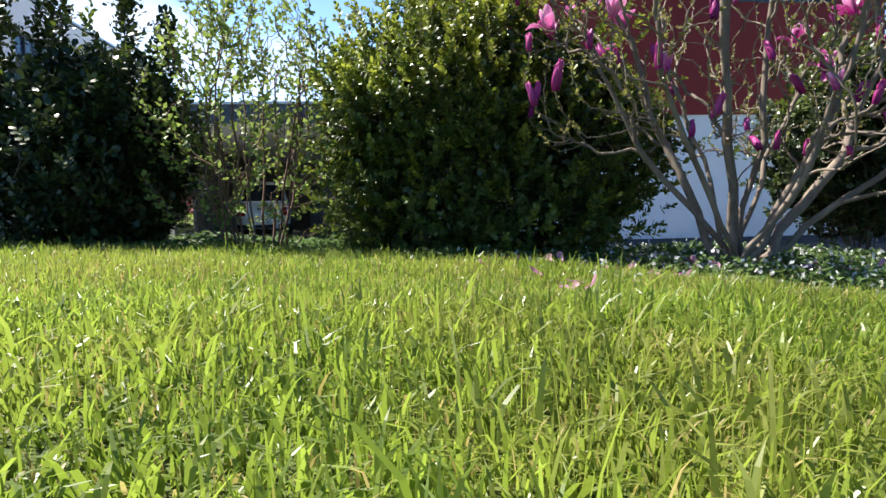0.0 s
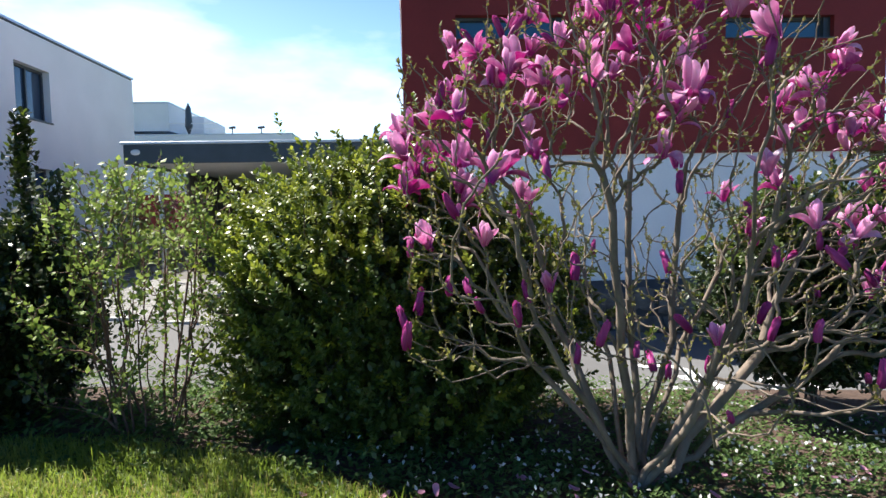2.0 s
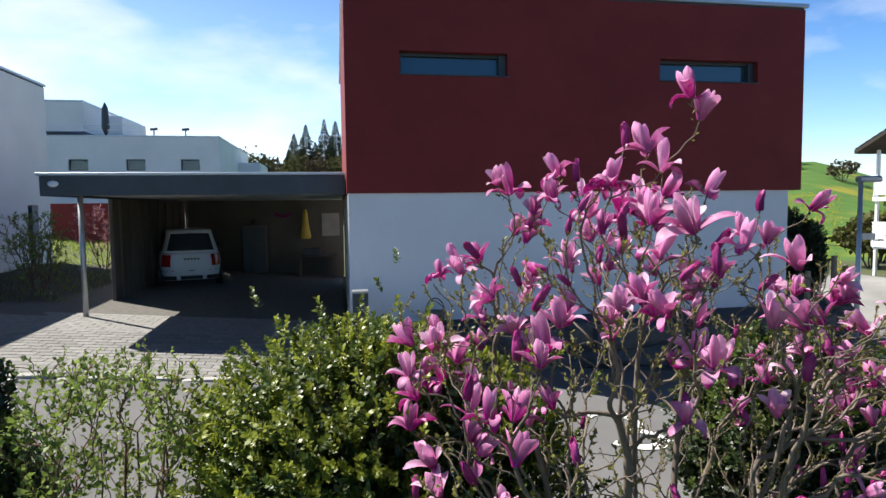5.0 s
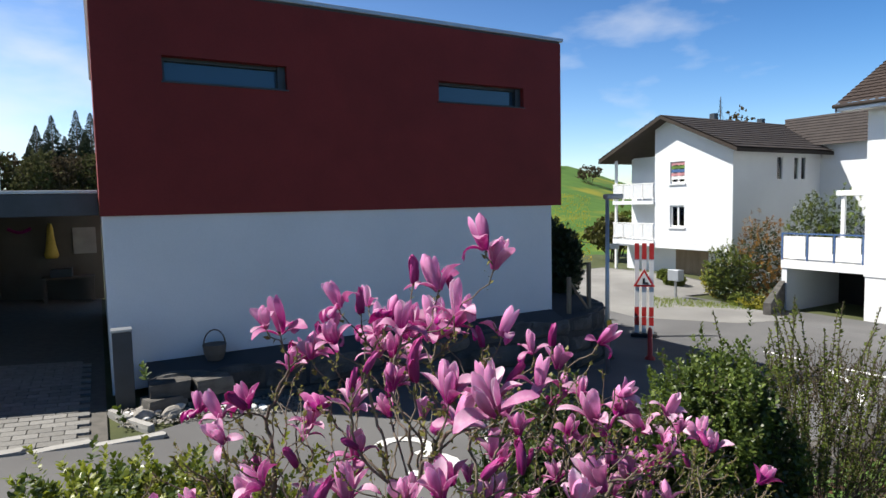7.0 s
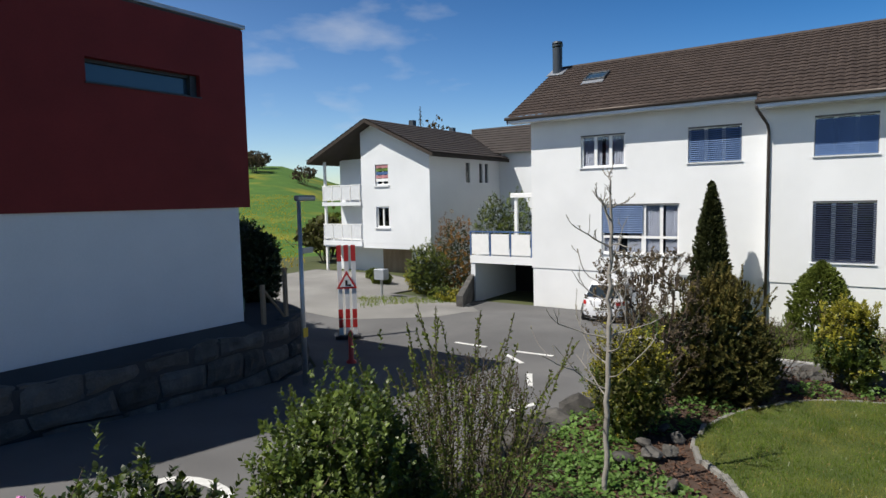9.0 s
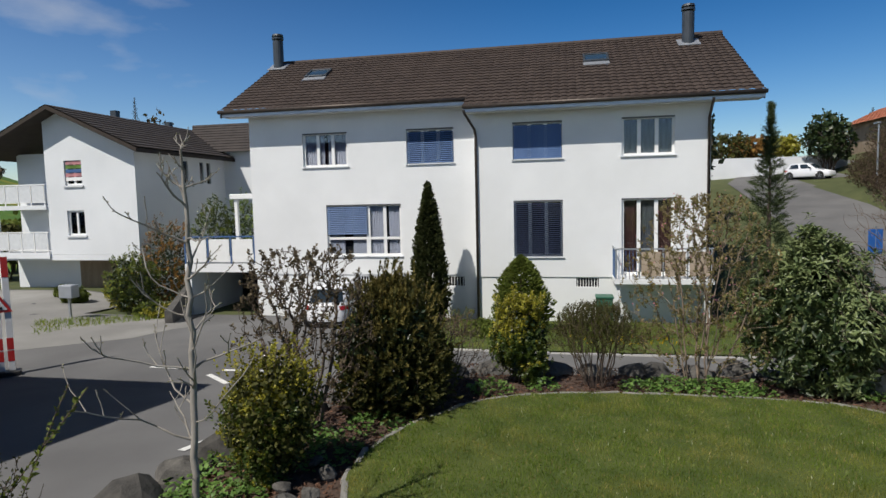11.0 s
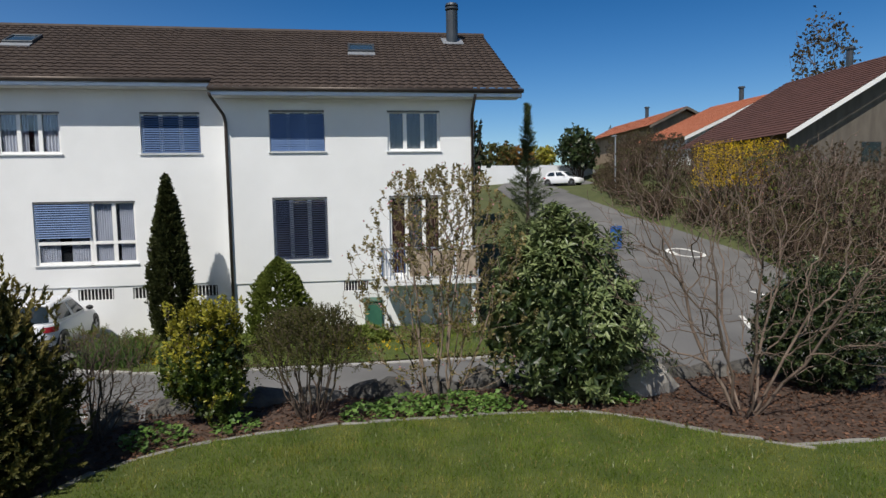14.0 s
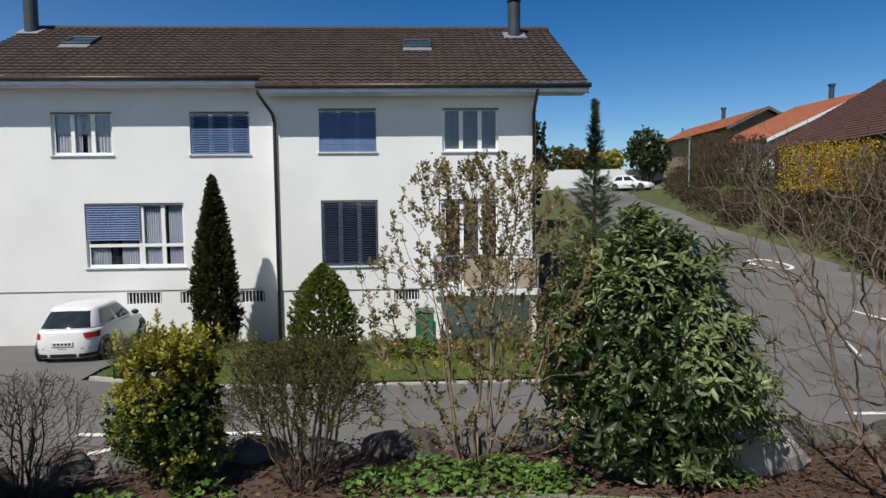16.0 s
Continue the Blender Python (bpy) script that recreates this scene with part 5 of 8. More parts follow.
def scatter(name, at, ax, size, shape, material, parent, rng, face=None, label="", kind=""):
    """One mesh of many small leaves: each at a place, along a way, of a size, turned about its way at random or facing a normal."""
    tv, tf = shape
    n = len(at)
    y = unit(ax)
    ref = face if face is not None else rng.normal(0, 1, (n, 3))
    x = unit(np.cross(y, ref))
    z = np.cross(x, y)
    s = np.broadcast_to(np.asarray(size, float), (n,))[:, None, None]
    v = at[:, None] + s * (x[:, None] * tv[None, :, 0:1] + y[:, None] * tv[None, :, 1:2] + z[:, None] * tv[None, :, 2:3])
    f = (np.arange(n) * len(tv))[:, None, None] + tf[None]
    return arrays(name, v.reshape(-1, 3), f.reshape(-1, tf.shape[1]), material, parent, label, False, kind)


def whorls(tips, ways, rng, per, length, open_angle=55.0, start=0.0):
    """Leaf places and ways along the last stretch of each shoot, spiralling round it; also the way up the shoot, to face."""
    n = len(tips)
    k = np.tile(np.arange(per), n)
    i = np.repeat(np.arange(n), per)
    w = ways[i]
    ref = np.where(np.abs(w[:, 2:3]) < 0.9, np.array([[0, 0, 1.0]]), np.array([[1.0, 0, 0]]))
    u = unit(np.cross(w, ref))
    v = np.cross(w, u)
    a = k * 2.39996 + rng.uniform(0, 6.28, n)[i] + rng.normal(0, 0.25, n * per)
    o = np.radians(open_angle * (1.15 - 0.5 * k / per) + rng.normal(0, 9, n * per))[:, None]
    side = u * np.cos(a)[:, None] + v * np.sin(a)[:, None]
    l = np.broadcast_to(np.asarray(length, float), (n,))[i]
    at = tips[i] - w * (l * (1 - (k + 0.5) / per) * (1 - start))[:, None]
    return at, w * np.cos(o) + side * np.sin(o), w


def lumpy(rng, n, centre, radii, low=-0.97, lumps=14, depth=0.34, shell=0.12, taper=0.0):
    """Places near the surface of a lumpy, bushy outline."""
    d = unit(rng.normal(0, 1, (n * 3, 3)))
    d = d[d[:, 2] > low][:n]
    b = unit(rng.normal(0, 1, (lumps, 3)))
    g = np.max(d @ b.T, axis=1)
    k = 1 - depth + depth * np.clip((g - 0.6) / 0.4, 0, 1) - rng.exponential(shell, len(d)).clip(0, 0.7) + rng.exponential(0.08, len(d)) * (rng.random(len(d)) < 0.3)
    d = d * k[:, None]
    d[:, :2] *= (1 - taper * d[:, 2:3])
    return np.array(centre) + d * np.array(radii)


def evergreen(name, label, category, base, centre, radii, n, leaf, seed, mats, stems=7, per=14, shoot=0.10, shape=LEAF, tip_share=0.25, open_angle=55, group="", sprout=0, core=0.6, leader_z=0.25, taper=0.0, depth=0.34, lumps=14, spires=()):
    """A dense leafy bush: frame of branches, inner leaves mostly coloured darker to stand for shade inside, outer
    shoots and some fresh tips.
    """
    rng = np.random.default_rng(seed)
    ob = thing(name, label, category, base, 0, group)
    base = np.array(base)
    c = np.array(centre) - base
    wood = Wood(seed)
    for i in range(stems):
        a = 2 * math.pi * i / stems + rng.uniform(-0.3, 0.3)
        r = rng.uniform(0.15, 0.55)
        wood.stem((0.05 * math.cos(a), 0.05 * math.sin(a), -0.05), c + np.array([math.cos(a) * r * radii[0], math.sin(a) * r * radii[1], rng.uniform(-0.1, 0.35) * radii[2]]))
    pts = lumpy(rng, n, c, radii, taper=taper, depth=depth, lumps=lumps)
    pts = pts[pts[:, 2] > 0.03]
    if sprout:
        k = rng.choice(len(pts), sprout)
        top = pts[k] * np.array([0.9, 0.9, 1.0]) + c * np.array([0.1, 0.1, 0])
        top[:, 2] = np.maximum(top[:, 2], c[2] + 0.6 * radii[2]) + rng.uniform(0.1, 1.0, sprout) * leader_z
        pts = np.concatenate([pts, top])
    for sx, sy, low_z, top_z, r in spires:
        k = int(130 * (top_z - low_z))
        t = rng.random(k)
        a2 = rng.uniform(0, 6.283, k)
        rr = r * (1 - 0.75 * t) * np.sqrt(rng.random(k))
        pts = np.concatenate([pts, np.stack([c[0] + sx + rr * np.cos(a2), c[1] + sy + rr * np.sin(a2), low_z + t * (top_z - low_z)], 1)])
    order = np.argsort(np.linalg.norm(pts - c * np.array([1, 1, 0.3]), axis=1))
    few = pts[order][:: max(1, len(pts) // 320)]
    wood.reach(few, steps=3)
    wood.mesh("branchwork", ob, mats[2], 0.0018, 0.40, 4, 0.03, "brown branches inside the bush")
    out = unit((pts - c) * np.array([1, 1, 0.7]) + np.array([0, 0, 0.55]) + rng.normal(0, 0.28, pts.shape))
    fresh = (rng.random(len(pts)) < tip_share * (0.35 + 1.3 * (pts[:, 2] > c[2] + 0.25 * radii[2])))
    for sel, mat, nm, sc in ((~fresh, mats[0], "foliage", 1.0), (fresh, mats[1], "fresh_growth", 1.0)):
        if sel.any():
            at, ax, up = whorls(pts[sel], out[sel], rng, per, shoot * rng.uniform(0.7, 1.3, sel.sum()), open_angle)
            scatter(nm, at, ax, leaf * sc * rng.uniform(0.7, 1.25, len(at)), shape, mat, ob, rng, up, kind="stuff")
    # inner leaves: most bushes pass a darker mats[3], imitating the shade of the core
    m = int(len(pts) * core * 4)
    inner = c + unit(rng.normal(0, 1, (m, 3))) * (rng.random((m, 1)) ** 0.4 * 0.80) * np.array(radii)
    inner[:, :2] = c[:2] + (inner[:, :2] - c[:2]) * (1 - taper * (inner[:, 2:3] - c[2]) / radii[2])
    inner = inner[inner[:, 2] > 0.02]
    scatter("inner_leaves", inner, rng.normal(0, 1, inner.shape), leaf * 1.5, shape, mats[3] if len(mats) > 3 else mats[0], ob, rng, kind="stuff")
    return ob


def twiggy(name, label, category, base, height, spread, n, seed, bark, leafy=None, leaf=0.02, per=4, stems=9, tip=0.0016, flat=0.5, group="", flower=None, flower_n=0, low=0.25, start_r=0.06, up=0.3, power=0.42, cloud=None, shape=LEAF, lean=(0, 0), sides=4, shoot=0.10, wobble=0.045):
    """An open shrub or small tree whose branches show: vase of stems, fine twigs, few small leaves."""
    rng = np.random.default_rng(seed)
    ob = thing(name, label, category, base, 0, group)
    wood = Wood(seed)
    for i in range(stems):
        a = 2 * math.pi * i / stems + rng.uniform(-0.4, 0.4)
        r = spread * rng.uniform(0.25, 0.6) * (0.1 if stems == 1 else 1.0)
        h = height * (0.92 if stems == 1 else rng.uniform(0.42, 0.72))
        wood.stem((start_r * math.cos(a), start_r * math.sin(a), -0.06), (lean[0] * 0.5 + r * math.cos(a), lean[1] * 0.5 + r * math.sin(a), h), 0.30)
    u = rng.random(n)
    a = rng.uniform(0, 2 * math.pi, n)
    z = height * (low + (1 - low) * u ** 0.75)
    r = spread * np.sqrt(rng.random(n)) * np.sin(np.clip((z / height) ** 0.7, 0, 1) * math.pi * (1 - flat * 0.5)) ** 0.6
    pts = np.stack([lean[0] * z / height + r * np.cos(a), lean[1] * z / height + r * np.sin(a), z], 1)
    pts = pts[np.argsort(pts[:, 2] + np.hypot(pts[:, 0], pts[:, 1]))]
    wood.reach(pts, up=up, steps=4, wobble=wobble)
    wood.mesh("branchwork", ob, bark, tip, power, sides, 0.05, "bare forking branches")
    tips, ways = wood.ends()
    if leafy:
        at, ax, face = whorls(tips, ways, rng, per, shoot, 60)
        scatter("leaves", at, ax, leaf * rng.uniform(0.6, 1.3, len(at)), shape, leafy, ob, rng, kind="stuff")
    if flower and flower_n:
        k = rng.choice(len(tips), flower_n)
        at = tips[k] + rng.normal(0, 0.03, (flower_n, 3))
        scatter("blossoms", at, rng.normal(0, 1, (flower_n, 3)), 0.022 * rng.uniform(0.7, 1.4, flower_n), BROAD, flower, ob, rng, kind="stuff")
    return ob


# last entry colours the inner leaves, dark in place of shade
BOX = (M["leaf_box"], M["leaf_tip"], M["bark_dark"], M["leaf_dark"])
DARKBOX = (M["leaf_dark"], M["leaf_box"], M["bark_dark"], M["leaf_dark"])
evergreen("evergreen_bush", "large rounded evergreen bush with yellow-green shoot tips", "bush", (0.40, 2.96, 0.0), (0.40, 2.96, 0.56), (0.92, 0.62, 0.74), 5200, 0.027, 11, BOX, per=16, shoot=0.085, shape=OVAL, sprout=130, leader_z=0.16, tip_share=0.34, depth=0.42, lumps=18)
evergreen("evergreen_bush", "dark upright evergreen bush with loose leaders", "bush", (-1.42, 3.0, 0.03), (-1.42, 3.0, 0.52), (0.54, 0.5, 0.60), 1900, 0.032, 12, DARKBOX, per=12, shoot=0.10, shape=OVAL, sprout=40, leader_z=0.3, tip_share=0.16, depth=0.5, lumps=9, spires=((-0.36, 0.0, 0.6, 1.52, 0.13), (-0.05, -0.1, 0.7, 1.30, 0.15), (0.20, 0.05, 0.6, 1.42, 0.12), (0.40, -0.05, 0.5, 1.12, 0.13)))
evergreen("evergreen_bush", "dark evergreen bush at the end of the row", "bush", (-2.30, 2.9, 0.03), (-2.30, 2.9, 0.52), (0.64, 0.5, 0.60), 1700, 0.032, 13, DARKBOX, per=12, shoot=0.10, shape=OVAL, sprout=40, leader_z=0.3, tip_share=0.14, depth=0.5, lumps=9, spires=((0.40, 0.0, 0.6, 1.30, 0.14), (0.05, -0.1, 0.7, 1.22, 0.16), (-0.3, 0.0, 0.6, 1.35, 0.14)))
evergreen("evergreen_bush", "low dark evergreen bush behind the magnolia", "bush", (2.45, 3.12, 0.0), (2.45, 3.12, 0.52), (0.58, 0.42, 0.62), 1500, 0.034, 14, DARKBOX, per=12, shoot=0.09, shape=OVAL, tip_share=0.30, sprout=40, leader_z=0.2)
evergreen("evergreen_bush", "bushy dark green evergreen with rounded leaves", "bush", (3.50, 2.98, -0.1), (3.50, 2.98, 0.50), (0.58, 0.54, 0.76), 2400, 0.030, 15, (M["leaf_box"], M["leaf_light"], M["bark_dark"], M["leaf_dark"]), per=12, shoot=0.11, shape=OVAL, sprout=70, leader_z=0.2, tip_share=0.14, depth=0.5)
twiggy("leafing_shrub", "slender shrub with pale spring leaves on many stems", "shrub", (-0.66, 2.88, 0.02), 1.18, 0.50, 460, 21, M["bark_red"], M["leaf_light"], 0.027, 9, 16, flat=0.3, low=0.16, start_r=0.10, shape=BROAD, shoot=0.12)
twiggy("upright_shrub", "shrub of long upright shoots coming into leaf", "shrub", (4.55, 2.98, -0.14), 1.25, 0.66, 900, 22, M["bark_dark"], M["leaf_olive"], 0.018, 10, 22, flat=0.15, low=0.3, start_r=0.18, up=0.5, shoot=0.30, lean=(0.1, 0))


def limb(wood, start, way, length, steps, lift, wander):
    """A wandering limb that starts at a node of the frame and turns upwards. Returns its nodes."""
    rng, nodes, n, d = wood.rng, [], start, unit(np.array(way, float))
    for _ in range(steps):
        d = unit(d + np.array([0, 0, lift / steps]) + rng.normal(0, wander, 3))
        n = wood.add(wood.pos[n] + d * length / steps, n, d)
        nodes.append(n)
    return nodes


def young_tree(label, base, height, seed):
    """A slim straight trunk with short spreading limbs, almost bare."""
    rng = np.random.default_rng(seed)
    ob = thing("young_tree", label, "tree", base)
    wood = Wood(seed)
    n = wood.add((0, 0, -0.06), -1, (0, 0, 1))
    trunk = []
    for k in range(1, 25):
        t = k / 24
        n = wood.add((0.05 * math.sin(2.6 * t) + rng.normal(0, 0.006), -0.04 * t + rng.normal(0, 0.006), height * t), n, (0, 0, 1))
        trunk.append(n)
    for k in range(22):
        t = 0.27 + 0.70 * (k / 21) ** 0.9
        a = 2.4 * k + rng.uniform(-0.5, 0.5)
        l = (0.80 * (1 - t) + 0.16) * rng.uniform(0.6, 1.25)
        main = limb(wood, trunk[min(23, int(t * 24))], (math.cos(a), math.sin(a), rng.uniform(0.1, 0.6)), l, 7, rng.uniform(0.5, 1.5), 0.16)
        wood.tips.append(main[-1])
        for q in main[1:-1]:
            if rng.random() < 0.55:
                b = rng.uniform(0, 6.28)
                twig = limb(wood, q, wood.way[q] * 0.7 + np.array([math.cos(b), math.sin(b), 0.3]) * 0.7, l * rng.uniform(0.15, 0.42), 4, 0.6, 0.15)
                wood.tips.append(twig[-1])
                if rng.random() < 0.5:
                    wood.tips.append(limb(wood, twig[1], wood.way[twig[1]] + rng.normal(0, 0.6, 3), 0.08, 2, 0.4, 0.1)[-1])
    wood.mesh("branchwork", ob, M["bark_grey"], 0.0026, 0.46, 6, 0.03, "smooth grey trunk and bare limbs")
    tips, ways = wood.ends()
    at, ax, face = whorls(tips, ways, rng, 3, 0.05, 40)
    scatter("leaves", at, ax, 0.016 * rng.uniform(0.6, 1.3, len(at)), LEAF, M["leaf_grey"], ob, rng, kind="stuff")
    return ob


def whips(label, base, height, spread, count, seed, bark, leaf_mat, leaf):
    """A bundle of long slender shoots, leafing in small tufts all along."""
    rng = np.random.default_rng(seed)
    ob = thing("upright_shrub", label, "shrub", base)
    wood = Wood(seed)
    at, ax = [], []
    for k in range(count):
        a, r = rng.uniform(0, 6.28), rng.uniform(0.0, 0.2)
        n = wood.add((r * math.cos(a), r * math.sin(a), -0.05), -1, (0, 0, 1))
        l = height * rng.uniform(0.6, 1.05)
        out = spread * rng.uniform(0.2, 1.0)
        nodes = limb(wood, n, (out * math.cos(a), out * math.sin(a), 1), l, 14, -0.15 * out / spread + 0.1, 0.05)
        wood.tips.append(nodes[-1])
        p, w = wood.pos[nodes], wood.way[nodes]
        for q in range(4, 13):
            for f in range(6):
                c = p[q] + (p[q + 1] - p[q]) * f / 6
                for _ in range(3):
                    at.append(c)
                    ax.append(unit(w[q] + rng.normal(0, 0.75, 3)))
    wood.mesh("branchwork", ob, bark, 0.0026, 0.42, 5, 0.008, "slender brown shoots")
    at, ax = np.array(at), np.array(ax)
    scatter("leaves", at, ax, leaf * rng.uniform(0.5, 1.3, len(at)), LEAF, leaf_mat, ob, rng, kind="stuff")
    return ob


whips("tall bundle of slender shoots leafing in small tufts", (4.36, 2.85, -0.13), 1.62, 0.42, 54, 35, M["bark_dark"], M["leaf_dwarf"], 0.026)
young_tree("slim bare young tree with grey bark", (5.89, 2.54, -0.19), 2.42, 23)
evergreen("golden_shrub", "evergreen shrub with golden young leaves", "shrub", (7.25, 2.75, -0.26), (7.25, 2.75, 0.28), (0.50, 0.46, 0.58), 1100, 0.032, 24, (M["leaf_box"], M["leaf_gold"], M["bark_dark"], M["leaf_olive"]), per=12, shoot=0.12, shape=OVAL, tip_share=0.6, sprout=60, leader_z=0.25, depth=0.5, lumps=8)
twiggy("budding_shrub", "tall open shrub with dark stems and opening buds", "shrub", (8.35, 2.95, -0.3), 1.80, 0.72, 520, 25, M["bark_dark"], M["leaf_dusk"], 0.034, 8, 6, flat=0.35, low=0.25, start_r=0.06, tip=0.0026, shape=BROAD, power=0.47, shoot=0.07)
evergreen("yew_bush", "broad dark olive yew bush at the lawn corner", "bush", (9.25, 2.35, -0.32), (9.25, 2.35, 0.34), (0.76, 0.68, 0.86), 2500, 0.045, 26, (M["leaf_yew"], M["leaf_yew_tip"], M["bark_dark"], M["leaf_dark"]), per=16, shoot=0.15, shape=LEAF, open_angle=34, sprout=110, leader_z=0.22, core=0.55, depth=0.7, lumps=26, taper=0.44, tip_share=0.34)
twiggy("bare_shrub", "small leafless shrub of fine dark twigs", "shrub", (10.15, 1.9, -0.35), 0.85, 0.58, 800, 27, M["bark_dark"], M["leaf_olive"], 0.014, 2, 14, low=0.3, flat=0.2)
evergreen("golden_shrub", "upright golden-green shrub in the lawn border", "shrub", (10.42, 1.03, -0.36), (10.42, 1.03, 0.18), (0.44, 0.42, 0.60), 1000, 0.036, 28, (M["leaf_box"], M["leaf_gold"], M["bark_dark"], M["leaf_dark"]), per=12, shoot=0.10, shape=OVAL, tip_share=0.62, sprout=60, leader_z=0.22, depth=0.5, lumps=8)
twiggy("spirea_shrub", "rounded shrub of thin reddish stems with tiny leaves", "shrub", (10.34, 0.12, -0.36), 1.02, 0.62, 1600, 29, M["bark_dark"], M["leaf_olive"], 0.020, 11, 22, tip=0.0014, flat=0.2, low=0.48, start_r=0.08)
twiggy("blossoming_shrub", "tall airy shrub with pale stems, young leaves and pink blossom", "shrub", (10.66, -1.1, -0.37), 2.30, 1.0, 680, 30, M["bark_warm"], M["leaf_bronze"], 0.034, 11, 9, tip=0.0020, flat=0.15, low=0.12, start_r=0.12, shape=BROAD, flower=M["flower_pink"], flower_n=350, lean=(0, -0.05))
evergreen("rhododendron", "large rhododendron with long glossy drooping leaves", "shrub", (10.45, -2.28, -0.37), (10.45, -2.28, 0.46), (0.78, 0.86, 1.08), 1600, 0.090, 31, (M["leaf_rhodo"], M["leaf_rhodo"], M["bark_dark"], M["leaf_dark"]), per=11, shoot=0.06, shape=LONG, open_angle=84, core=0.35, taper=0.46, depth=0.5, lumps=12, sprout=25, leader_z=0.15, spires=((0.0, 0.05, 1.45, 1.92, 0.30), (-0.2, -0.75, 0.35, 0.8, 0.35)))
twiggy("bare_shrub", "wide leafless shrub with dark forking branches", "shrub", (9.65, -3.72, -0.33), 2.35, 1.55, 1300, 32, M["bark_mid"], M["flower_pink"], 0.010, 1, 7, tip=0.0017, flat=0.45, low=0.25, start_r=0.07, power=0.47)
evergreen("dark_shrub", "dark-leaved shrub beside the bark-mulched bed", "shrub", (10.35, -5.05, -0.36), (10.35, -5.05, 0.25), (0.75, 0.7, 0.70), 1100, 0.05, 33, (M["leaf_dark"], M["leaf_rhodo"], M["bark_dark"], M["leaf_dark"]), per=11, shoot=0.12, tip_share=0.12, sprout=30)


def petal(length, width, curl, cup, droop=0.0, twist=0.0):
    """A petal with an outer and an inner face: a spoon-shaped blade with a rounded end, hollow along its middle, its tip bending over."""
    rows, cols = 8, 5
    sheets = []
    for off in (0.0, 0.0012):
        g = []
        y = z = 0.0
        for i in range(rows):
            t = i / (rows - 1)
            w = width * 0.5 * (0.34 + 0.66 * math.sin(min(1.0, t * 1.35) * math.pi / 2)) * math.sqrt(max(0.0, 1 - max(0.0, (t - 0.62) / 0.385) ** 2.4))
            if i:
                a = curl * (t - 0.2) - droop * max(0.0, t - 0.45) ** 1.5 * 3
                y += length / (rows - 1) * math.cos(a)
                z += length / (rows - 1) * math.sin(a)
            row = []
            for j in range(cols):
                s = (j - 2) / 2
                row.append((w * s * (1 - 0.18 * cup * s * s), y, z + cup * w * (s * s - 0.5) * 0.9 + twist * w * s * t - off))
            g.append(row)
        sheets.append(g)
    return sheets


def flower_mesh(name, seed, opening, length=0.11):
    """A magnolia flower: broad inner petals upright round the middle, long outer ones arching out and hanging. opening 0 is a closed bud."""
    rng = np.random.default_rng(seed)
    verts, faces, mat = [], [], []
    bud = opening < 0.06
    bow = rng.uniform(0.5, 2.2) * (1 if bud else 0.4)
    n_in = 4 if bud else int(rng.integers(2, 5))
    n_out = 2 if bud else int(rng.integers(3, 6))
    first = rng.uniform(0, 6.28)
    for k in range(n_in + n_out):
        outer = k >= n_in
        a = first + (2 * math.pi * (k - n_in) / n_out if outer else 2.2 * k) + rng.uniform(-0.45, 0.45)
        l = length * rng.uniform(0.85, 1.15)
        if bud:
            lean, curl, cup, droop, twist, wide = 0.02 + opening, 0.55, 1.0, 0.0, 0.0, 0.036
        elif outer:
            lean, curl, cup, droop, twist, wide = 0.15 + opening * rng.uniform(0.3, 1.0), -opening * rng.uniform(0.3, 2.2), rng.uniform(0.35, 0.9), opening * rng.uniform(0.0, 1.1), rng.normal(0, 0.6), 0.046 * rng.uniform(0.8, 1.15)
        else:
            lean, curl, cup, droop, twist, wide = rng.uniform(0.0, 0.16) + 0.18 * opening, rng.uniform(0.15, 0.55), 0.95, 0.2 * rng.random(), rng.normal(0, 0.2), 0.048 * rng.uniform(0.85, 1.15)
        sheets = petal(l, wide, curl, cup, droop, twist)
        m = Euler((0, 0, a)).to_matrix() @ Euler((math.pi / 2 - lean, 0, rng.uniform(-0.2, 0.2))).to_matrix()
        push = Euler((0, 0, a)).to_matrix() @ Vector((0, 0.009, 0))
        for s, g in enumerate(sheets):
            b = len(verts)
            for row in g:
                for x, y, z in row:
                    q = m @ Vector((x, y, z)) + push
                    verts.append((q.x + bow * q.z * q.z, q.y, q.z))
            for i in range(len(g) - 1):
                for j in range(4):
                    faces.append((b + i * 5 + j, b + i * 5 + j + 1, b + (i + 1) * 5 + j + 1, b + (i + 1) * 5 + j))
                    mat.append(1 - s)
    me = bpy.data.meshes.new(name)
    me.from_pydata(verts, [], faces)
    me.polygons.foreach_set("material_index", mat)
    me.shade_smooth()
    outer, inner = (M["petal_dark"], M["petal_dark"]) if opening < 0.06 else (M["petal_out"], M["petal"])
    me.materials.append(outer)
    me.materials.append(inner)
    return me


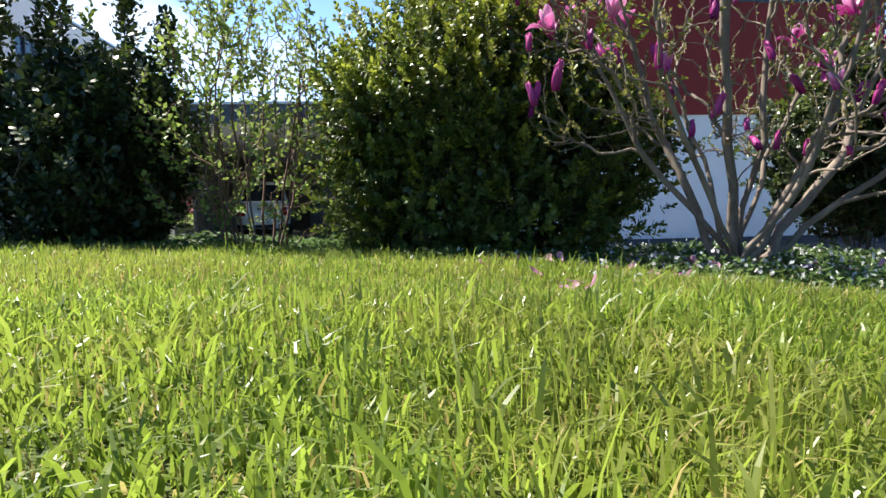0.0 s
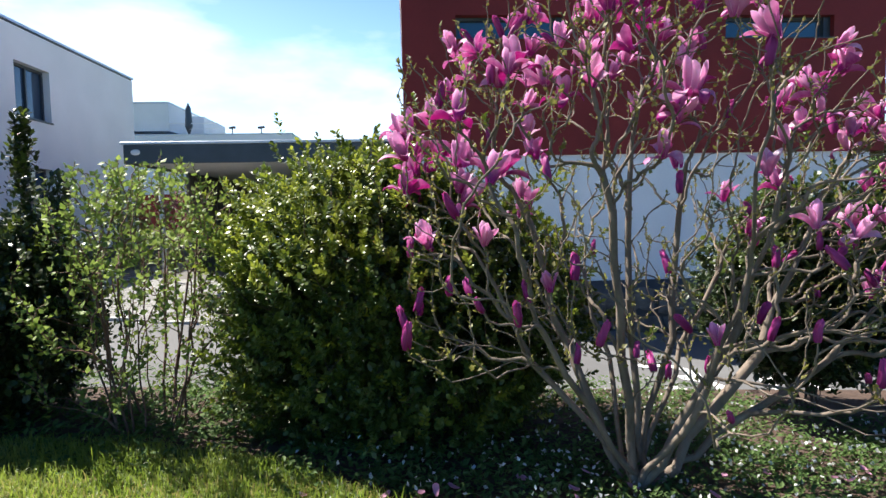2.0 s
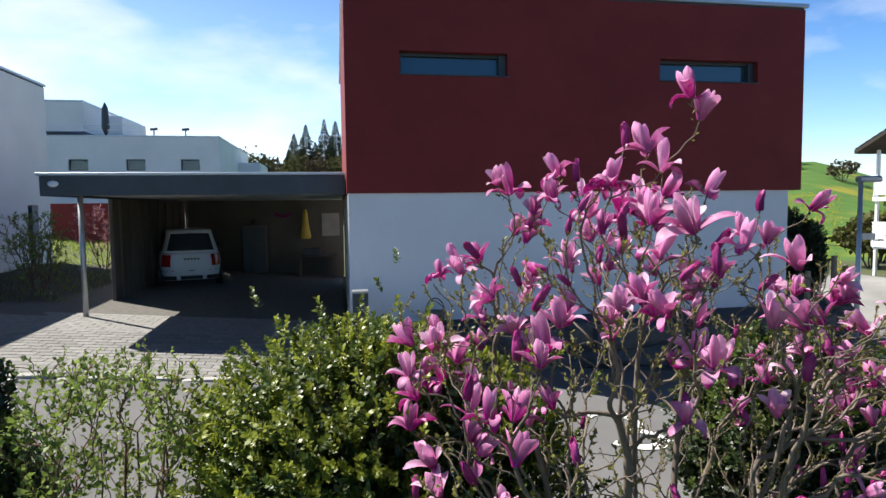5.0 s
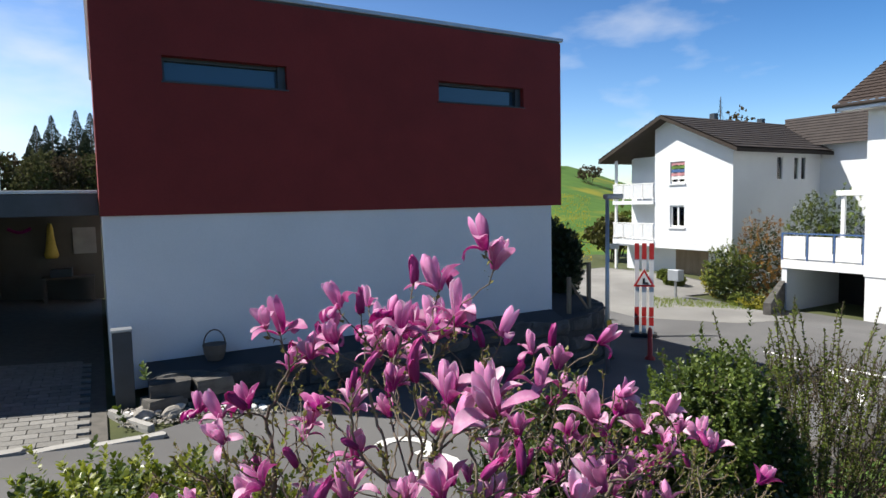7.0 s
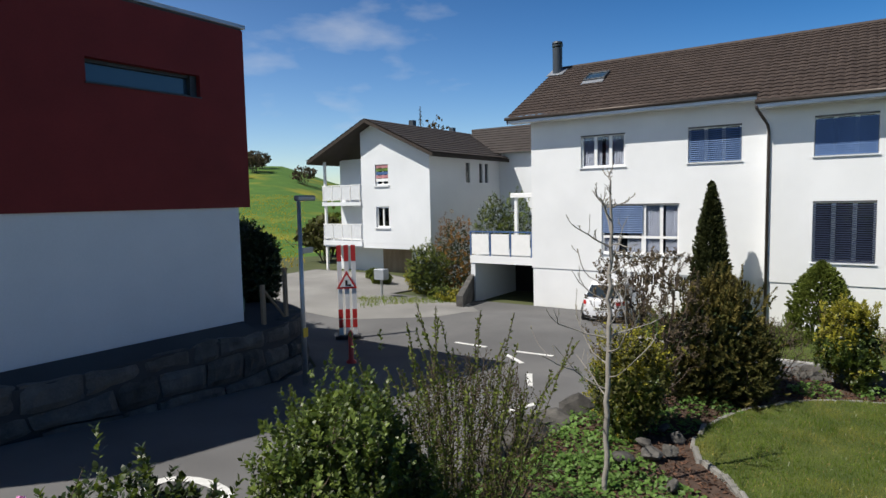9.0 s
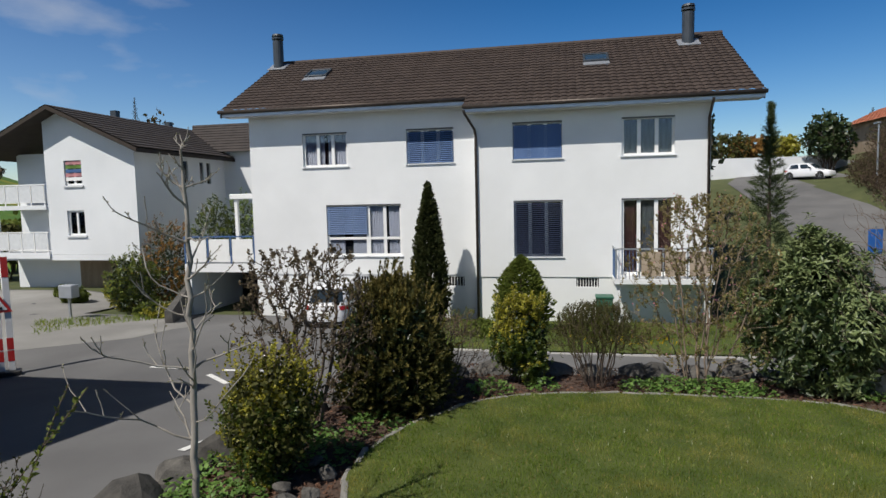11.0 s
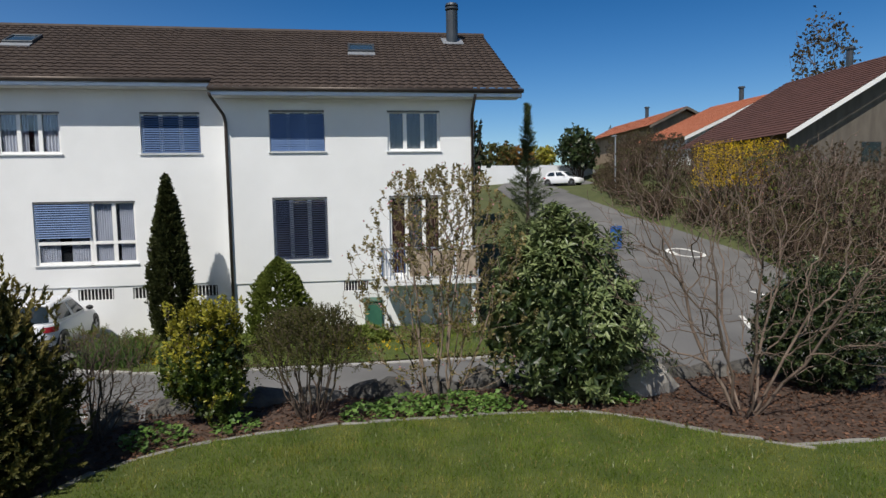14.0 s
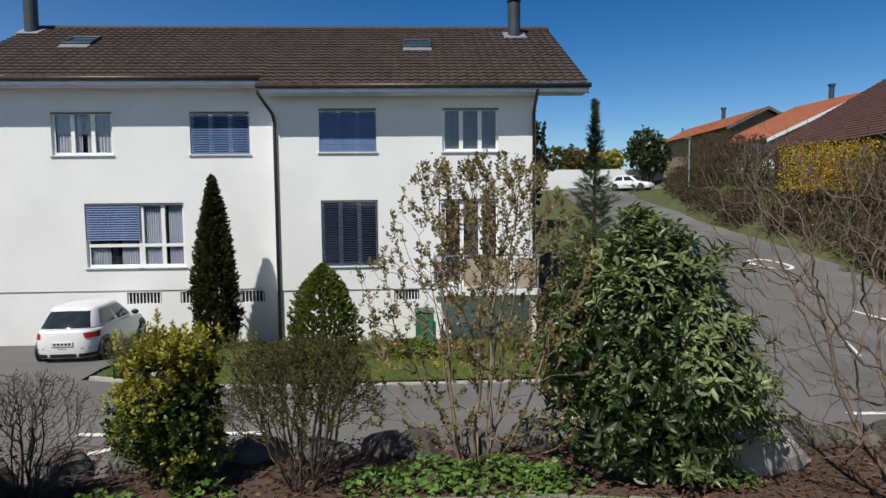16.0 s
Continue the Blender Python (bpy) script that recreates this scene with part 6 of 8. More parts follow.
def magnolia():
    rng = np.random.default_rng(5)
    base = np.array([1.26, 2.28, 0.03])
    ob = thing("magnolia", "purple-pink flowering magnolia shrub with pale grey branches", "magnolia shrub", base)
    w = Wood(5)
    for i, (dx, dy, z) in enumerate(((-0.50, 0.05, 0.80), (-0.30, 0.25, 1.0), (-0.10, -0.12, 1.2), (0.08, 0.10, 1.35), (0.30, 0.18, 1.05), (0.50, -0.12, 0.95), (0.75, 0.12, 0.80), (0.90, -0.10, 0.62), (0.25, -0.38, 0.75), (-0.38, -0.30, 0.65), (0.55, 0.35, 0.8), (-0.05, 0.40, 0.9))):
        w.stem((0.05 * math.cos(i * 2.1), 0.05 * math.sin(i * 2.1), -0.05), (dx - 0.06, dy, z), 0.22, 8)
    # flowering tips: a peaked crown that falls away to both ends, with some low buds
    n, low_n, twig_n = 215, 30, 1450
    x = np.concatenate([rng.uniform(-0.74, 1.35, n - 60), rng.uniform(-0.74, 0.25, 60)])
    y = rng.normal(0.02, 0.32, n).clip(-0.58, 0.70)
    peak = 1.86 - np.where(x < 0, 0.44, 0.58) * np.abs(x) - 1.2 * np.maximum(0, -x - 0.5) - 0.5 * np.abs(y) ** 1.4
    z = peak - 0.80 * rng.random(n) ** 1.7 + rng.normal(0, 0.04, n)
    # the leaders that stand clear of the crown
    lead = np.array(((-0.02, -0.37, 1.98), (0.03, -0.33, 1.93), (-0.08, -0.11, 1.88), (-0.02, -0.14, 1.86), (-0.43, 0.08, 1.77), (-0.38, 0.12, 1.74), (0.43, -0.27, 1.68), (-0.16, 0.07, 1.78)))
    x[:8], y[:8], z[:8] = lead.T
    tips = np.stack([x, y, z.clip(0.55, 2.06)], 1)
    lows = np.stack([rng.uniform(-0.55, 0.9, low_n), rng.uniform(-0.55, -0.1, low_n), rng.uniform(0.30, 0.75, low_n)], 1)
    more = np.stack([rng.uniform(-0.75, 1.45, twig_n), rng.normal(0, 0.40, twig_n).clip(-0.72, 0.82), rng.uniform(0.42, 1.85, twig_n)], 1)
    more[:, 2] = np.minimum(more[:, 2], 1.95 - 0.62 * np.abs(more[:, 0]) - 0.4 * np.abs(more[:, 1]) - rng.uniform(0, 0.3, twig_n))
    allt = np.concatenate([tips, lows, more]) - np.array([0.06, 0.0, 0.0])
    kind = np.r_[np.full(n, 2), np.full(low_n, 1), np.zeros(twig_n, int)]
    order = np.argsort(allt[:, 2] + 0.5 * np.hypot(allt[:, 0], allt[:, 1]))
    w.reach(allt[order], lean=0.25, up=0.30, steps=5, wobble=0.022)
    w.mesh("branchwork", ob, M["bark_pale"], 0.0019, 0.455, 6, 0.046, "pale grey forking branches")
    pos, way = w.ends()
    kind = kind[order]
    kinds = [flower_mesh("flower", 40 + i, o, l) for i, (o, l) in enumerate(((0.0, 0.080), (0.02, 0.092), (0.04, 0.098), (0.3, 0.105), (0.55, 0.11), (0.8, 0.112), (1.0, 0.112), (1.2, 0.11), (0.45, 0.112), (0.7, 0.115), (0.9, 0.112), (1.1, 0.115)))]
    for p, d, f in zip(pos, way, kind):
        if not f:
            continue
        k = int(rng.choice(12, p=(0.4, 0.3, 0.24, 0.06, 0, 0, 0, 0, 0, 0, 0, 0) if f == 1 or p[2] < 0.8 else (0.07, 0.10, 0.11, 0.08, 0.09, 0.09, 0.08, 0.07, 0.08, 0.08, 0.08, 0.07)))
        up = unit(d * 0.6 + np.array([0, 0, 0.7]) + rng.normal(0, 0.36, 3))
        q = Vector(up).to_track_quat("Z", "Y").to_matrix().to_4x4()
        s = rng.uniform(0.58, 0.90)
        shared("flower", kinds[k], ob, Matrix.Translation(p) @ q @ pose(0, 0, 0, 0, 0, rng.uniform(0, 360)) @ Matrix.Diagonal((s, s, s, 1)))
    bare = kind == 0
    at, ax, up = whorls(pos[bare], way[bare], rng, 5, 0.05, 34)
    at2, ax2, up2 = whorls(pos[~bare], way[~bare], rng, 4, 0.07, 42)
    at, ax, up = np.concatenate([at, at2]), np.concatenate([ax, ax2]), np.concatenate([up, up2])
    scatter("young_leaves", at, ax, 0.017 * rng.uniform(0.6, 1.4, len(at)), BROAD, M["leaf_young"], ob, rng, up, kind="stuff")
    return ob


magnolia()


# ---- lawn, beds and edging ----
EDGE = [(0.42, 2.12), (0.68, 1.93), (0.84, 1.75), (1.10, 1.44), (1.7, 1.12), (2.9, 1.10), (4.4, 1.22), (5.6, 1.32), (6.46, 1.66), (7.05, 2.08), (7.6, 2.2), (8.3, 2.08), (8.75, 1.9), (9.55, 1.32), (9.92, 0.43), (10.0, -0.9), (9.88, -2.3), (9.3, -2.98), (8.79, -3.5)]
EDGE2 = [(8.79, -3.5), (8.75, -4.2), (8.85, -5.4), (8.5, -8.5)]
edge_line = [tuple(p) for p in smooth_line(EDGE, 5)]
edge_line2 = [tuple(p) for p in smooth_line(EDGE2, 4)]
LAWN = [(-14, 2.6), (-3, 2.72), (-1.0, 2.68), (-0.2, 2.55), (0.2, 2.3)] + edge_line + edge_line2[1:] + [(8.5, -28), (-14, -28)]
part("planting_bed", drape(GARDEN, 1.0, -0.02, garden_z), M["soil"], None, "dark bark-mulched planting bed", kind="structure")["category"] = "planting bed"
part("lawn", drape(LAWN, 1.0, 0.015, garden_z), M["turf"], None, "sunny green lawn", kind="structure")["category"] = "lawn"


def blades(name, x0, x1, y0, y1, per_m2, tall, wide, seed, mat, lean=0.55, segs=True, label=""):
    rng = np.random.default_rng(seed)
    n = int((x1 - x0) * (y1 - y0) * per_m2)
    x, y = rng.uniform(x0, x1, n), rng.uniform(y0, y1, n)
    poly = np.array(LAWN)
    ok = np.zeros(n, bool)
    for (ax, ay), (bx, by) in zip(poly, np.roll(poly, -1, 0)):
        if ay != by:
            ok ^= ((ay > y) != (by > y)) & (x < (bx - ax) * (y - ay) / (by - ay) + ax)
    x, y = x[ok], y[ok]
    n = len(x)
    clump = 0.75 + 0.5 * np.array([noise.noise((a * 2.2, b * 2.2, 3.0)) for a, b in zip(x, y)])
    z = 0.03 - 0.037 * np.clip(x, -3, 12) + 0.012
    h = tall * rng.uniform(0.45, 1.25, n) * clump.clip(0.5, 1.3) * np.where(rng.random(n) < 0.05, 1.5, 1.0)
    w = wide * rng.uniform(0.6, 1.3, n)
    a, b = rng.uniform(0, 6.283, n), rng.uniform(0, 6.283, n)
    l = np.abs(rng.normal(0, lean, n)).clip(0, 1.3)
    base = np.stack([x, y, z], 1)
    side = np.stack([np.cos(a), np.sin(a), 0 * a], 1) * w[:, None] * 0.5
    out = np.stack([np.cos(b), np.sin(b), 0 * b], 1)
    mid = base + out * (np.sin(l) * 0.28 * h)[:, None] + np.array([0, 0, 1.0]) * (0.55 * h)[:, None]
    bow = base + out * (np.sin(l) * 0.62 * h)[:, None] + np.array([0, 0, 1.0]) * ((0.5 + 0.34 * np.cos(l)) * h)[:, None]
    tip = base + out * (np.sin(l) * h)[:, None] + np.array([0, 0, 1.0]) * ((0.28 + 0.72 * np.cos(l)) * h).clip(0.25 * h)[:, None]
    if segs:
        v = np.stack([base - side, base + side, mid + side * 0.9, mid - side * 0.9, bow + side * 0.6, bow - side * 0.6, tip], 1)
        f = np.array([(0, 1, 2), (0, 2, 3), (3, 2, 4), (3, 4, 5), (5, 4, 6)])
    else:
        v = np.stack([base - side, base + side, tip], 1)
        f = np.array([(0, 1, 2)])
    faces = (np.arange(n) * v.shape[1])[:, None, None] + f[None]
    ob = arrays(name, v.reshape(-1, 3), faces.reshape(-1, 3), mat, None, label, False, "stuff")
    ob["category"] = "grass"
    return ob


blades("grass", -2.6, 2.6, 0.15, 2.72, 11000, 0.056, 0.0032, 1, M["grass"], 1.0, label="dense blades of fresh green lawn grass")
blades("grass", -1.3, 1.3, 0.15, 1.15, 5200, 0.078, 0.0050, 6, M["grass"], 1.15, label="longer broad blades of the near lawn")
blades("dry_grass", -2.6, 2.6, 0.15, 2.3, 2600, 0.050, 0.0032, 2, M["grass_dry"], 1.1, label="dry straw-coloured blades among the lawn")
blades("grass", 2.6, 10.2, -4.6, 2.3, 4200, 0.050, 0.0060, 3, M["grass"], segs=False, label="short green lawn grass")
blades("dry_grass", 2.6, 10.2, -4.6, 2.3, 420, 0.045, 0.0070, 4, M["grass_dry"], 0.8, False, "dry blades in the short lawn")
blades("grass", -5, 2.6, -4.6, 0.15, 2200, 0.050, 0.0065, 7, M["grass"], segs=False, label="lawn grass of the garden")
blades("grass", -13.8, 8.4, -14, -4.6, 700, 0.06, 0.010, 8, M["grass"], segs=False, label="lawn grass further down the garden")
blades("grass", -5, -2.6, 0.15, 2.7, 1800, 0.055, 0.0075, 5, M["grass"], segs=False, label="lawn grass along the bushes")


def rock_mesh(name, seed, mat, rough=0.18, detail=2, flat=1.0):
    """A broken stone of about one metre across: a cube roughened and cut by planes."""
    rng = np.random.default_rng(seed)
    bm = bmesh.new()
    bmesh.ops.create_icosphere(bm, subdivisions=detail, radius=0.62)
    cuts = [(unit(rng.normal(0, 1, 3)), rng.uniform(0.36, 0.52)) for _ in range(9)]
    for v in bm.verts:
        p = np.array(v.co)
        for n, d in cuts:
            k = p @ n
            if k > d:
                p = p - n * (k - d)
        p = p * (1 + rng.normal(0, rough * 0.12))
        v.co = Vector((p[0], p[1], p[2] * flat))
    me = bpy.data.meshes.new(name)
    bm.to_mesh(me)
    bm.free()
    me.materials.append(mat)
    return me


def block_mesh(name, seed, mat, sx=1.0, sy=1.0, sz=1.0):
    """A hewn block with worn, uneven edges, within a unit box."""
    rng = np.random.default_rng(seed)
    bm = bmesh.new()
    bmesh.ops.create_cube(bm, size=1.0)
    bmesh.ops.subdivide_edges(bm, edges=bm.edges[:], cuts=1, use_grid_fill=True)
    for v in bm.verts:
        r = np.array(v.co)
        corner = (np.abs(r) > 0.4).sum()
        r = r * (1 - (0.0, 0.0, 0.035, 0.075)[corner]) + rng.normal(0, 0.018, 3)
        v.co = Vector(r)
    me = bpy.data.meshes.new(name)
    bm.to_mesh(me)
    bm.free()
    me.materials.append(mat)
    return me


def row_of(parent, name, line, meshes, gap, height, size, seed, jitter=0.01, turn=4):
    """Pieces laid end to end along a line."""
    rng = np.random.default_rng(seed)
    pts = [Vector((*p, 0)) for p in line]
    d = 0.0
    total = sum((b - a).length for a, b in zip(pts, pts[1:]))
    made = 0
    while d < total:
        l = size[0] * rng.uniform(0.8, 1.25)
        s, k = d + l / 2, 0
        while k < len(pts) - 2 and s > (pts[k + 1] - pts[k]).length:
            s -= (pts[k + 1] - pts[k]).length
            k += 1
        way = (pts[k + 1] - pts[k]).normalized()
        p = pts[k] + way * s
        q = pose(p.x + rng.normal(0, jitter), p.y + rng.normal(0, jitter), height(p.x, p.y) + rng.normal(0, jitter * 0.5), rng.normal(0, turn * 0.5), rng.normal(0, turn * 0.5), math.degrees(math.atan2(way.y, way.x)) + rng.normal(0, turn))
        shared(name, meshes[int(rng.integers(len(meshes)))], parent, q @ Matrix.Diagonal((l - gap, size[1] * rng.uniform(0.85, 1.15), size[2] * rng.uniform(0.9, 1.1), 1)))
        d += l
        made += 1
    return made


edging = thing("lawn_edging", "curved row of grey edging stones along the lawn", "edging", kind="structure")
edge_stones = [block_mesh("edging_stone", 60 + i, M["edge_stone"]) for i in range(5)]
row_of(edging, "edging_stone", edge_line, edge_stones, 0.008, lambda x, y: garden_z(x, y) - 0.022, (0.30, 0.050, 0.09), 8, 0.006)
row_of(edging, "edging_stone", edge_line2, edge_stones, 0.008, lambda x, y: garden_z(x, y) - 0.022, (0.30, 0.050, 0.09), 9, 0.006)

# rough stones holding the garden above the road
bank = thing("garden_bank", "rough stone bank holding the garden above the road", "stone bank", kind="structure")
bank_stones = [rock_mesh("bank_stone", 80 + i, M["stone"]) for i in range(6)]
outer = [(5.0, 3.55), (6.4, 3.6), (8.2, 3.45), (9.55, 3.0), (10.5, 2.22), (10.95, 1.05), (11.07, -1.0), (11.05, -3.2), (10.95, -5.2), (10.3, -8)]
outer = [tuple(p) for p in smooth_line(outer, 4)]
for lvl, lift in enumerate((0.02, -0.22, -0.5, -0.8, -1.1, -1.4, -1.7)):
    line = [(x + 0.09 * lvl * (0.3 if y > 2.5 else 1), y + 0.09 * lvl * (1 if y > 2.5 else 0.2)) for x, y in outer]
    row_of(bank, "bank_stone", line, bank_stones, 0.0, lambda x, y, k=lift: garden_z(x, y) + k - 0.08, (0.42, 0.42, 0.36), 20 + lvl, 0.04, 14)
tagged(shared("boulder", rock_mesh("boulder", 99, M["stone_pale"], 0.2, 3), None, pose(10.55, -3.12, -0.22, 4, 6, 75) @ Matrix.Diagonal((0.80, 0.5, 0.52, 1))), "large pale grey boulder at the end of the bed", "boulder")
for i, (x, y, s) in enumerate(((6.75, 2.42, 0.22), (7.0, 2.55, 0.18), (6.5, 2.6, 0.2), (7.5, 2.5, 0.14), (6.2, 2.1, 0.14), (6.9, 2.3, 0.16), (7.3, 2.32, 0.15))):
    tagged(shared("garden_stone", bank_stones[i % 6], None, pose(x, y, garden_z(x, y) + 0.05, 10 * i, 5, 50 * i) @ Matrix.Diagonal((s * 0.95, s * 0.75, s * 0.5, 1))), "grey field stone lying in the planted bed", "stone", "stones in the bed")


def cover(name, label, category, spots, n, leaf, shape, mat, seed, tall=0.06, flower=None, fl_n=0):
    """Low leafy cover over some round spots (x, y, radius)."""
    rng = np.random.default_rng(seed)
    ob = thing(name, label, category, kind="stuff")
    at = []
    for x, y, r in spots:
        k = int(n * r * r)
        a, d = rng.uniform(0, 6.283, k), r * np.sqrt(rng.random(k))
        px, py = x + d * np.cos(a), y + d * np.sin(a)
        pz = 0.03 - 0.037 * px + tall * rng.random(k) * (1.1 - d / r)
        at.append(np.stack([px, py, pz], 1))
    at = np.concatenate(at)
    b = rng.uniform(0, 6.283, len(at))
    ax = np.stack([np.cos(b), np.sin(b), rng.uniform(0.0, 0.9, len(at))], 1)
    scatter("leaves", at, ax, leaf * rng.uniform(0.6, 1.3, len(at)), shape, mat, ob, rng, np.array([[0, 0, 1.0]]) + rng.normal(0, 0.35, (len(at), 3)), kind="stuff")
    if flower:
        k = rng.choice(len(at), fl_n)
        scatter("small_flowers", at[k] + np.array([0, 0, 0.02]), rng.normal(0, 1, (fl_n, 3)) + np.array([0, 0, 0.5]), 0.020, BROAD, flower, ob, rng, kind="stuff")
    return ob


cover("ground_cover", "low evergreen ground cover with tiny white flowers", "ground cover", [(1.0, 2.0, 0.55), (1.35, 1.75, 0.5), (1.7, 1.6, 0.5), (0.75, 2.3, 0.45), (1.5, 2.3, 0.6), (2.1, 1.5, 0.4), (2.2, 2.1, 0.6), (0.3, 2.4, 0.3), (1.3, 2.8, 0.6), (2.0, 2.8, 0.6), (2.8, 2.4, 0.6), (3.1, 1.7, 0.5), (1.7, 3.2, 0.5), (0.7, 3.3, 0.5)], 6200, 0.026, LEAF, M["leaf_vinca"], 51, 0.07, M["flower_white"], 1500)
cover("ground_cover", "fresh green perennials coming up in the bed", "perennials", [(10.35, -0.75, 0.35), (10.3, -1.25, 0.42), (10.25, -1.6, 0.25), (10.15, 0.75, 0.2), (9.95, 1.35, 0.28), (10.25, -0.35, 0.25), (10.2, -2.8, 0.2)], 2600, 0.055, BROAD, M["leaf_cover"], 52, 0.16)
cover("ground_cover", "mixed low green plants around the young tree", "perennials", [(5.9, 2.2, 0.45), (6.3, 2.6, 0.4), (5.3, 2.5, 0.5), (7.8, 2.6, 0.4), (8.6, 2.3, 0.35), (6.6, 3.0, 0.5), (4.6, 2.3, 0.5), (5.6, 3.0, 0.6), (7.2, 3.1, 0.5), (8.0, 3.0, 0.5), (6.1, 2.9, 0.4)], 2200, 0.05, BROAD, M["leaf_cover"], 53, 0.12)
cover("ground_cover", "shaded undergrowth at the foot of the bushes", "undergrowth", [(-0.6, 2.55, 0.4), (0.2, 2.35, 0.35), (-1.3, 2.55, 0.45), (-2.2, 2.5, 0.5), (0.6, 2.6, 0.4), (-0.6, 3.1, 0.45), (-1.8, 3.2, 0.5), (-0.1, 3.1, 0.4), (-2.9, 2.8, 0.6), (-0.9, 2.8, 0.4), (-0.3, 2.8, 0.4), (-1.0, 3.4, 0.5), (-0.3, 3.4, 0.4), (0.3, 3.5, 0.5), (-2.3, 3.4, 0.5), (-3.6, 2.9, 0.7), (-3.2, 3.5, 0.6)], 3600, 0.035, LEAF, M["leaf_vinca"], 54, 0.07)

# chips of bark lying over the mulched bed
chip_rng = np.random.default_rng(66)
chip_xy = np.stack([chip_rng.uniform(4.0, 11.3, 52000), chip_rng.uniform(-5.6, 3.4, 52000)], 1)
chip_lawn = np.array(LAWN)
chip_in = np.zeros(len(chip_xy), bool)
for (ax, ay), (bx_, by_) in zip(chip_lawn, np.roll(chip_lawn, -1, 0)):
    if ay != by_:
        chip_in ^= ((ay > chip_xy[:, 1]) != (by_ > chip_xy[:, 1])) & (chip_xy[:, 0] < (bx_ - ax) * (chip_xy[:, 1] - ay) / (by_ - ay) + ax)
chip_xy = chip_xy[~chip_in]
chip_at = np.column_stack([chip_xy, 0.03 - 0.037 * np.clip(chip_xy[:, 0], -3, 12) - 0.02 + chip_rng.uniform(0.0, 0.018, len(chip_xy))])
chip_way = np.column_stack([chip_rng.normal(0, 1, (len(chip_xy), 2)), chip_rng.normal(0, 0.25, len(chip_xy))])
scatter("bark_chips", chip_at, chip_way, 0.035 * chip_rng.uniform(0.5, 1.6, len(chip_xy)), LEAF, M["chip"], None, chip_rng, np.array([[0, 0, 1.0]]) + chip_rng.normal(0, 0.4, (len(chip_xy), 3)), "reddish brown bark chips on the bed", "stuff")["category"] = "bark mulch"

fallen = np.random.default_rng(61)
petal_shapes = []
for i in range(4):
    v, f = [], []
    for g in petal(0.046, 0.026, 0.5 + 0.3 * i, 0.6)[:1]:
        for row in g:
            v += row
        f = [(r * 5 + j, r * 5 + j + 1, r * 5 + j + 6, r * 5 + j + 5) for r in range(7) for j in range(4)]
    me = bpy.data.meshes.new("petal")
    me.from_pydata(v, [], f)
    me.shade_smooth()
    me.materials.append(M["petal_pale"])
    petal_shapes.append(me)
fallen_at = [(0.68, 1.33), (0.66, 1.55), (0.55, 1.53), (0.72, 2.0), (0.36, 2.13), (0.9, 1.68), (0.10, 2.18), (0.27, 1.97), (0.62, 1.62), (0.6, 1.92)] + [(fallen.uniform(0.35, 2.1), fallen.uniform(1.35, 2.3)) for _ in range(46)]
for i, (x, y) in enumerate(fallen_at):
    tagged(shared("fallen_petal", petal_shapes[i % 4], None, pose(x, y, garden_z(x, y) + (0.03 if i < 10 else fallen.uniform(0.02, 0.045)), fallen.uniform(-25, 25), fallen.uniform(-25, 25), fallen.uniform(0, 360))), "pale pink magnolia petal fallen on the ground", "petal", "fallen petals")

# ---- stone wall, driveway and street edge by the red house ----
WALL = [(0.95, 11.45), (4, 11.40), (8, 11.42), (10.2, 11.58), (11.5, 12.1), (12.3, 13.1), (12.9, 15.0), (13.4, 17)]
wall_line = [tuple(p) for p in smooth_line(WALL, 4)]
stone_wall = thing("stone_wall", "retaining wall of large rough grey stone blocks", "stone wall", kind="structure")
blocks = [block_mesh("stone_block", 120 + i, M["stone"]) for i in range(8)]
wall_len = np.concatenate([[0], np.cumsum([math.dist(a, b) for a, b in zip(wall_line, wall_line[1:])])])


def wall_at(s):
    """The place on the wall's line s metres along it, and the way out of its face."""
    x, y = (float(np.interp(s, wall_len, [p[k] for p in wall_line])) for k in (0, 1))
    x2, y2 = (float(np.interp(s + 0.05, wall_len, [p[k] for p in wall_line])) for k in (0, 1))
    d = math.hypot(x2 - x, y2 - y) or 1.0
    return Vector((x, y, 0)), Vector(((y2 - y) / d, -(x2 - x) / d, 0))


def bed_joint(k, s):
    """The uneven height of bed joint k, 0 being the wall's top."""
    if k == 0:
        return -0.60 + 0.035 * math.sin(s * 1.9) + 0.02 * math.sin(s * 5.1)
    return -0.60 - 0.43 * k + 0.07 * math.sin(s * 0.8 + 2.2 * k) + 0.035 * math.sin(s * 2.7 + 4 * k)


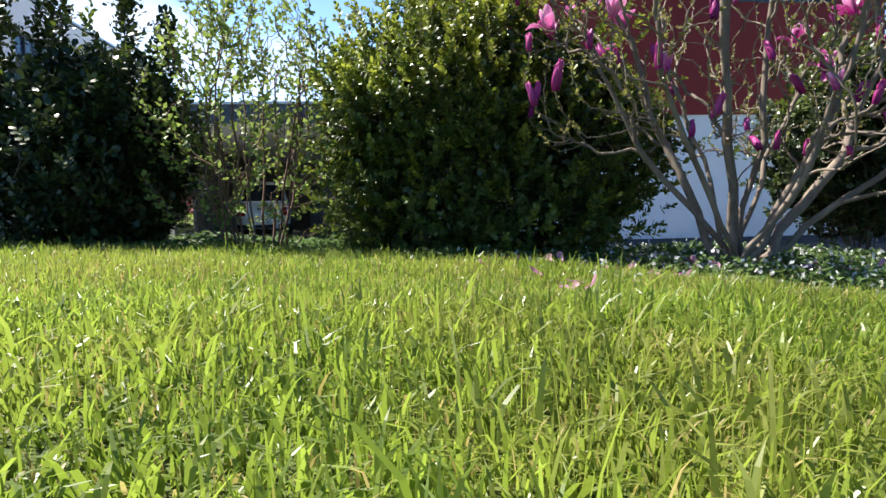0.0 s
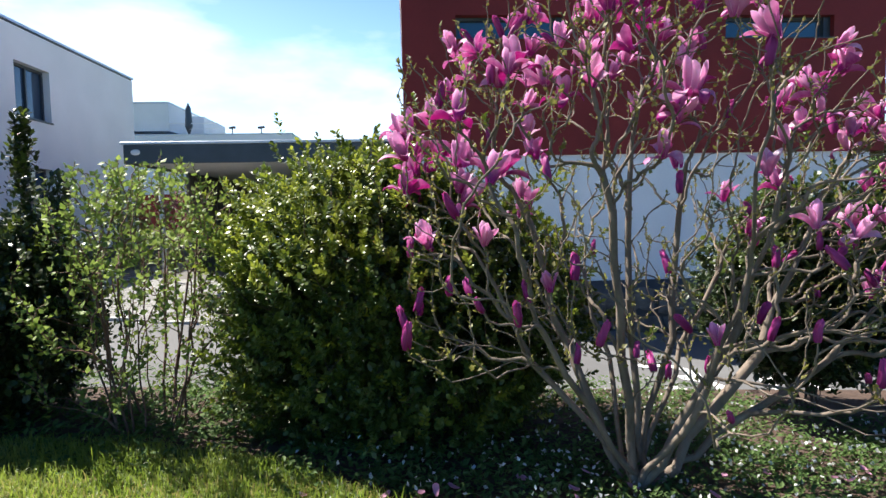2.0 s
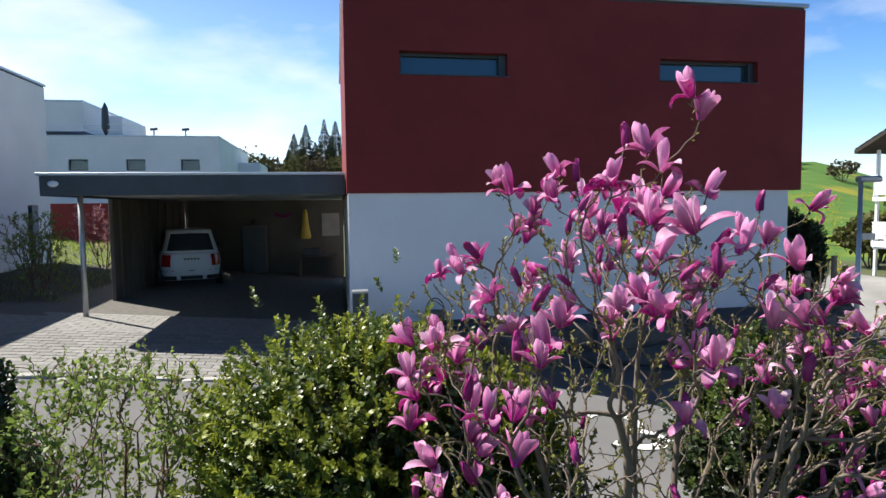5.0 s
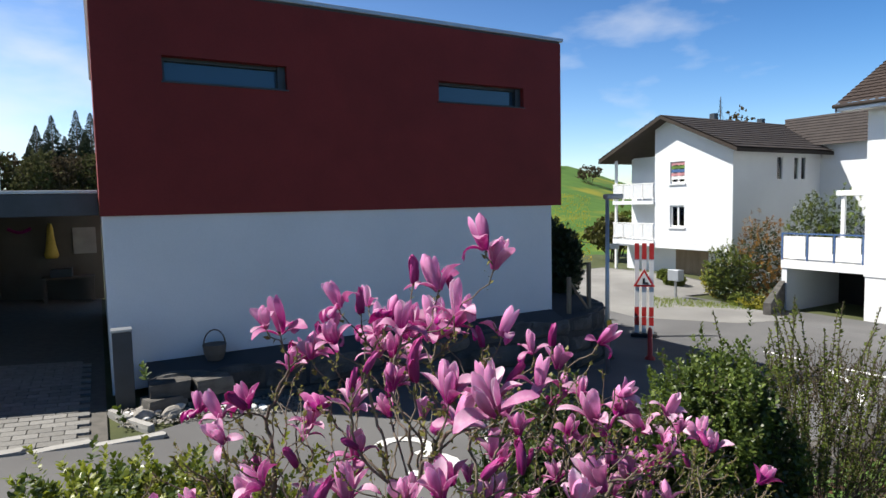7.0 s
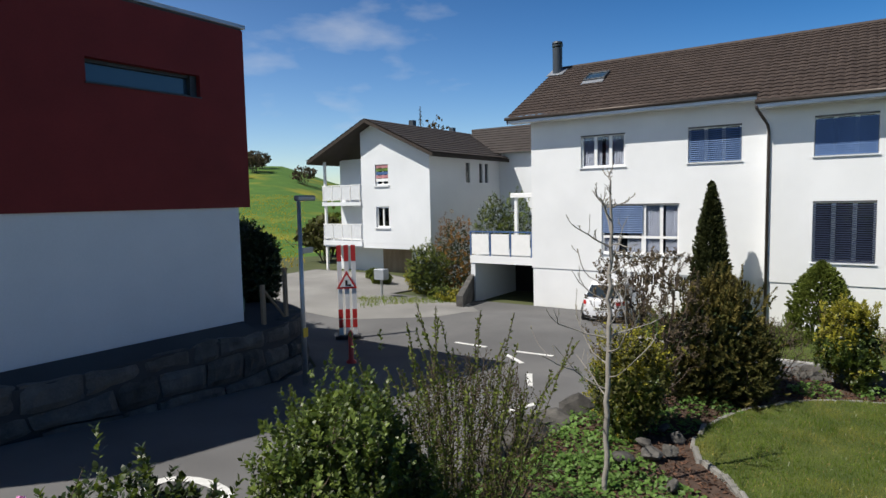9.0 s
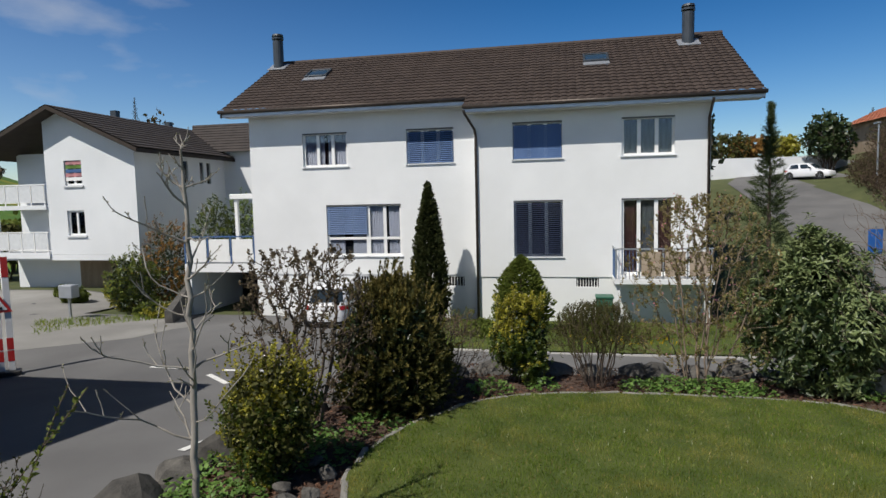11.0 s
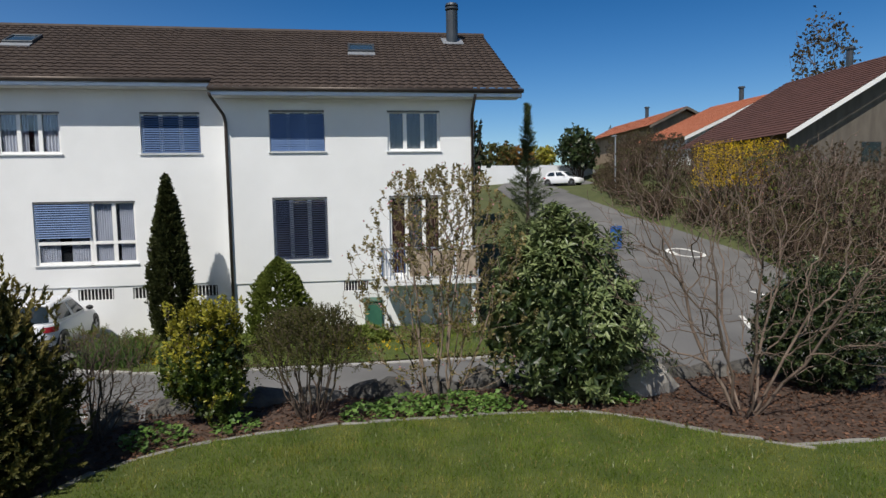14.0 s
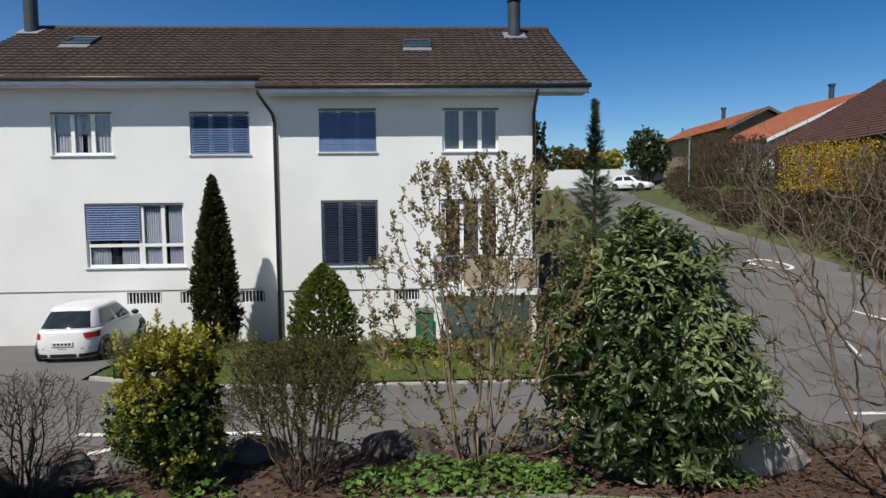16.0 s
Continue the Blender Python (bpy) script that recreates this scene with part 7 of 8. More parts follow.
def wall_stone(k, s0, s1, lean0, lean1, rng):
    """One hewn stone between two bed joints: its own rough, rounded face, with open joints round it."""
    cols, rows = max(4, int((s1 - s0) / 0.16) + 2), 4
    bm = bmesh.new()
    g, proud = [], rng.uniform(-0.03, 0.05)
    tilt = rng.normal(0, 0.05)
    for j in range(rows + 1):
        v = j / rows
        line = []
        for i in range(cols + 1):
            u = i / cols
            a = s0 + 0.022 + lean0 * (v - 0.5) + u * (s1 - s0 - 0.044 + (lean1 - lean0) * (v - 0.5))
            z0, z1 = bed_joint(k + 1, a) + 0.019, bed_joint(k, a) - 0.019
            edge = min(u, 1 - u) * (s1 - s0) / 0.09, min(v, 1 - v) * (z1 - z0) / 0.09
            soft = min(1.0, edge[0]) * min(1.0, edge[1])
            shrink = 0.02 * (1 - min(1.0, edge[0])) * (1 - min(1.0, edge[1]))
            p, out = wall_at(a)
            depth = proud + tilt * (v - 0.5) + 0.07 * (soft - 1) + 0.05 * noise.noise((a * 4.0, z0 * 4 + v * 2.0, k * 3.1)) + rng.normal(0, 0.006) - 0.10 * (k + 1 - v) * -0.35
            q = p + out * depth
            line.append(bm.verts.new((q.x, q.y, z0 + v * (z1 - z0) + shrink * (1 if v < 0.5 else -1))))
        g.append(line)
    for j in range(rows):
        for i in range(cols):
            bm.faces.new((g[j][i], g[j][i + 1], g[j + 1][i + 1], g[j + 1][i]))
    rim = g[0] + [r[-1] for r in g[1:]] + g[-1][-2::-1] + [r[0] for r in g[-2:0:-1]]
    back = []
    for v in rim:
        out = wall_at((s0 + s1) / 2)[1]
        back.append(bm.verts.new(v.co - out * 0.32))
    for i in range(len(rim)):
        bm.faces.new((rim[i], rim[(i + 1) % len(rim)], back[(i + 1) % len(rim)], back[i]))
    bmesh.ops.recalc_face_normals(bm, faces=bm.faces[:])
    return part("stone_block", bm, M["stone"], stone_wall)


wall_rng = np.random.default_rng(131)
for lvl in range(4):
    s_at, lean_at = wall_rng.uniform(-0.3, 0.0), 0.0
    while s_at < wall_len[-1] - 0.2:
        l = wall_rng.uniform(0.55, 1.45)
        lean_to = wall_rng.normal(0, 0.05)
        p_mid = wall_at(max(0.0, s_at + l / 2))[0]
        if bed_joint(lvl, s_at + l / 2) > road_z(p_mid.x, p_mid.y) + 0.06:
            wall_stone(lvl, max(0.0, s_at), min(wall_len[-1], s_at + l), lean_at, lean_to, wall_rng)
        s_at, lean_at = s_at + l, lean_to
bm = bmesh.new()
n_l = len(wall_line)
tp = [bm.verts.new((x, y + 0.03, -0.64)) for x, y in wall_line]
bk = [bm.verts.new((x, 12.06 if x < 9.8 else y + 3.0, -0.46)) for x, y in wall_line]
lo = [bm.verts.new((x, y + 0.12, -2.8)) for x, y in wall_line]
for i in range(n_l - 1):
    bm.faces.new((tp[i], tp[i + 1], bk[i + 1], bk[i]))
    bm.faces.new((lo[i], lo[i + 1], tp[i + 1], tp[i]))
bmesh.ops.recalc_face_normals(bm, faces=bm.faces[:])
part("wall_top", bm, M["asphalt_dark"], stone_wall, "dark gravel strip on top of the wall")
for i, (x, y, z, s) in enumerate(((1.25, 11.28, -0.76, 0.42), (1.9, 11.25, -0.78, 0.40), (1.15, 11.2, -0.97, 0.42))):
    shared("stone_block", blocks[i], stone_wall, pose(x, y, z, 0, 0, 8 * i) @ Matrix.Diagonal((s * 1.5, s, s * 0.7, 1)))

pillar = thing("letterbox_pillar", "dark grey upright letterbox pillar with steel top", "pillar", (0.62, 11.55, road_z(0.6, 11.5)))
part("body", boxes([(-0.14, 0.14, -0.12, 0.12, -0.05, 1.20)], 0.008), M["anthracite"], pillar)
part("cap", boxes([(-0.15, 0.15, -0.13, 0.13, 1.203, 1.245)], 0.006), M["steel"], pillar, "brushed steel top")
basket = thing("planter_basket", "dark wicker basket planter with a hoop handle", "basket", (2.05, 11.85, -0.52))
bm = bmesh.new()
tube(bm, [(0, 0, 0), (0, 0, 0.12), (0, 0, 0.28)], [0.13, 0.18, 0.2], 14)
part("bowl", bm, M["dark_board"], basket)
bm = bmesh.new()
tube(bm, [(0.18 * math.cos(a), 0, 0.27 + 0.26 * math.sin(a)) for a in (math.pi * k / 10 for k in range(11))], [0.012] * 11, 6)
part("handle", bm, M["bark_dark"], basket)
cobble = [rock_mesh("pebble", 140 + i, M["stone_pale"] if i % 2 else M["sign_white"], 0.1, 2) for i in range(4)]
peb = np.random.default_rng(77)
for i in range(60):
    x, y = peb.uniform(0.55, 2.6), peb.uniform(10.55, 11.25)
    s = peb.uniform(0.05, 0.12) if i > 5 else peb.uniform(0.16, 0.24)
    tagged(shared("pebble", cobble[i % 4], None, pose(x, y, road_z(x, y) + 0.02 + s * 0.2, 0, 0, peb.uniform(0, 360)) @ Matrix.Diagonal((s * 1.3, s, s * 0.7, 1))), "rounded pale pebble in the gravel by the wall", "pebble", "pebbles by the wall")

grit = np.random.default_rng(78)
grit_xy = np.stack([grit.uniform(0.5, 3.2, 2600), grit.uniform(10.4, 11.3, 2600)], 1)
grit_at = np.array([(x, y, road_z(x, y) + 0.012 + grit.uniform(0, 0.02)) for x, y in grit_xy])
scatter("gravel", grit_at, np.column_stack([grit.normal(0, 1, (2600, 2)), grit.normal(0, 0.4, 2600)]), 0.05 * grit.uniform(0.5, 1.4, 2600), BROAD, M["stone_pale"], None, grit, np.array([[0, 0, 1.0]]) + grit.normal(0, 0.5, (2600, 3)), "grey gravel at the foot of the stone wall", "stuff")["category"] = "gravel"

kerb = thing("kerb", "pale granite kerb between road and driveway", "kerb", kind="structure")
kerb_block = [block_mesh("kerb_stone", 150 + i, M["concrete"]) for i in range(3)]
row_of(kerb, "kerb_stone", [(-14, 9.98), (0.4, 9.87)], kerb_block, 0.01, lambda x, y: road_z(x, y) - 0.04, (0.9, 0.15, 0.14), 40, 0.003, 0.3)
row_of(kerb, "kerb_stone", [(0.40, 11.25), (0.60, 10.75), (0.84, 10.3)], kerb_block, 0.01, lambda x, y: road_z(x, y) - 0.0, (0.5, 0.12, 0.14), 41, 0.003, 0.3)
far_kerb = [tuple(p) for p in smooth_line([(20.2, 6.8), (19.35, 4.6), (19.15, 2), (19.1, -2), (19.3, -5.0), (21.0, -7.4), (23.8, -8.6), (27.5, -9.2), (33, -10.6)], 3)]
row_of(kerb, "kerb_stone", far_kerb, kerb_block, 0.01, lambda x, y: road_z(x, y) - 0.045, (1.0, 0.14, 0.16), 42, 0.004, 0.3)

pave = bpy.data.objects["pavement"]
bm = box(bmesh.new(), -0.5, 0.5, -0.5, 0.5, -0.5, 0.5)
bmesh.ops.bevel(bm, geom=bm.edges[:], offset=0.03, segments=1, affect="EDGES")
paver_me = bpy.data.meshes.new("paver")
bm.to_mesh(paver_me)
bm.free()
paver_me.materials.append(M["paver"])
cells = [(-0.02 - 0.30 * i - (0.15 if j % 2 else 0), 10.06 + 0.20 * j) for j in range(24) for i in range(20)]
cells = [(x, y) for x, y in cells if x > -5.9]
near = cells[:300]
for x, y in near:
    shared("paver", paver_me, pave, pose(x, y, road_z(x, y) - 0.012, 0, 4.46 if x < 0 else 4.95, 0) @ Matrix.Diagonal((0.288, 0.188, 0.05, 1)))
rest = [(x, y) for x, y in cells[300:]] + [(-5.9 - 0.30 * i - (0.15 if j % 2 else 0), 10.06 + 0.2 * j) for j in range(22) for i in range(26)]
bx = np.array([(-0.5, -0.5, 0), (0.5, -0.5, 0), (0.5, 0.5, 0), (-0.5, 0.5, 0), (-0.5, -0.5, -1), (0.5, -0.5, -1), (0.5, 0.5, -1), (-0.5, 0.5, -1)])
bf = np.array([(0, 1, 2, 3), (0, 4, 5, 1), (1, 5, 6, 2), (2, 6, 7, 3), (3, 7, 4, 0)])
pv = np.concatenate([bx * (0.288, 0.188, 0.05) + np.array([(x, y, road_z(x + 0.288 * v[0], y + 0.188 * v[1]) + 0.013) for v in bx]) for x, y in rest])
arrays("pavers", pv, ((np.arange(len(rest)) * 8)[:, None, None] + bf[None]).reshape(-1, 4), M["paver"], pave, "further rows of concrete pavers", kind="stuff")


def mark(points, wide):
    """A painted strip on the road along points."""
    bm = bmesh.new()
    pts = [Vector((*p, 0)) for p in points]
    rows = []
    for i, p in enumerate(pts):
        d = (pts[min(i + 1, len(pts) - 1)] - pts[max(i - 1, 0)]).normalized()
        s = Vector((-d.y, d.x, 0)) * wide / 2
        rows.append([bm.verts.new((q.x, q.y, road_z(q.x, q.y) + 0.012)) for q in (p - s, p + s)])
    for a, b in zip(rows, rows[1:]):
        bm.faces.new((a[0], b[0], b[1], a[1]))
    bmesh.ops.recalc_face_normals(bm, faces=bm.faces[:])
    return bm


DASHES = [((16.62, 11.03), (16.57, 9.91)), ((16.15, 9.06), (15.52, 8.2)), ((14.68, 7.57), (13.48, 6.97)), ((12.2, 6.2), (11.2, 6.4)), ((16.55, 8.92), (16.6, 7.8)), ((15.46, 4.75), (15.94, 4.15)), ((16.55, 5.1), (16.46, 4.0)), ((16.44, 3.0), (16.4, 1.9)), ((16.6, -8.4), (16.56, -9.5)), ((16.56, -6.2), (16.5, -7.2)), ((16.75, -3.2), (16.7, -4.4)), ((20.6, -11.6), (22.4, -12.5)), ((25.6, -15.1), (24.1, -15.4)), ((33.2, -16.6), (34.6, -16.9))]
for a, b in DASHES:
    tagged(part("road_marking", mark([a, ((a[0] + b[0]) / 2, (a[1] + b[1]) / 2), b], 0.14), M["paint"], None), "short white painted dash on the asphalt", "road marking", "white road dashes", "structure")
ring = [(5.52 + 0.36 * math.cos(a), 7.66 + 0.62 * math.sin(a)) for a in (2 * math.pi * k / 24 for k in range(25))]
tagged(part("road_marking", mark(ring, 0.17), M["paint"], None), "white painted zone numeral on the road", "road marking", "white road signs", "structure")
three = [(3.98 + r * math.cos(a), c + 0.32 * math.sin(a)) for c, r, a0, a1 in ((8.28, 0.36, 150, -80), (7.62, 0.40, 80, -150)) for a in (radians(a0 + (a1 - a0) * k / 9) for k in range(10))]
tagged(part("road_marking", mark(three, 0.17), M["paint"], None), "white painted curved zone numeral on the road", "road marking", "white road signs", "structure")
arrow = [(34.0 + 1.3 * math.cos(a), -17.3 + 0.7 * math.sin(a)) for a in (2 * math.pi * k / 20 for k in range(21))]
tagged(part("road_marking", mark(arrow, 0.2), M["paint"], None), "white painted ring on the rising road", "road marking", "white road signs", "structure")


# ---- cars ----
def loft(bm, rows):
    """Rings of points joined into a skin, both ends closed."""
    rings = [[bm.verts.new(p) for p in r] for r in rows]
    n = len(rings[0])
    for a, b in zip(rings, rings[1:]):
        for k in range(n):
            bm.faces.new((a[k], a[(k + 1) % n], b[(k + 1) % n], b[k]))
    bm.faces.new(rings[0][::-1])
    bm.faces.new(rings[-1])
    bmesh.ops.recalc_face_normals(bm, faces=bm.faces[:])
    return bm


def car(label, at, rz, length, width, height, van=False):
    """A car with its rear at y = 0, pointing to +y: rounded body, cabin, glass, lights and wheels on its curved skin."""
    c = thing("car", label, "car", at, rz)
    w, h = width / 2, height
    belt = h * (0.60 if van else 0.63)

    def ring(a, hw, y0, y1, n):
        x, y = math.cos(a), math.sin(a)
        return math.copysign(abs(x) ** (2 / n), x) * hw, (y0 + y1) / 2 + math.copysign(abs(y) ** (2 / n), y) * (y1 - y0) / 2

    def low(a, v, off=0.0):
        k = math.sin(math.pi * (0.20 + 0.62 * v))
        x, y = ring(a, w * (0.84 + 0.16 * k) + off, 0.10 - 0.10 * k - off, length - 0.14 + 0.12 * k * (1 - 0.5 * v) + off, 5.0)
        top = belt - 0.30 * max(0.0, (y - 0.66 * length) / (0.34 * length)) ** 1.3
        return Vector((x, y, 0.20 + v * (top - 0.20)))

    def cab(a, v, off=0.0):
        x, y = ring(a, w * (0.93 - 0.215 * v) + off, 0.10 + (0.22 if van else 0.46) * v ** 1.3 - off, length * (0.745 - 0.20 * v ** 1.1) + off, 4.5)
        return Vector((x, y, belt - 0.012 + v * (h - belt - 0.035) + 0.03 * v * (1 - abs(x) / w)))

    def skin(name, f, mat, lab, lift, levels=9, around=44):
        rows = [[f(2 * math.pi * i / around, j / levels) for i in range(around)] for j in range(levels + 1)]
        mid = sum(rows[-1], Vector()) / around
        for s, up in ((0.86, 0.72), (0.55, 0.93), (0.2, 1.0)):
            rows.append([Vector((mid.x + (p.x - mid.x) * s, mid.y + (p.y - mid.y) * s, p.z + lift * up)) for p in rows[levels]])
        return part(name, loft(bmesh.new(), rows), mat, c, lab, True)

    def patch(name, f, a0, a1, v0, v1, mat, lab, slope=0.0, off=0.006):
        bm = bmesh.new()
        n, m = 8, 4
        for o in (off, -0.01):
            g = [[bm.verts.new(f(a0 + (a1 - a0) * i / n + slope * j / m * (1 if i > n / 2 else -1) * abs(2 * i / n - 1), v0 + (v1 - v0) * j / m, o)) for i in range(n + 1)] for j in range(m + 1)]
            for j in range(m):
                for i in range(n):
                    bm.faces.new((g[j][i], g[j][i + 1], g[j + 1][i + 1], g[j + 1][i]))
        bmesh.ops.recalc_face_normals(bm, faces=bm.faces[:])
        return part(name, bm, mat, c, lab, True)

    R = radians
    skin("body", low, M["car_white"], "white painted lower body", 0.015)
    skin("cabin", cab, M["car_white"], "white roof and pillars", 0.02)
    patch("rear_window", cab, R(-90 - 37), R(-90 + 37), 0.10, 0.86, M["car_glass"], "dark rear window", -0.03)
    patch("windscreen", cab, R(90 - 38), R(90 + 38), 0.08, 0.94, M["car_glass"], "windscreen", -0.02)
    for s in (-1, 1):
        flip = (lambda a: a) if s > 0 else (lambda a: math.pi - a)
        patch("side_window", cab, flip(R(-24)), flip(R(-0.15)), 0.12, 0.86, M["car_glass"], "dark side window")
        patch("side_window", cab, flip(R(0.15)), flip(R(24)), 0.10, 0.86, M["car_glass"], "dark side window")
        if van:
            patch("tail_light", low, flip(R(-72)), flip(R(-40)), 0.50, 0.93, M["tail_light"], "red tail light", 0.0, 0.012)
        else:
            patch("tail_light", low, flip(R(-70)), flip(R(-34)), 0.70, 0.90, M["tail_light"], "red tail light", 0.05, 0.012)
        bm = bmesh.new()
        bmesh.ops.create_icosphere(bm, subdivisions=2, radius=1.0, matrix=Matrix.Translation((s * (w + 0.07), length * 0.62, belt + 0.08)) @ Matrix.Diagonal((0.11, 0.07, 0.075, 1)))
        part("mirror", bm, M["car_black"], c, "dark door mirror", True)
    patch("bumper_strip", low, R(-148), R(-32), 0.02, 0.16, M["car_black"], "black bumper insert", 0.0, 0.01)
    patch("bumper_seam", low, R(-150), R(-30), 0.34, 0.365, M["car_black"], "dark seam over the bumper", 0.0, 0.003)
    plate_z = 0.52 if not van else belt - 0.24
    part("number_plate", boxes([(-0.26, 0.26, -0.022, 0.02, plate_z, plate_z + 0.11)], 0.003), M["plate"], c, "pale number plate with plain dark bars")
    for i in range(5):
        part("plate_bar", boxes([(-0.2 + 0.09 * i, -0.14 + 0.09 * i, -0.0265, -0.0225, plate_z + 0.03, plate_z + 0.08)]), M["car_black"], c)
    for s in (-1, 1):
        for y in (length * 0.17, length * 0.80):
            x = s * w * 0.90
            b2 = bmesh.new()
            tube(b2, [(x - s * 0.10, y, 0.30), (x - s * 0.09, y, 0.30), (x + s * 0.06, y, 0.30), (x + s * 0.08, y, 0.30)], [0.27, 0.305, 0.305, 0.27], 20)
            wheel = part("wheel", b2, M["tyre"], c, "black tyre", True)
            b3 = bmesh.new()
            for k in range(5):
                box(b3, 0.0, 0.012, -0.028, 0.028, 0.03, 0.20, pose(x + s * 0.083 - 0.006, y, 0.30, 72 * k, 0, 0))
            tube(b3, [(x + s * 0.079, y, 0.30), (x + s * 0.095, y, 0.30)], [0.05, 0.045], 12)
            part("rim", b3, M["rim"], wheel, "silver five-spoke rim")
            b4 = bmesh.new()
            tube(b4, [(x - s * 0.04, y, 0.33), (x + s * 0.075, y, 0.33)], [0.35, 0.355], 24)
            part("wheel_arch", b4, M["car_black"], c)
    return c


car("white family van parked in the shady carport", (-4.02, 19.2, road_z(-4.0, 20.5)), 15, 4.4, 1.79, 1.68, True)
car("white hatchback parked before the white house", (21.95, 8.40, road_z(22.8, 8.7)), -86, 3.9, 1.66, 1.45)
car("white car parked at the top of the road", (66.0, -20.2, road_z(64.6, -21.7)), 133, 4.2, 1.7, 1.45)


# ---- things in the carport ----
coat = thing("yellow_coat", "yellow raincoat hanging on a peg", "coat", (-0.95, 23.6, 0))
bm = bmesh.new()
loft(bm, [[(0.08 * k * math.cos(a) + 0.02 * math.sin(5 * a), 0.05 * k * math.sin(a), z) for a in (2 * math.pi * i / 12 for i in range(12))] for k, z in ((0.5, 1.75), (1.1, 1.6), (1.3, 1.35), (1.9, 1.0), (2.6, 0.75), (2.0, 0.65))])
part("cloth", bm, M["sign_yellow_cloth"], coat, "", True)
towel = thing("purple_garland", "small purple garland under the carport ceiling", "garland", (-1.75, 23.6, 1.62))
bm = bmesh.new()
tube(bm, [(-0.3 + 0.06 * i, 0, -0.12 * math.sin(math.pi * i / 10)) for i in range(11)], [0.05] * 11, 6)
part("cloth", bm, M["petal_dark"], towel)
tagged(part("notice_board", boxes([(-0.35, 0.3, 23.74, 23.795, 0.75, 1.6)]), M["back_board"], None), "pale board leaning on the carport wall", "board")
shelf = thing("work_bench", "dark cluttered bench at the back of the carport", "bench", (-0.5, 23.3, road_z(-0.5, 23.3)))
part("top", boxes([(-0.75, 0.7, -0.35, 0.35, 0.72, 0.78)], 0.01), M["dark_board"], shelf)
for x in (-0.7, 0.6):
    part("leg", boxes([(x, x + 0.08, -0.3, 0.3, 0, 0.72)]), M["dark_board"], shelf)
part("box", boxes([(-0.5, 0.1, -0.25, 0.25, 0.781, 1.05)], 0.02), M["anthracite"], shelf, "dark storage box")
# unidentified dark hat-topped shape; the cabinet under the hat is a stand-in
cab = thing("stand_in_cabinet", "cabinet standing in for an unidentified dark shape under a hat", "cabinet", (-2.75, 23.45, road_z(-2.7, 23.4)))
part("body", boxes([(-0.42, 0.42, -0.3, 0.32, 0, 1.75)], 0.015), M["dark_board"], cab)
part("door", boxes([(-0.40, -0.01, -0.325, -0.302, 0.06, 1.70), (0.01, 0.40, -0.325, -0.302, 0.06, 1.70)], 0.006), M["anthracite"], cab, "dark cabinet doors")
bm = bmesh.new()
tube(bm, [(0, 0, 1.76), (0, 0, 1.78), (0, 0, 1.80), (0, 0, 1.93), (0, 0, 1.97)], [0.26, 0.26, 0.14, 0.12, 0.05], 16)
tagged(part("straw_hat", bm, M["dark_board"], None, "", True), "dark brimmed hat on the cabinet", "hat").location = (-2.75, 23.45, road_z(-2.7, 23.4))

# ---- street furniture ----
lamp = thing("street_lamp", "grey steel street lamp with a flat lantern", "street lamp", (10.4, 10.85, road_z(10.4, 10.85)))
top = 2.2 - road_z(10.4, 10.85)
bm = bmesh.new()
tube(bm, [(0, 0, -0.1), (0, 0, 1.6), (0, 0, top)], [0.06, 0.052, 0.042], 10)
part("pole", bm, M["steel"], lamp, "", True)
part("lantern", boxes([(-0.06, 0.42, -0.1, 0.1, top - 0.06, top + 0.06)], 0.03), M["steel"], lamp, "flat grey lantern")
part("sticker", boxes([(-0.066, 0.066, -0.066, -0.05, 1.05, 1.25)]), M["sign_yellow"], lamp, "yellow sticker")
part("arm", boxes([(0.04, 0.34, -0.03, 0.03, 2.86, 2.98)]), M["steel"], lamp, "small grey bracket")

sign = thing("road_barrier", "red and white striped warning boards with a roadworks triangle", "road sign", (15.4, 14.3, road_z(15.4, 14.3)), -48)
for i in range(3):
    x = -0.22 + 0.22 * i
    board = part("board", boxes([(x - 0.07, x + 0.07, -0.015, 0.015, 0.12, 3.0)], 0.004), M["sign_white"], sign, "white board")
    for k, (a, b) in enumerate(((2.48, 2.99), (0.36, 0.95))):
        part("stripe", boxes([(x - 0.071, x + 0.071, -0.019, -0.0155, a, b)]), M["sign_red"], board, "red stripe")
    part("stripe", boxes([(x - 0.071, x + 0.071, -0.019, -0.0155, 0.62, 0.66)]), M["sign_white"], board, "white gap")
part("foot", boxes([(-0.4, 0.4, -0.18, 0.18, 0.0, 0.12)], 0.02), M["car_black"], sign, "dark rubber foot")
marker = thing("marker_post", "short red marker post at the road edge", "post", (12.75, 11.7, road_z(12.75, 11.7)))
bm = bmesh.new()
tube(bm, [(0, 0, -0.05), (0, 0, 0.06), (0, 0, 0.10), (0, 0, 0.78), (0, 0, 0.85)], [0.14, 0.13, 0.065, 0.06, 0.03], 12)
part("shaft", bm, M["sign_red"], marker, "red shaft", True)


def tri(size, y0, y1, z):
    bm2 = bmesh.new()
    vs = [(size * math.cos(a), z + size * math.sin(a)) for a in (math.pi / 2, math.pi * 7 / 6, math.pi * 11 / 6)]
    fr, bk2 = [bm2.verts.new((x, y0, zz)) for x, zz in vs], [bm2.verts.new((x, y1, zz)) for x, zz in vs]
    bm2.faces.new(fr)
    bm2.faces.new(bk2[::-1])
    for i in range(3):
        bm2.faces.new((fr[i], bk2[i], bk2[(i + 1) % 3], fr[(i + 1) % 3]))
    bmesh.ops.recalc_face_normals(bm2, faces=bm2.faces[:])
    return bm2


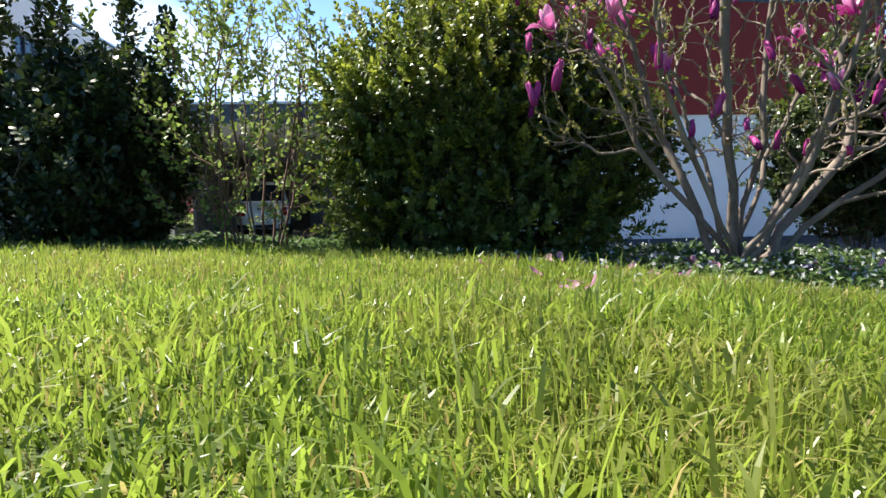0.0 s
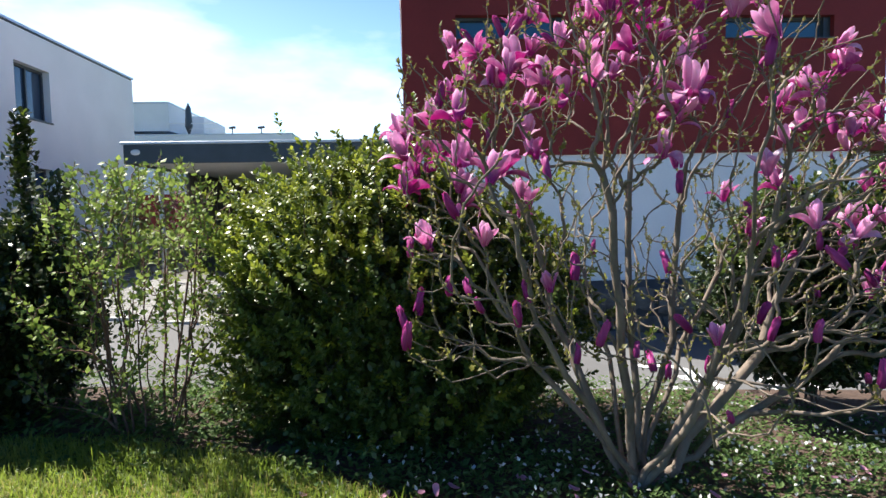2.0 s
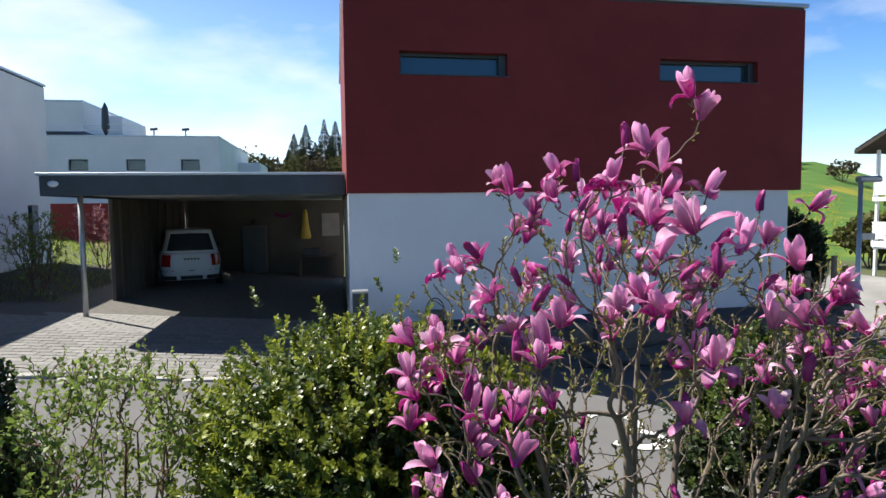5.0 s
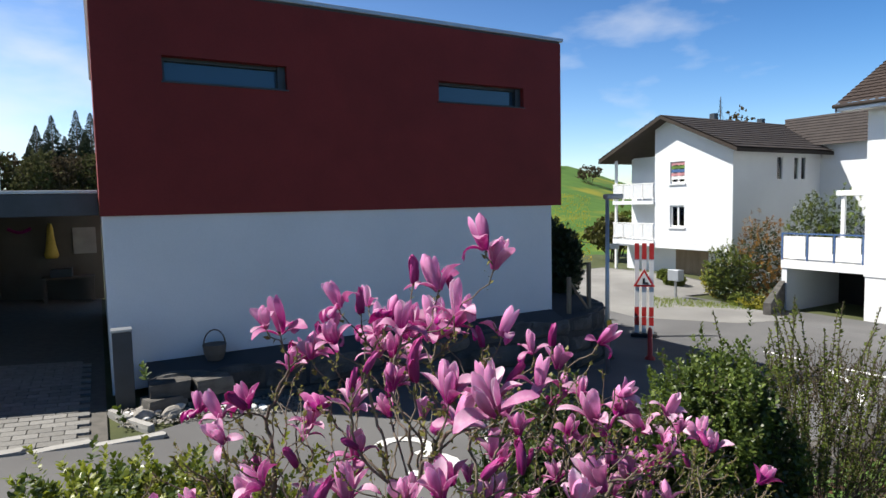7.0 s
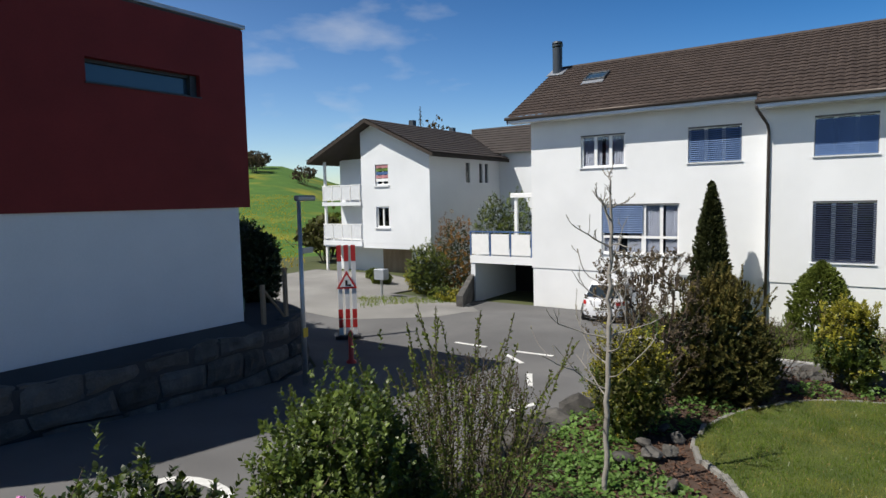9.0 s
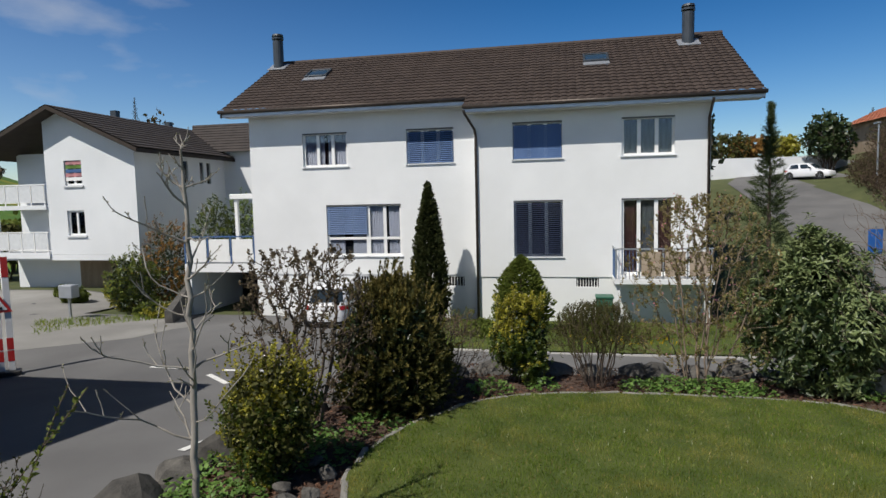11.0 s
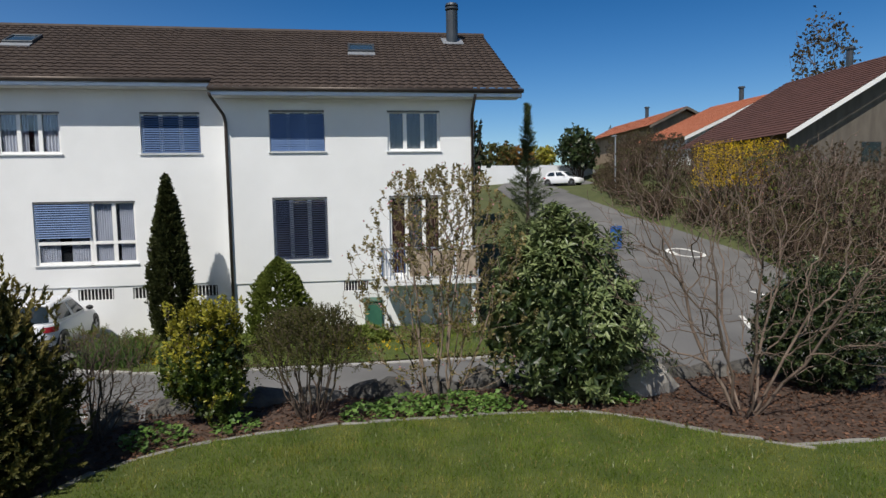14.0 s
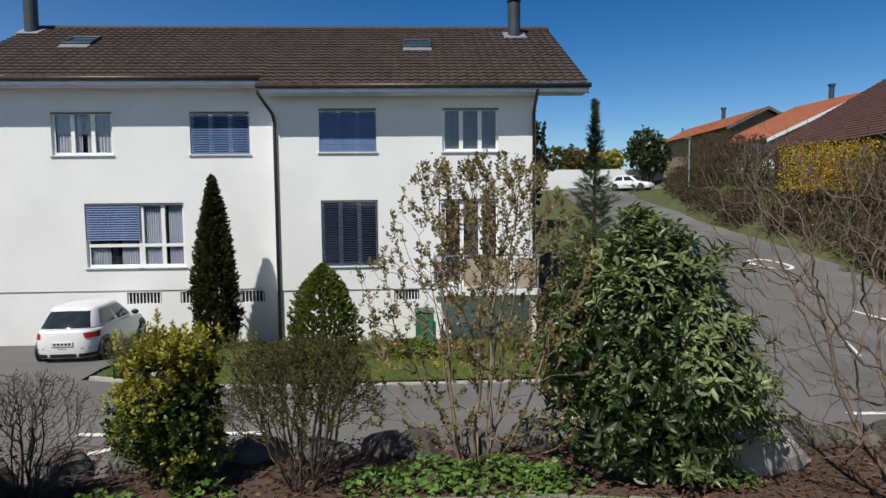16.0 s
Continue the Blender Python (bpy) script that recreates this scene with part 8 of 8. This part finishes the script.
tr = part("triangle", tri(0.38, -0.05, -0.03, 1.80), M["sign_red"], sign, "red-bordered warning triangle")
part("triangle_field", tri(0.26, -0.056, -0.0505, 1.80), M["sign_white"], tr, "white field")
part("symbol", boxes([(-0.05, 0.02, -0.062, -0.0565, 1.70, 1.88), (0.02, 0.12, -0.062, -0.0565, 1.69, 1.75)]), M["car_black"], tr, "black symbol shape")

for x, y, z in ((10.22, 11.95, 0.28), (11.0, 12.1, 0.58)):
    tagged(part("fence_post", boxes([(x, x + 0.09, y, y + 0.09, -0.7, z)], 0.01), M["wood"], None), "weathered wooden fence post on the wall", "fence post", "wooden posts")
bm = bmesh.new()
tube(bm, [(10.32, 12.03, 0.15), (10.98, 12.12, -0.58)], [0.03, 0.03], 6)
tagged(part("fence_brace", bm, M["wood"], None), "slanting wooden brace between two fence posts", "fence brace")
tagged(part("tarp", boxes([(10.3, 10.7, 13.1, 13.6, -0.6, -0.05)], 0.12), M["tarp"], None), "green tarpaulin bundle behind the wall", "tarpaulin")
for i in range(5):
    tagged(part("fence_wire_post", boxes([(15.5 + i * 1.2, 15.56 + i * 1.2, 24 + i * 0.9, 24.06 + i * 0.9, -2.3, -1.1)]), M["wood"], None), "low brown fence post by the meadow", "fence post", "meadow fence posts")

post_box = thing("letterbox", "grey letterbox on a post by the forecourt", "letterbox", (23.3, 19.6, road_z(23.3, 19.6)))
part("post", boxes([(-0.04, 0.04, -0.04, 0.04, 0, 0.8)]), M["steel"], post_box)
part("box", boxes([(-0.2, 0.2, -0.3, 0.3, 0.8, 1.3)], 0.02), M["coping"], post_box)
bin_ = thing("wheelie_bin", "green wheeled rubbish bin beside the house wall", "bin", (24.9, -0.9, road_z(24.9, -0.9)))
part("body", boxes([(-0.3, 0.3, -0.28, 0.28, 0.06, 0.95)], 0.03), M["tarp"], bin_)
part("lid", boxes([(-0.33, 0.32, -0.31, 0.31, 0.953, 1.03)], 0.02), M["tarp"], bin_)

# ---- planting before the white house ----
def conifer(name, label, at, height, radius, n, leaf, mat, seed, power=0.7, tip=0.0, per=16, shape=NEEDLE, shoot=0.22, droop=0.0, ogive=0.0):
    """A dense conifer: tapering column or cone of sprays round a trunk."""
    rng = np.random.default_rng(seed)
    ob = thing(name, label, "conifer", at)
    bm = bmesh.new()
    tube(bm, [(0, 0, -0.2), (0, 0, height * 0.5), (0, 0, height * 0.97)], [min(radius * 0.16, 0.12), min(radius * 0.1, 0.06), 0.01], 7)
    part("trunk", bm, M["bark_dark"], ob)
    t = rng.random(n) ** (1.1 if droop else 0.85)
    a = rng.uniform(0, 6.283, n)
    prof = np.sin(np.clip(0.18 + 0.82 * (1 - t), 0, 1) * math.pi / 2) ** 1.0 * (1 - t) ** (1 - power) if power < 1 else (1 - t)
    if ogive:
        prof = (1 - t ** ogive) ** 0.9 * np.minimum(1.0, 0.72 + 1.4 * t)
    ridge = 1 + 0.16 * np.sin(a * 5 + t * 9) + rng.normal(0, 0.08, n)
    r = radius * prof * ridge * (1 - rng.exponential(0.12, n).clip(0, 0.6))
    if droop:
        r *= 0.45 + 0.65 * np.abs(np.sin(t * 24 + 0.6 * np.sin(a * 3)))
    p = np.stack([r * np.cos(a), r * np.sin(a), t * height], 1)
    w = unit(np.stack([np.cos(a), np.sin(a), 0.9 - 2 * droop + 0 * a], 1) + rng.normal(0, 0.25, (n, 3)))
    at2, ax, up = whorls(p, w, rng, per, shoot * (0.45 + 0.55 * (1 - t)) if droop else shoot, 35)
    slim = 1 - 0.35 * at2[:, 2].clip(0, height) / height if droop else 1.0
    scatter("foliage", at2, ax, leaf * slim * rng.uniform(0.7, 1.3, len(at2)), shape, mat, ob, rng, kind="stuff")
    return ob


g = lambda x, y: road_z(x, y) - 0.05
conifer("cypress", "tall narrow dark cypress before the house", (24.35, 5.27, g(24.35, 5.27)), 5.15, 0.64, 3000, 0.11, M["leaf_cypress"], 71, 0.75, shape=LEAF, per=9, ogive=2.4)
conifer("dwarf_conifer", "cone-shaped clipped green dwarf conifer", (22.6, 1.85, g(22.6, 1.85)), 2.5, 0.90, 3000, 0.075, M["leaf_dwarf"], 72, 0.62, shape=LEAF, per=9, shoot=0.08, ogive=2.9)
conifer("spruce", "slim young spruce at the house corner", (26.2, -6.6, g(26.2, -6.6)), 7.5, 1.6, 1100, 0.21, M["leaf_spruce"], 73, 1.0, per=22, shoot=0.45, droop=0.25)
front = np.random.default_rng(88)
for i, (x, y, h2, kind) in enumerate(((21.4, 5.6, 0.7, 1), (20.9, 3.6, 0.9, 1), (21.2, 2.9, 0.5, 0), (21.6, 0.3, 0.7, 1), (21.9, -0.6, 0.5, 0), (21.0, -2.0, 0.6, 1), (22.5, -3.4, 0.8, 1), (20.6, 5.0, 0.7, 1), (23.9, -5.6, 1.5, 0), (24.6, -7.4, 1.4, 1), (23.0, -6.2, 1.0, 0), (21.2, 6.4, 0.9, 1))):
    if kind:
        twiggy("front_shrub", "low twiggy shrub in the front garden", "shrub", (x, y, g(x, y)), h2, 0.6, 170, 200 + i, M["bark_red"], M["leaf_dwarf"], 0.05, 6, 8, tip=0.004, group="front garden shrubs", sides=3)
    else:
        evergreen("front_shrub", "rounded green shrub in the front garden", "shrub", (x, y, g(x, y)), (x, y, g(x, y) + h2 * 0.5), (0.7, 0.7, h2 * 0.55), 420, 0.09, 220 + i, (M["leaf_dwarf"], M["leaf_light"], M["bark_dark"], M["leaf_dwarf"]), per=9, shoot=0.15, group="front garden shrubs")


def turf_patch(name, label, poly, n, tall, wide, mat, seed):
    rng = np.random.default_rng(seed)
    xs, ys = [p[0] for p in poly], [p[1] for p in poly]
    pts = [(x, y) for x, y in zip(rng.uniform(min(xs), max(xs), n), rng.uniform(min(ys), max(ys), n)) if inside(poly, x, y)]
    at = np.array([(x, y, land_z(x, y)) for x, y in pts])
    ax = rng.normal(0, 0.4, at.shape) + np.array([0, 0, 1.0])
    ob = scatter(name, at, ax, tall * rng.uniform(0.6, 1.3, len(at)), (NEEDLE[0] * np.array([wide, 1, 1]), NEEDLE[1]), mat, None, rng, label=label, kind="stuff")
    ob["category"] = "grass"
    return ob


YARD = [(19.4, -4.8), (19.3, 4.2), (20.2, 6.7), (25.9, 7.0), (25.4, -4.6), (27, -8.8), (24, -8.3), (21.2, -7.2)]
part("front_lawn", drape(YARD, 1.0, 0.07, land_z), M["turf"], None, "rough lawn of the front garden", kind="structure")["category"] = "lawn"
turf_patch("grass", "rough grass of the front garden", YARD, 26000, 0.17, 1.3, M["grass"], 301)
turf_patch("strap_leaves", "clump of long strap-shaped leaves by the parking place", [(19.9, 4.9), (19.9, 6.2), (21.4, 6.4), (21.4, 5.0)], 900, 0.62, 0.9, M["leaf_vinca"], 307)
turf_patch("yellow_flowers", "yellow spring flowers in the front garden", [(20.2, -2.6), (20.2, 0.3), (21.5, 0.3), (21.5, -2.6)], 260, 0.14, 5.0, M["flower_yellow"], 302)
turf_patch("yellow_flowers", "yellow flowers beside the conifer", [(20.0, 4.2), (20.0, 5.2), (20.8, 5.2), (20.8, 4.2)], 110, 0.14, 5.0, M["flower_yellow"], 303)
turf_patch("grass", "grass verge along the rising road", [(24, -17.2), (30, -19.3), (36, -20.9), (42, -20.0), (47, -19.9), (54, -20.8), (62, -24.1), (62, -25.8), (54, -22.2), (47, -21.3), (42, -21.3), (36, -22.0), (24, -18.6)], 9000, 0.3, 1.6, M["grass"], 304)
turf_patch("grass", "grass beside the terrace passage", [(19.5, 17.5), (24.5, 15.7), (25.9, 17.0), (22, 20)], 3000, 0.22, 1.6, M["grass"], 305)
turf_patch("grass", "small lawn left of the carport", [(-9.7, 15.4), (-6.2, 16), (-6.2, 34), (-14, 34)], 9000, 0.16, 1.6, M["grass"], 306)

HILL = [(d * math.cos(radians(a)), d * math.sin(radians(a))) for d, a in ((44, 47), (44, 66), (70, 67), (100, 66), (100, 47))]
turf_patch("dandelions", "dandelions in flower over the green hill", HILL, 15000, 0.15, 6.0, M["flower_yellow"], 308)


# ---- hedges, bank thickets and distant trees ----
def thicket(label, at, height, spread, seed, bark, leaf_mat, n=150, leaf=0.10, per=6, tip=0.008, group="bank shrubs", flower=None, flower_n=0, low=0.12):
    rng = np.random.default_rng(seed)
    ob = twiggy("thicket", label, "shrub", at, height, spread, n, seed, bark, leaf_mat, leaf, per, 8, tip=tip, group=group, start_r=0.25, sides=3, low=low)
    if flower:
        a, r = rng.uniform(0, 6.283, flower_n), spread * np.sqrt(rng.random(flower_n))
        p = np.stack([r * np.cos(a), r * np.sin(a), height * (0.45 + 0.55 * rng.random(flower_n))], 1)
        scatter("blossoms", p, rng.normal(0, 1, p.shape), 0.075 * rng.uniform(0.6, 1.3, flower_n), BROAD, flower, ob, rng, kind="stuff")
    return ob


bankr = np.random.default_rng(90)
for i in range(58):
    t = (i % 29) / 28
    near = i < 29
    x = 20 + 44 * t + bankr.normal(0, 0.6)
    y = bank_y(x) - (bankr.uniform(0.2, 0.9) if near else bankr.uniform(1.8, 3.6))
    thicket("brown leafless thicket on the roadside bank", (x, y, land_z(x, y)), bankr.uniform(1.5, 2.3) if near else bankr.uniform(2.9, 3.8), bankr.uniform(1.3, 1.7) if near else bankr.uniform(1.6, 2.1), 600 + i, M["twig_far"], M["wood_green"] if i % 4 == 1 else M["wood_far"], 260, 0.10, 7, 0.012, low=0.04 if near else 0.15)
thicket("yellow flowering forsythia on the bank", (37.6, -22.6, land_z(37.6, -22.6)), 4.6, 2.5, 430, M["bark_red"], M["flower_yellow"], 150, 0.10, 6, flower=M["flower_yellow"], flower_n=6500)
thicket("greening shrub beside the forsythia", (34.6, -22.6, land_z(34.6, -22.6)), 4.4, 1.9, 431, M["bark_red"], M["leaf_dwarf"], 160, 0.12, 7)
for i, (x, y) in enumerate(((15.5, -13.6), (17.5, -15.2), (14.2, -12.2), (20, -16.5))):
    thicket("dark thicket at the foot of the bank", (x, y, land_z(x, y)), 2.4, 1.5, 440 + i, M["bark_red"], M["leaf_dark"], 170, 0.08, 6, 0.006)
for i, (x, y, h2, r, m) in enumerate(((12.1, 14.5, 2.2, 0.8, "leaf_dark"), (12.7, 15.9, 2.3, 0.95, "leaf_dark"), (13.2, 17.2, 2.3, 1.0, "leaf_dark"), (11.4, 15.6, 2.2, 0.8, "leaf_dark"), (13.7, 18.6, 2.2, 1.0, "leaf_dark"), (14.2, 20.0, 2.1, 1.0, "leaf_dark"), (14.5, 21.4, 2.0, 1.0, "leaf_dark"))):
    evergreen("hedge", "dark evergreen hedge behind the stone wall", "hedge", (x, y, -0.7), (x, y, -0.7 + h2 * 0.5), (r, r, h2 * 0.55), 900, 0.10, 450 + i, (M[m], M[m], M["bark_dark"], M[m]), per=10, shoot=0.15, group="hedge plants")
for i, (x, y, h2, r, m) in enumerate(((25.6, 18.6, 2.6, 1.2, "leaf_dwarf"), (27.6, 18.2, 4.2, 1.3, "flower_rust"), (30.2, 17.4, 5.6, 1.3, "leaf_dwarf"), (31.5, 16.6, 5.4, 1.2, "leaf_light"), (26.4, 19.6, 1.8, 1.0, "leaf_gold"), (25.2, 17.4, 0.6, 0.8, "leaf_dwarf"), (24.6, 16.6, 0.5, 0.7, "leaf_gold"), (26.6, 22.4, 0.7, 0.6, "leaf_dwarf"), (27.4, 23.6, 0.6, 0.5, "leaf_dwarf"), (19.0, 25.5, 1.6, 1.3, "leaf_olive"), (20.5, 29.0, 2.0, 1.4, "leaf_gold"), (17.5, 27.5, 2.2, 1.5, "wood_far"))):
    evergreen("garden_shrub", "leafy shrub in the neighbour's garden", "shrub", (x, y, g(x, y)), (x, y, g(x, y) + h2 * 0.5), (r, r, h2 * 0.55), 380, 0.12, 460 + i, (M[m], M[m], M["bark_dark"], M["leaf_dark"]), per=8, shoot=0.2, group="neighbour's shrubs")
for i, (x, y, h2, r) in enumerate(((-7.3, 17.4, 1.6, 0.8), (-8.4, 19.6, 2.0, 0.9), (-7.6, 22.6, 2.2, 1.0), (-8.8, 16.2, 1.2, 0.8))):
    twiggy("garden_shrub", "reddish leafing shrub beside the carport", "shrub", (x, y, land_z(x, y)), h2, r, 190, 480 + i, M["bark_red"], M["flower_pink"] if i == 2 else M["leaf_light"], 0.07, 6, 7, tip=0.005, group="carport shrubs", sides=3)


def far_tree(label, at, height, radius, seed, mat, n=700, leaf=0.5, fir=False):
    rng = np.random.default_rng(seed)
    ob = thing("tree", label, "tree", at, 0, "distant trees")
    if fir:
        bm = bmesh.new()
        tube(bm, [(0, 0, -1), (0, 0, height)], [radius * 0.12, 0.03], 6)
        part("trunk", bm, M["bark_dark"], ob)
        t = rng.random(n)
        a = rng.uniform(0, 6.283, n)
        r = radius * (1 - t) ** 0.85 * rng.uniform(0.2, 1.1, n) * (0.95 + 0.12 * np.sin(t * 40))
        p = np.stack([r * np.cos(a), r * np.sin(a), height * (0.06 + 0.94 * t)], 1)
        w = unit(np.stack([np.cos(a), np.sin(a), -0.35 + 0 * a], 1) + rng.normal(0, 0.2, (n, 3)))
    else:
        wood = Wood(seed)
        for i in range(5):
            b = 1.257 * i + rng.uniform(-0.3, 0.3)
            wood.stem((0, 0, -1), (radius * 0.4 * math.cos(b), radius * 0.4 * math.sin(b), height * rng.uniform(0.5, 0.75)), 0.3)
        k = 90
        q = lumpy(rng, k, (0, 0, height * 0.62), (radius, radius, height * 0.40), -0.8)
        wood.reach(q[np.argsort(q[:, 2])], steps=3)
        wood.mesh("trunk", ob, M["bark_dark"], 0.02, 0.5, 4, 0.4)
        p = lumpy(rng, n, (0, 0, height * 0.62), (radius, radius, height * 0.42), -0.85)
        w = rng.normal(0, 1, p.shape)
    scatter("crown", p, w, leaf * rng.uniform(0.6, 1.4, len(p)) * ((1.15 - t) if fir else 1.0), LEAF if fir else BROAD, mat, ob, rng, kind="stuff")
    return ob


ft = np.random.default_rng(95)
for i in range(9):
    x, y = -8.4 + 1.25 * i + ft.normal(0, 0.3), 112 + ft.uniform(-4, 6)
    far_tree("tall dark fir in the wood beyond the houses", (x, y, land_z(x, y)), (13.0, 15.4, 13.6, 17.0, 14.6, 18.6, 15.6, 17.8, 14.6)[i], ft.uniform(3.2, 4.0), 500 + i, M["fir_far"], 5200, 0.9, True)
for i in range(9):
    x, y = -17 + 2.3 * i + ft.normal(0, 0.4), 100 + ft.uniform(-4, 4)
    far_tree("brownish spring tree at the edge of the wood", (x, y, land_z(x, y)), ft.uniform(8.5, 11.5), ft.uniform(2.6, 3.6), 520 + i, M["wood_green"] if i % 3 else M["wood_far"], 1500, 0.5)
for i in range(14):
    d, a = ft.uniform(100, 150), radians(ft.uniform(42, 66))
    x, y = d * math.cos(a), d * math.sin(a)
    far_tree("orchard tree on the green hill", (x, y, land_z(x, y)), ft.uniform(3.2, 5.5), ft.uniform(1.8, 2.8), 540 + i, M["wood_far"], 420, 0.5)
for i, (x, y, h2, r, fir, m) in enumerate(((33, 33, 3.2, 2.0, False, "leaf_olive"), (36.5, 36, 3.4, 2.0, False, "leaf_dwarf"), (53, 39, 14, 1.1, True, "fir_far"), (60, 42, 13, 2.2, False, "wood_far"), (46, -8.0, 8.6, 1.25, False, "fir_far"), (68.3, -24.4, 5.6, 2.1, False, "leaf_dark"), (68.0, -24.7, 5.0, 2.0, False, "leaf_dark"), (88, -37, 6.0, 1.8, True, "fir_far"), (76, -17.2, 4.3, 2.8, False, "leaf_olive"), (77, -20.2, 3.4, 2.4, False, "flower_rust"), (78, -23.6, 3.2, 1.7, False, "leaf_gold"), (66, -9, 3.2, 3.0, False, "wood_far"), (66, -52, 13.5, 3.2, False, "wood_far"), (80, -12, 3.5, 3.0, False, "leaf_olive"), (95, -17, 4.0, 3.0, False, "wood_far"))):
    far_tree("distant garden tree by the rising road", (x, y, land_z(x, y)), h2, r, 560 + i, M[m], 900 if not fir else 1200, 0.42 if not fir else 0.42, fir)
pole = thing("street_lamp", "slim grey lamp post beside the rising road", "street lamp", (53, -22.0, land_z(53, -22.0)))
bm = bmesh.new()
tube(bm, [(0, 0, 0), (0, 0, 5.0)], [0.07, 0.05], 8)
part("pole", bm, M["steel"], pole)
part("lantern", boxes([(-0.1, 0.6, -0.12, 0.12, 5.0, 5.12)], 0.03), M["steel"], pole)
sign2 = thing("road_sign", "blue parking sign seen across the road", "road sign", (27.6, -10.6, road_z(27.6, -10.6)), 20)
bm = bmesh.new()
tube(bm, [(0, 0, 0), (0, 0, 2.6)], [0.035, 0.035], 8)
part("pole", bm, M["steel"], sign2)
part("plate", boxes([(-0.03, 0.0, -0.3, 0.3, 1.6, 2.5)], 0.006), M["sign_blue"], sign2, "blue sign plate")
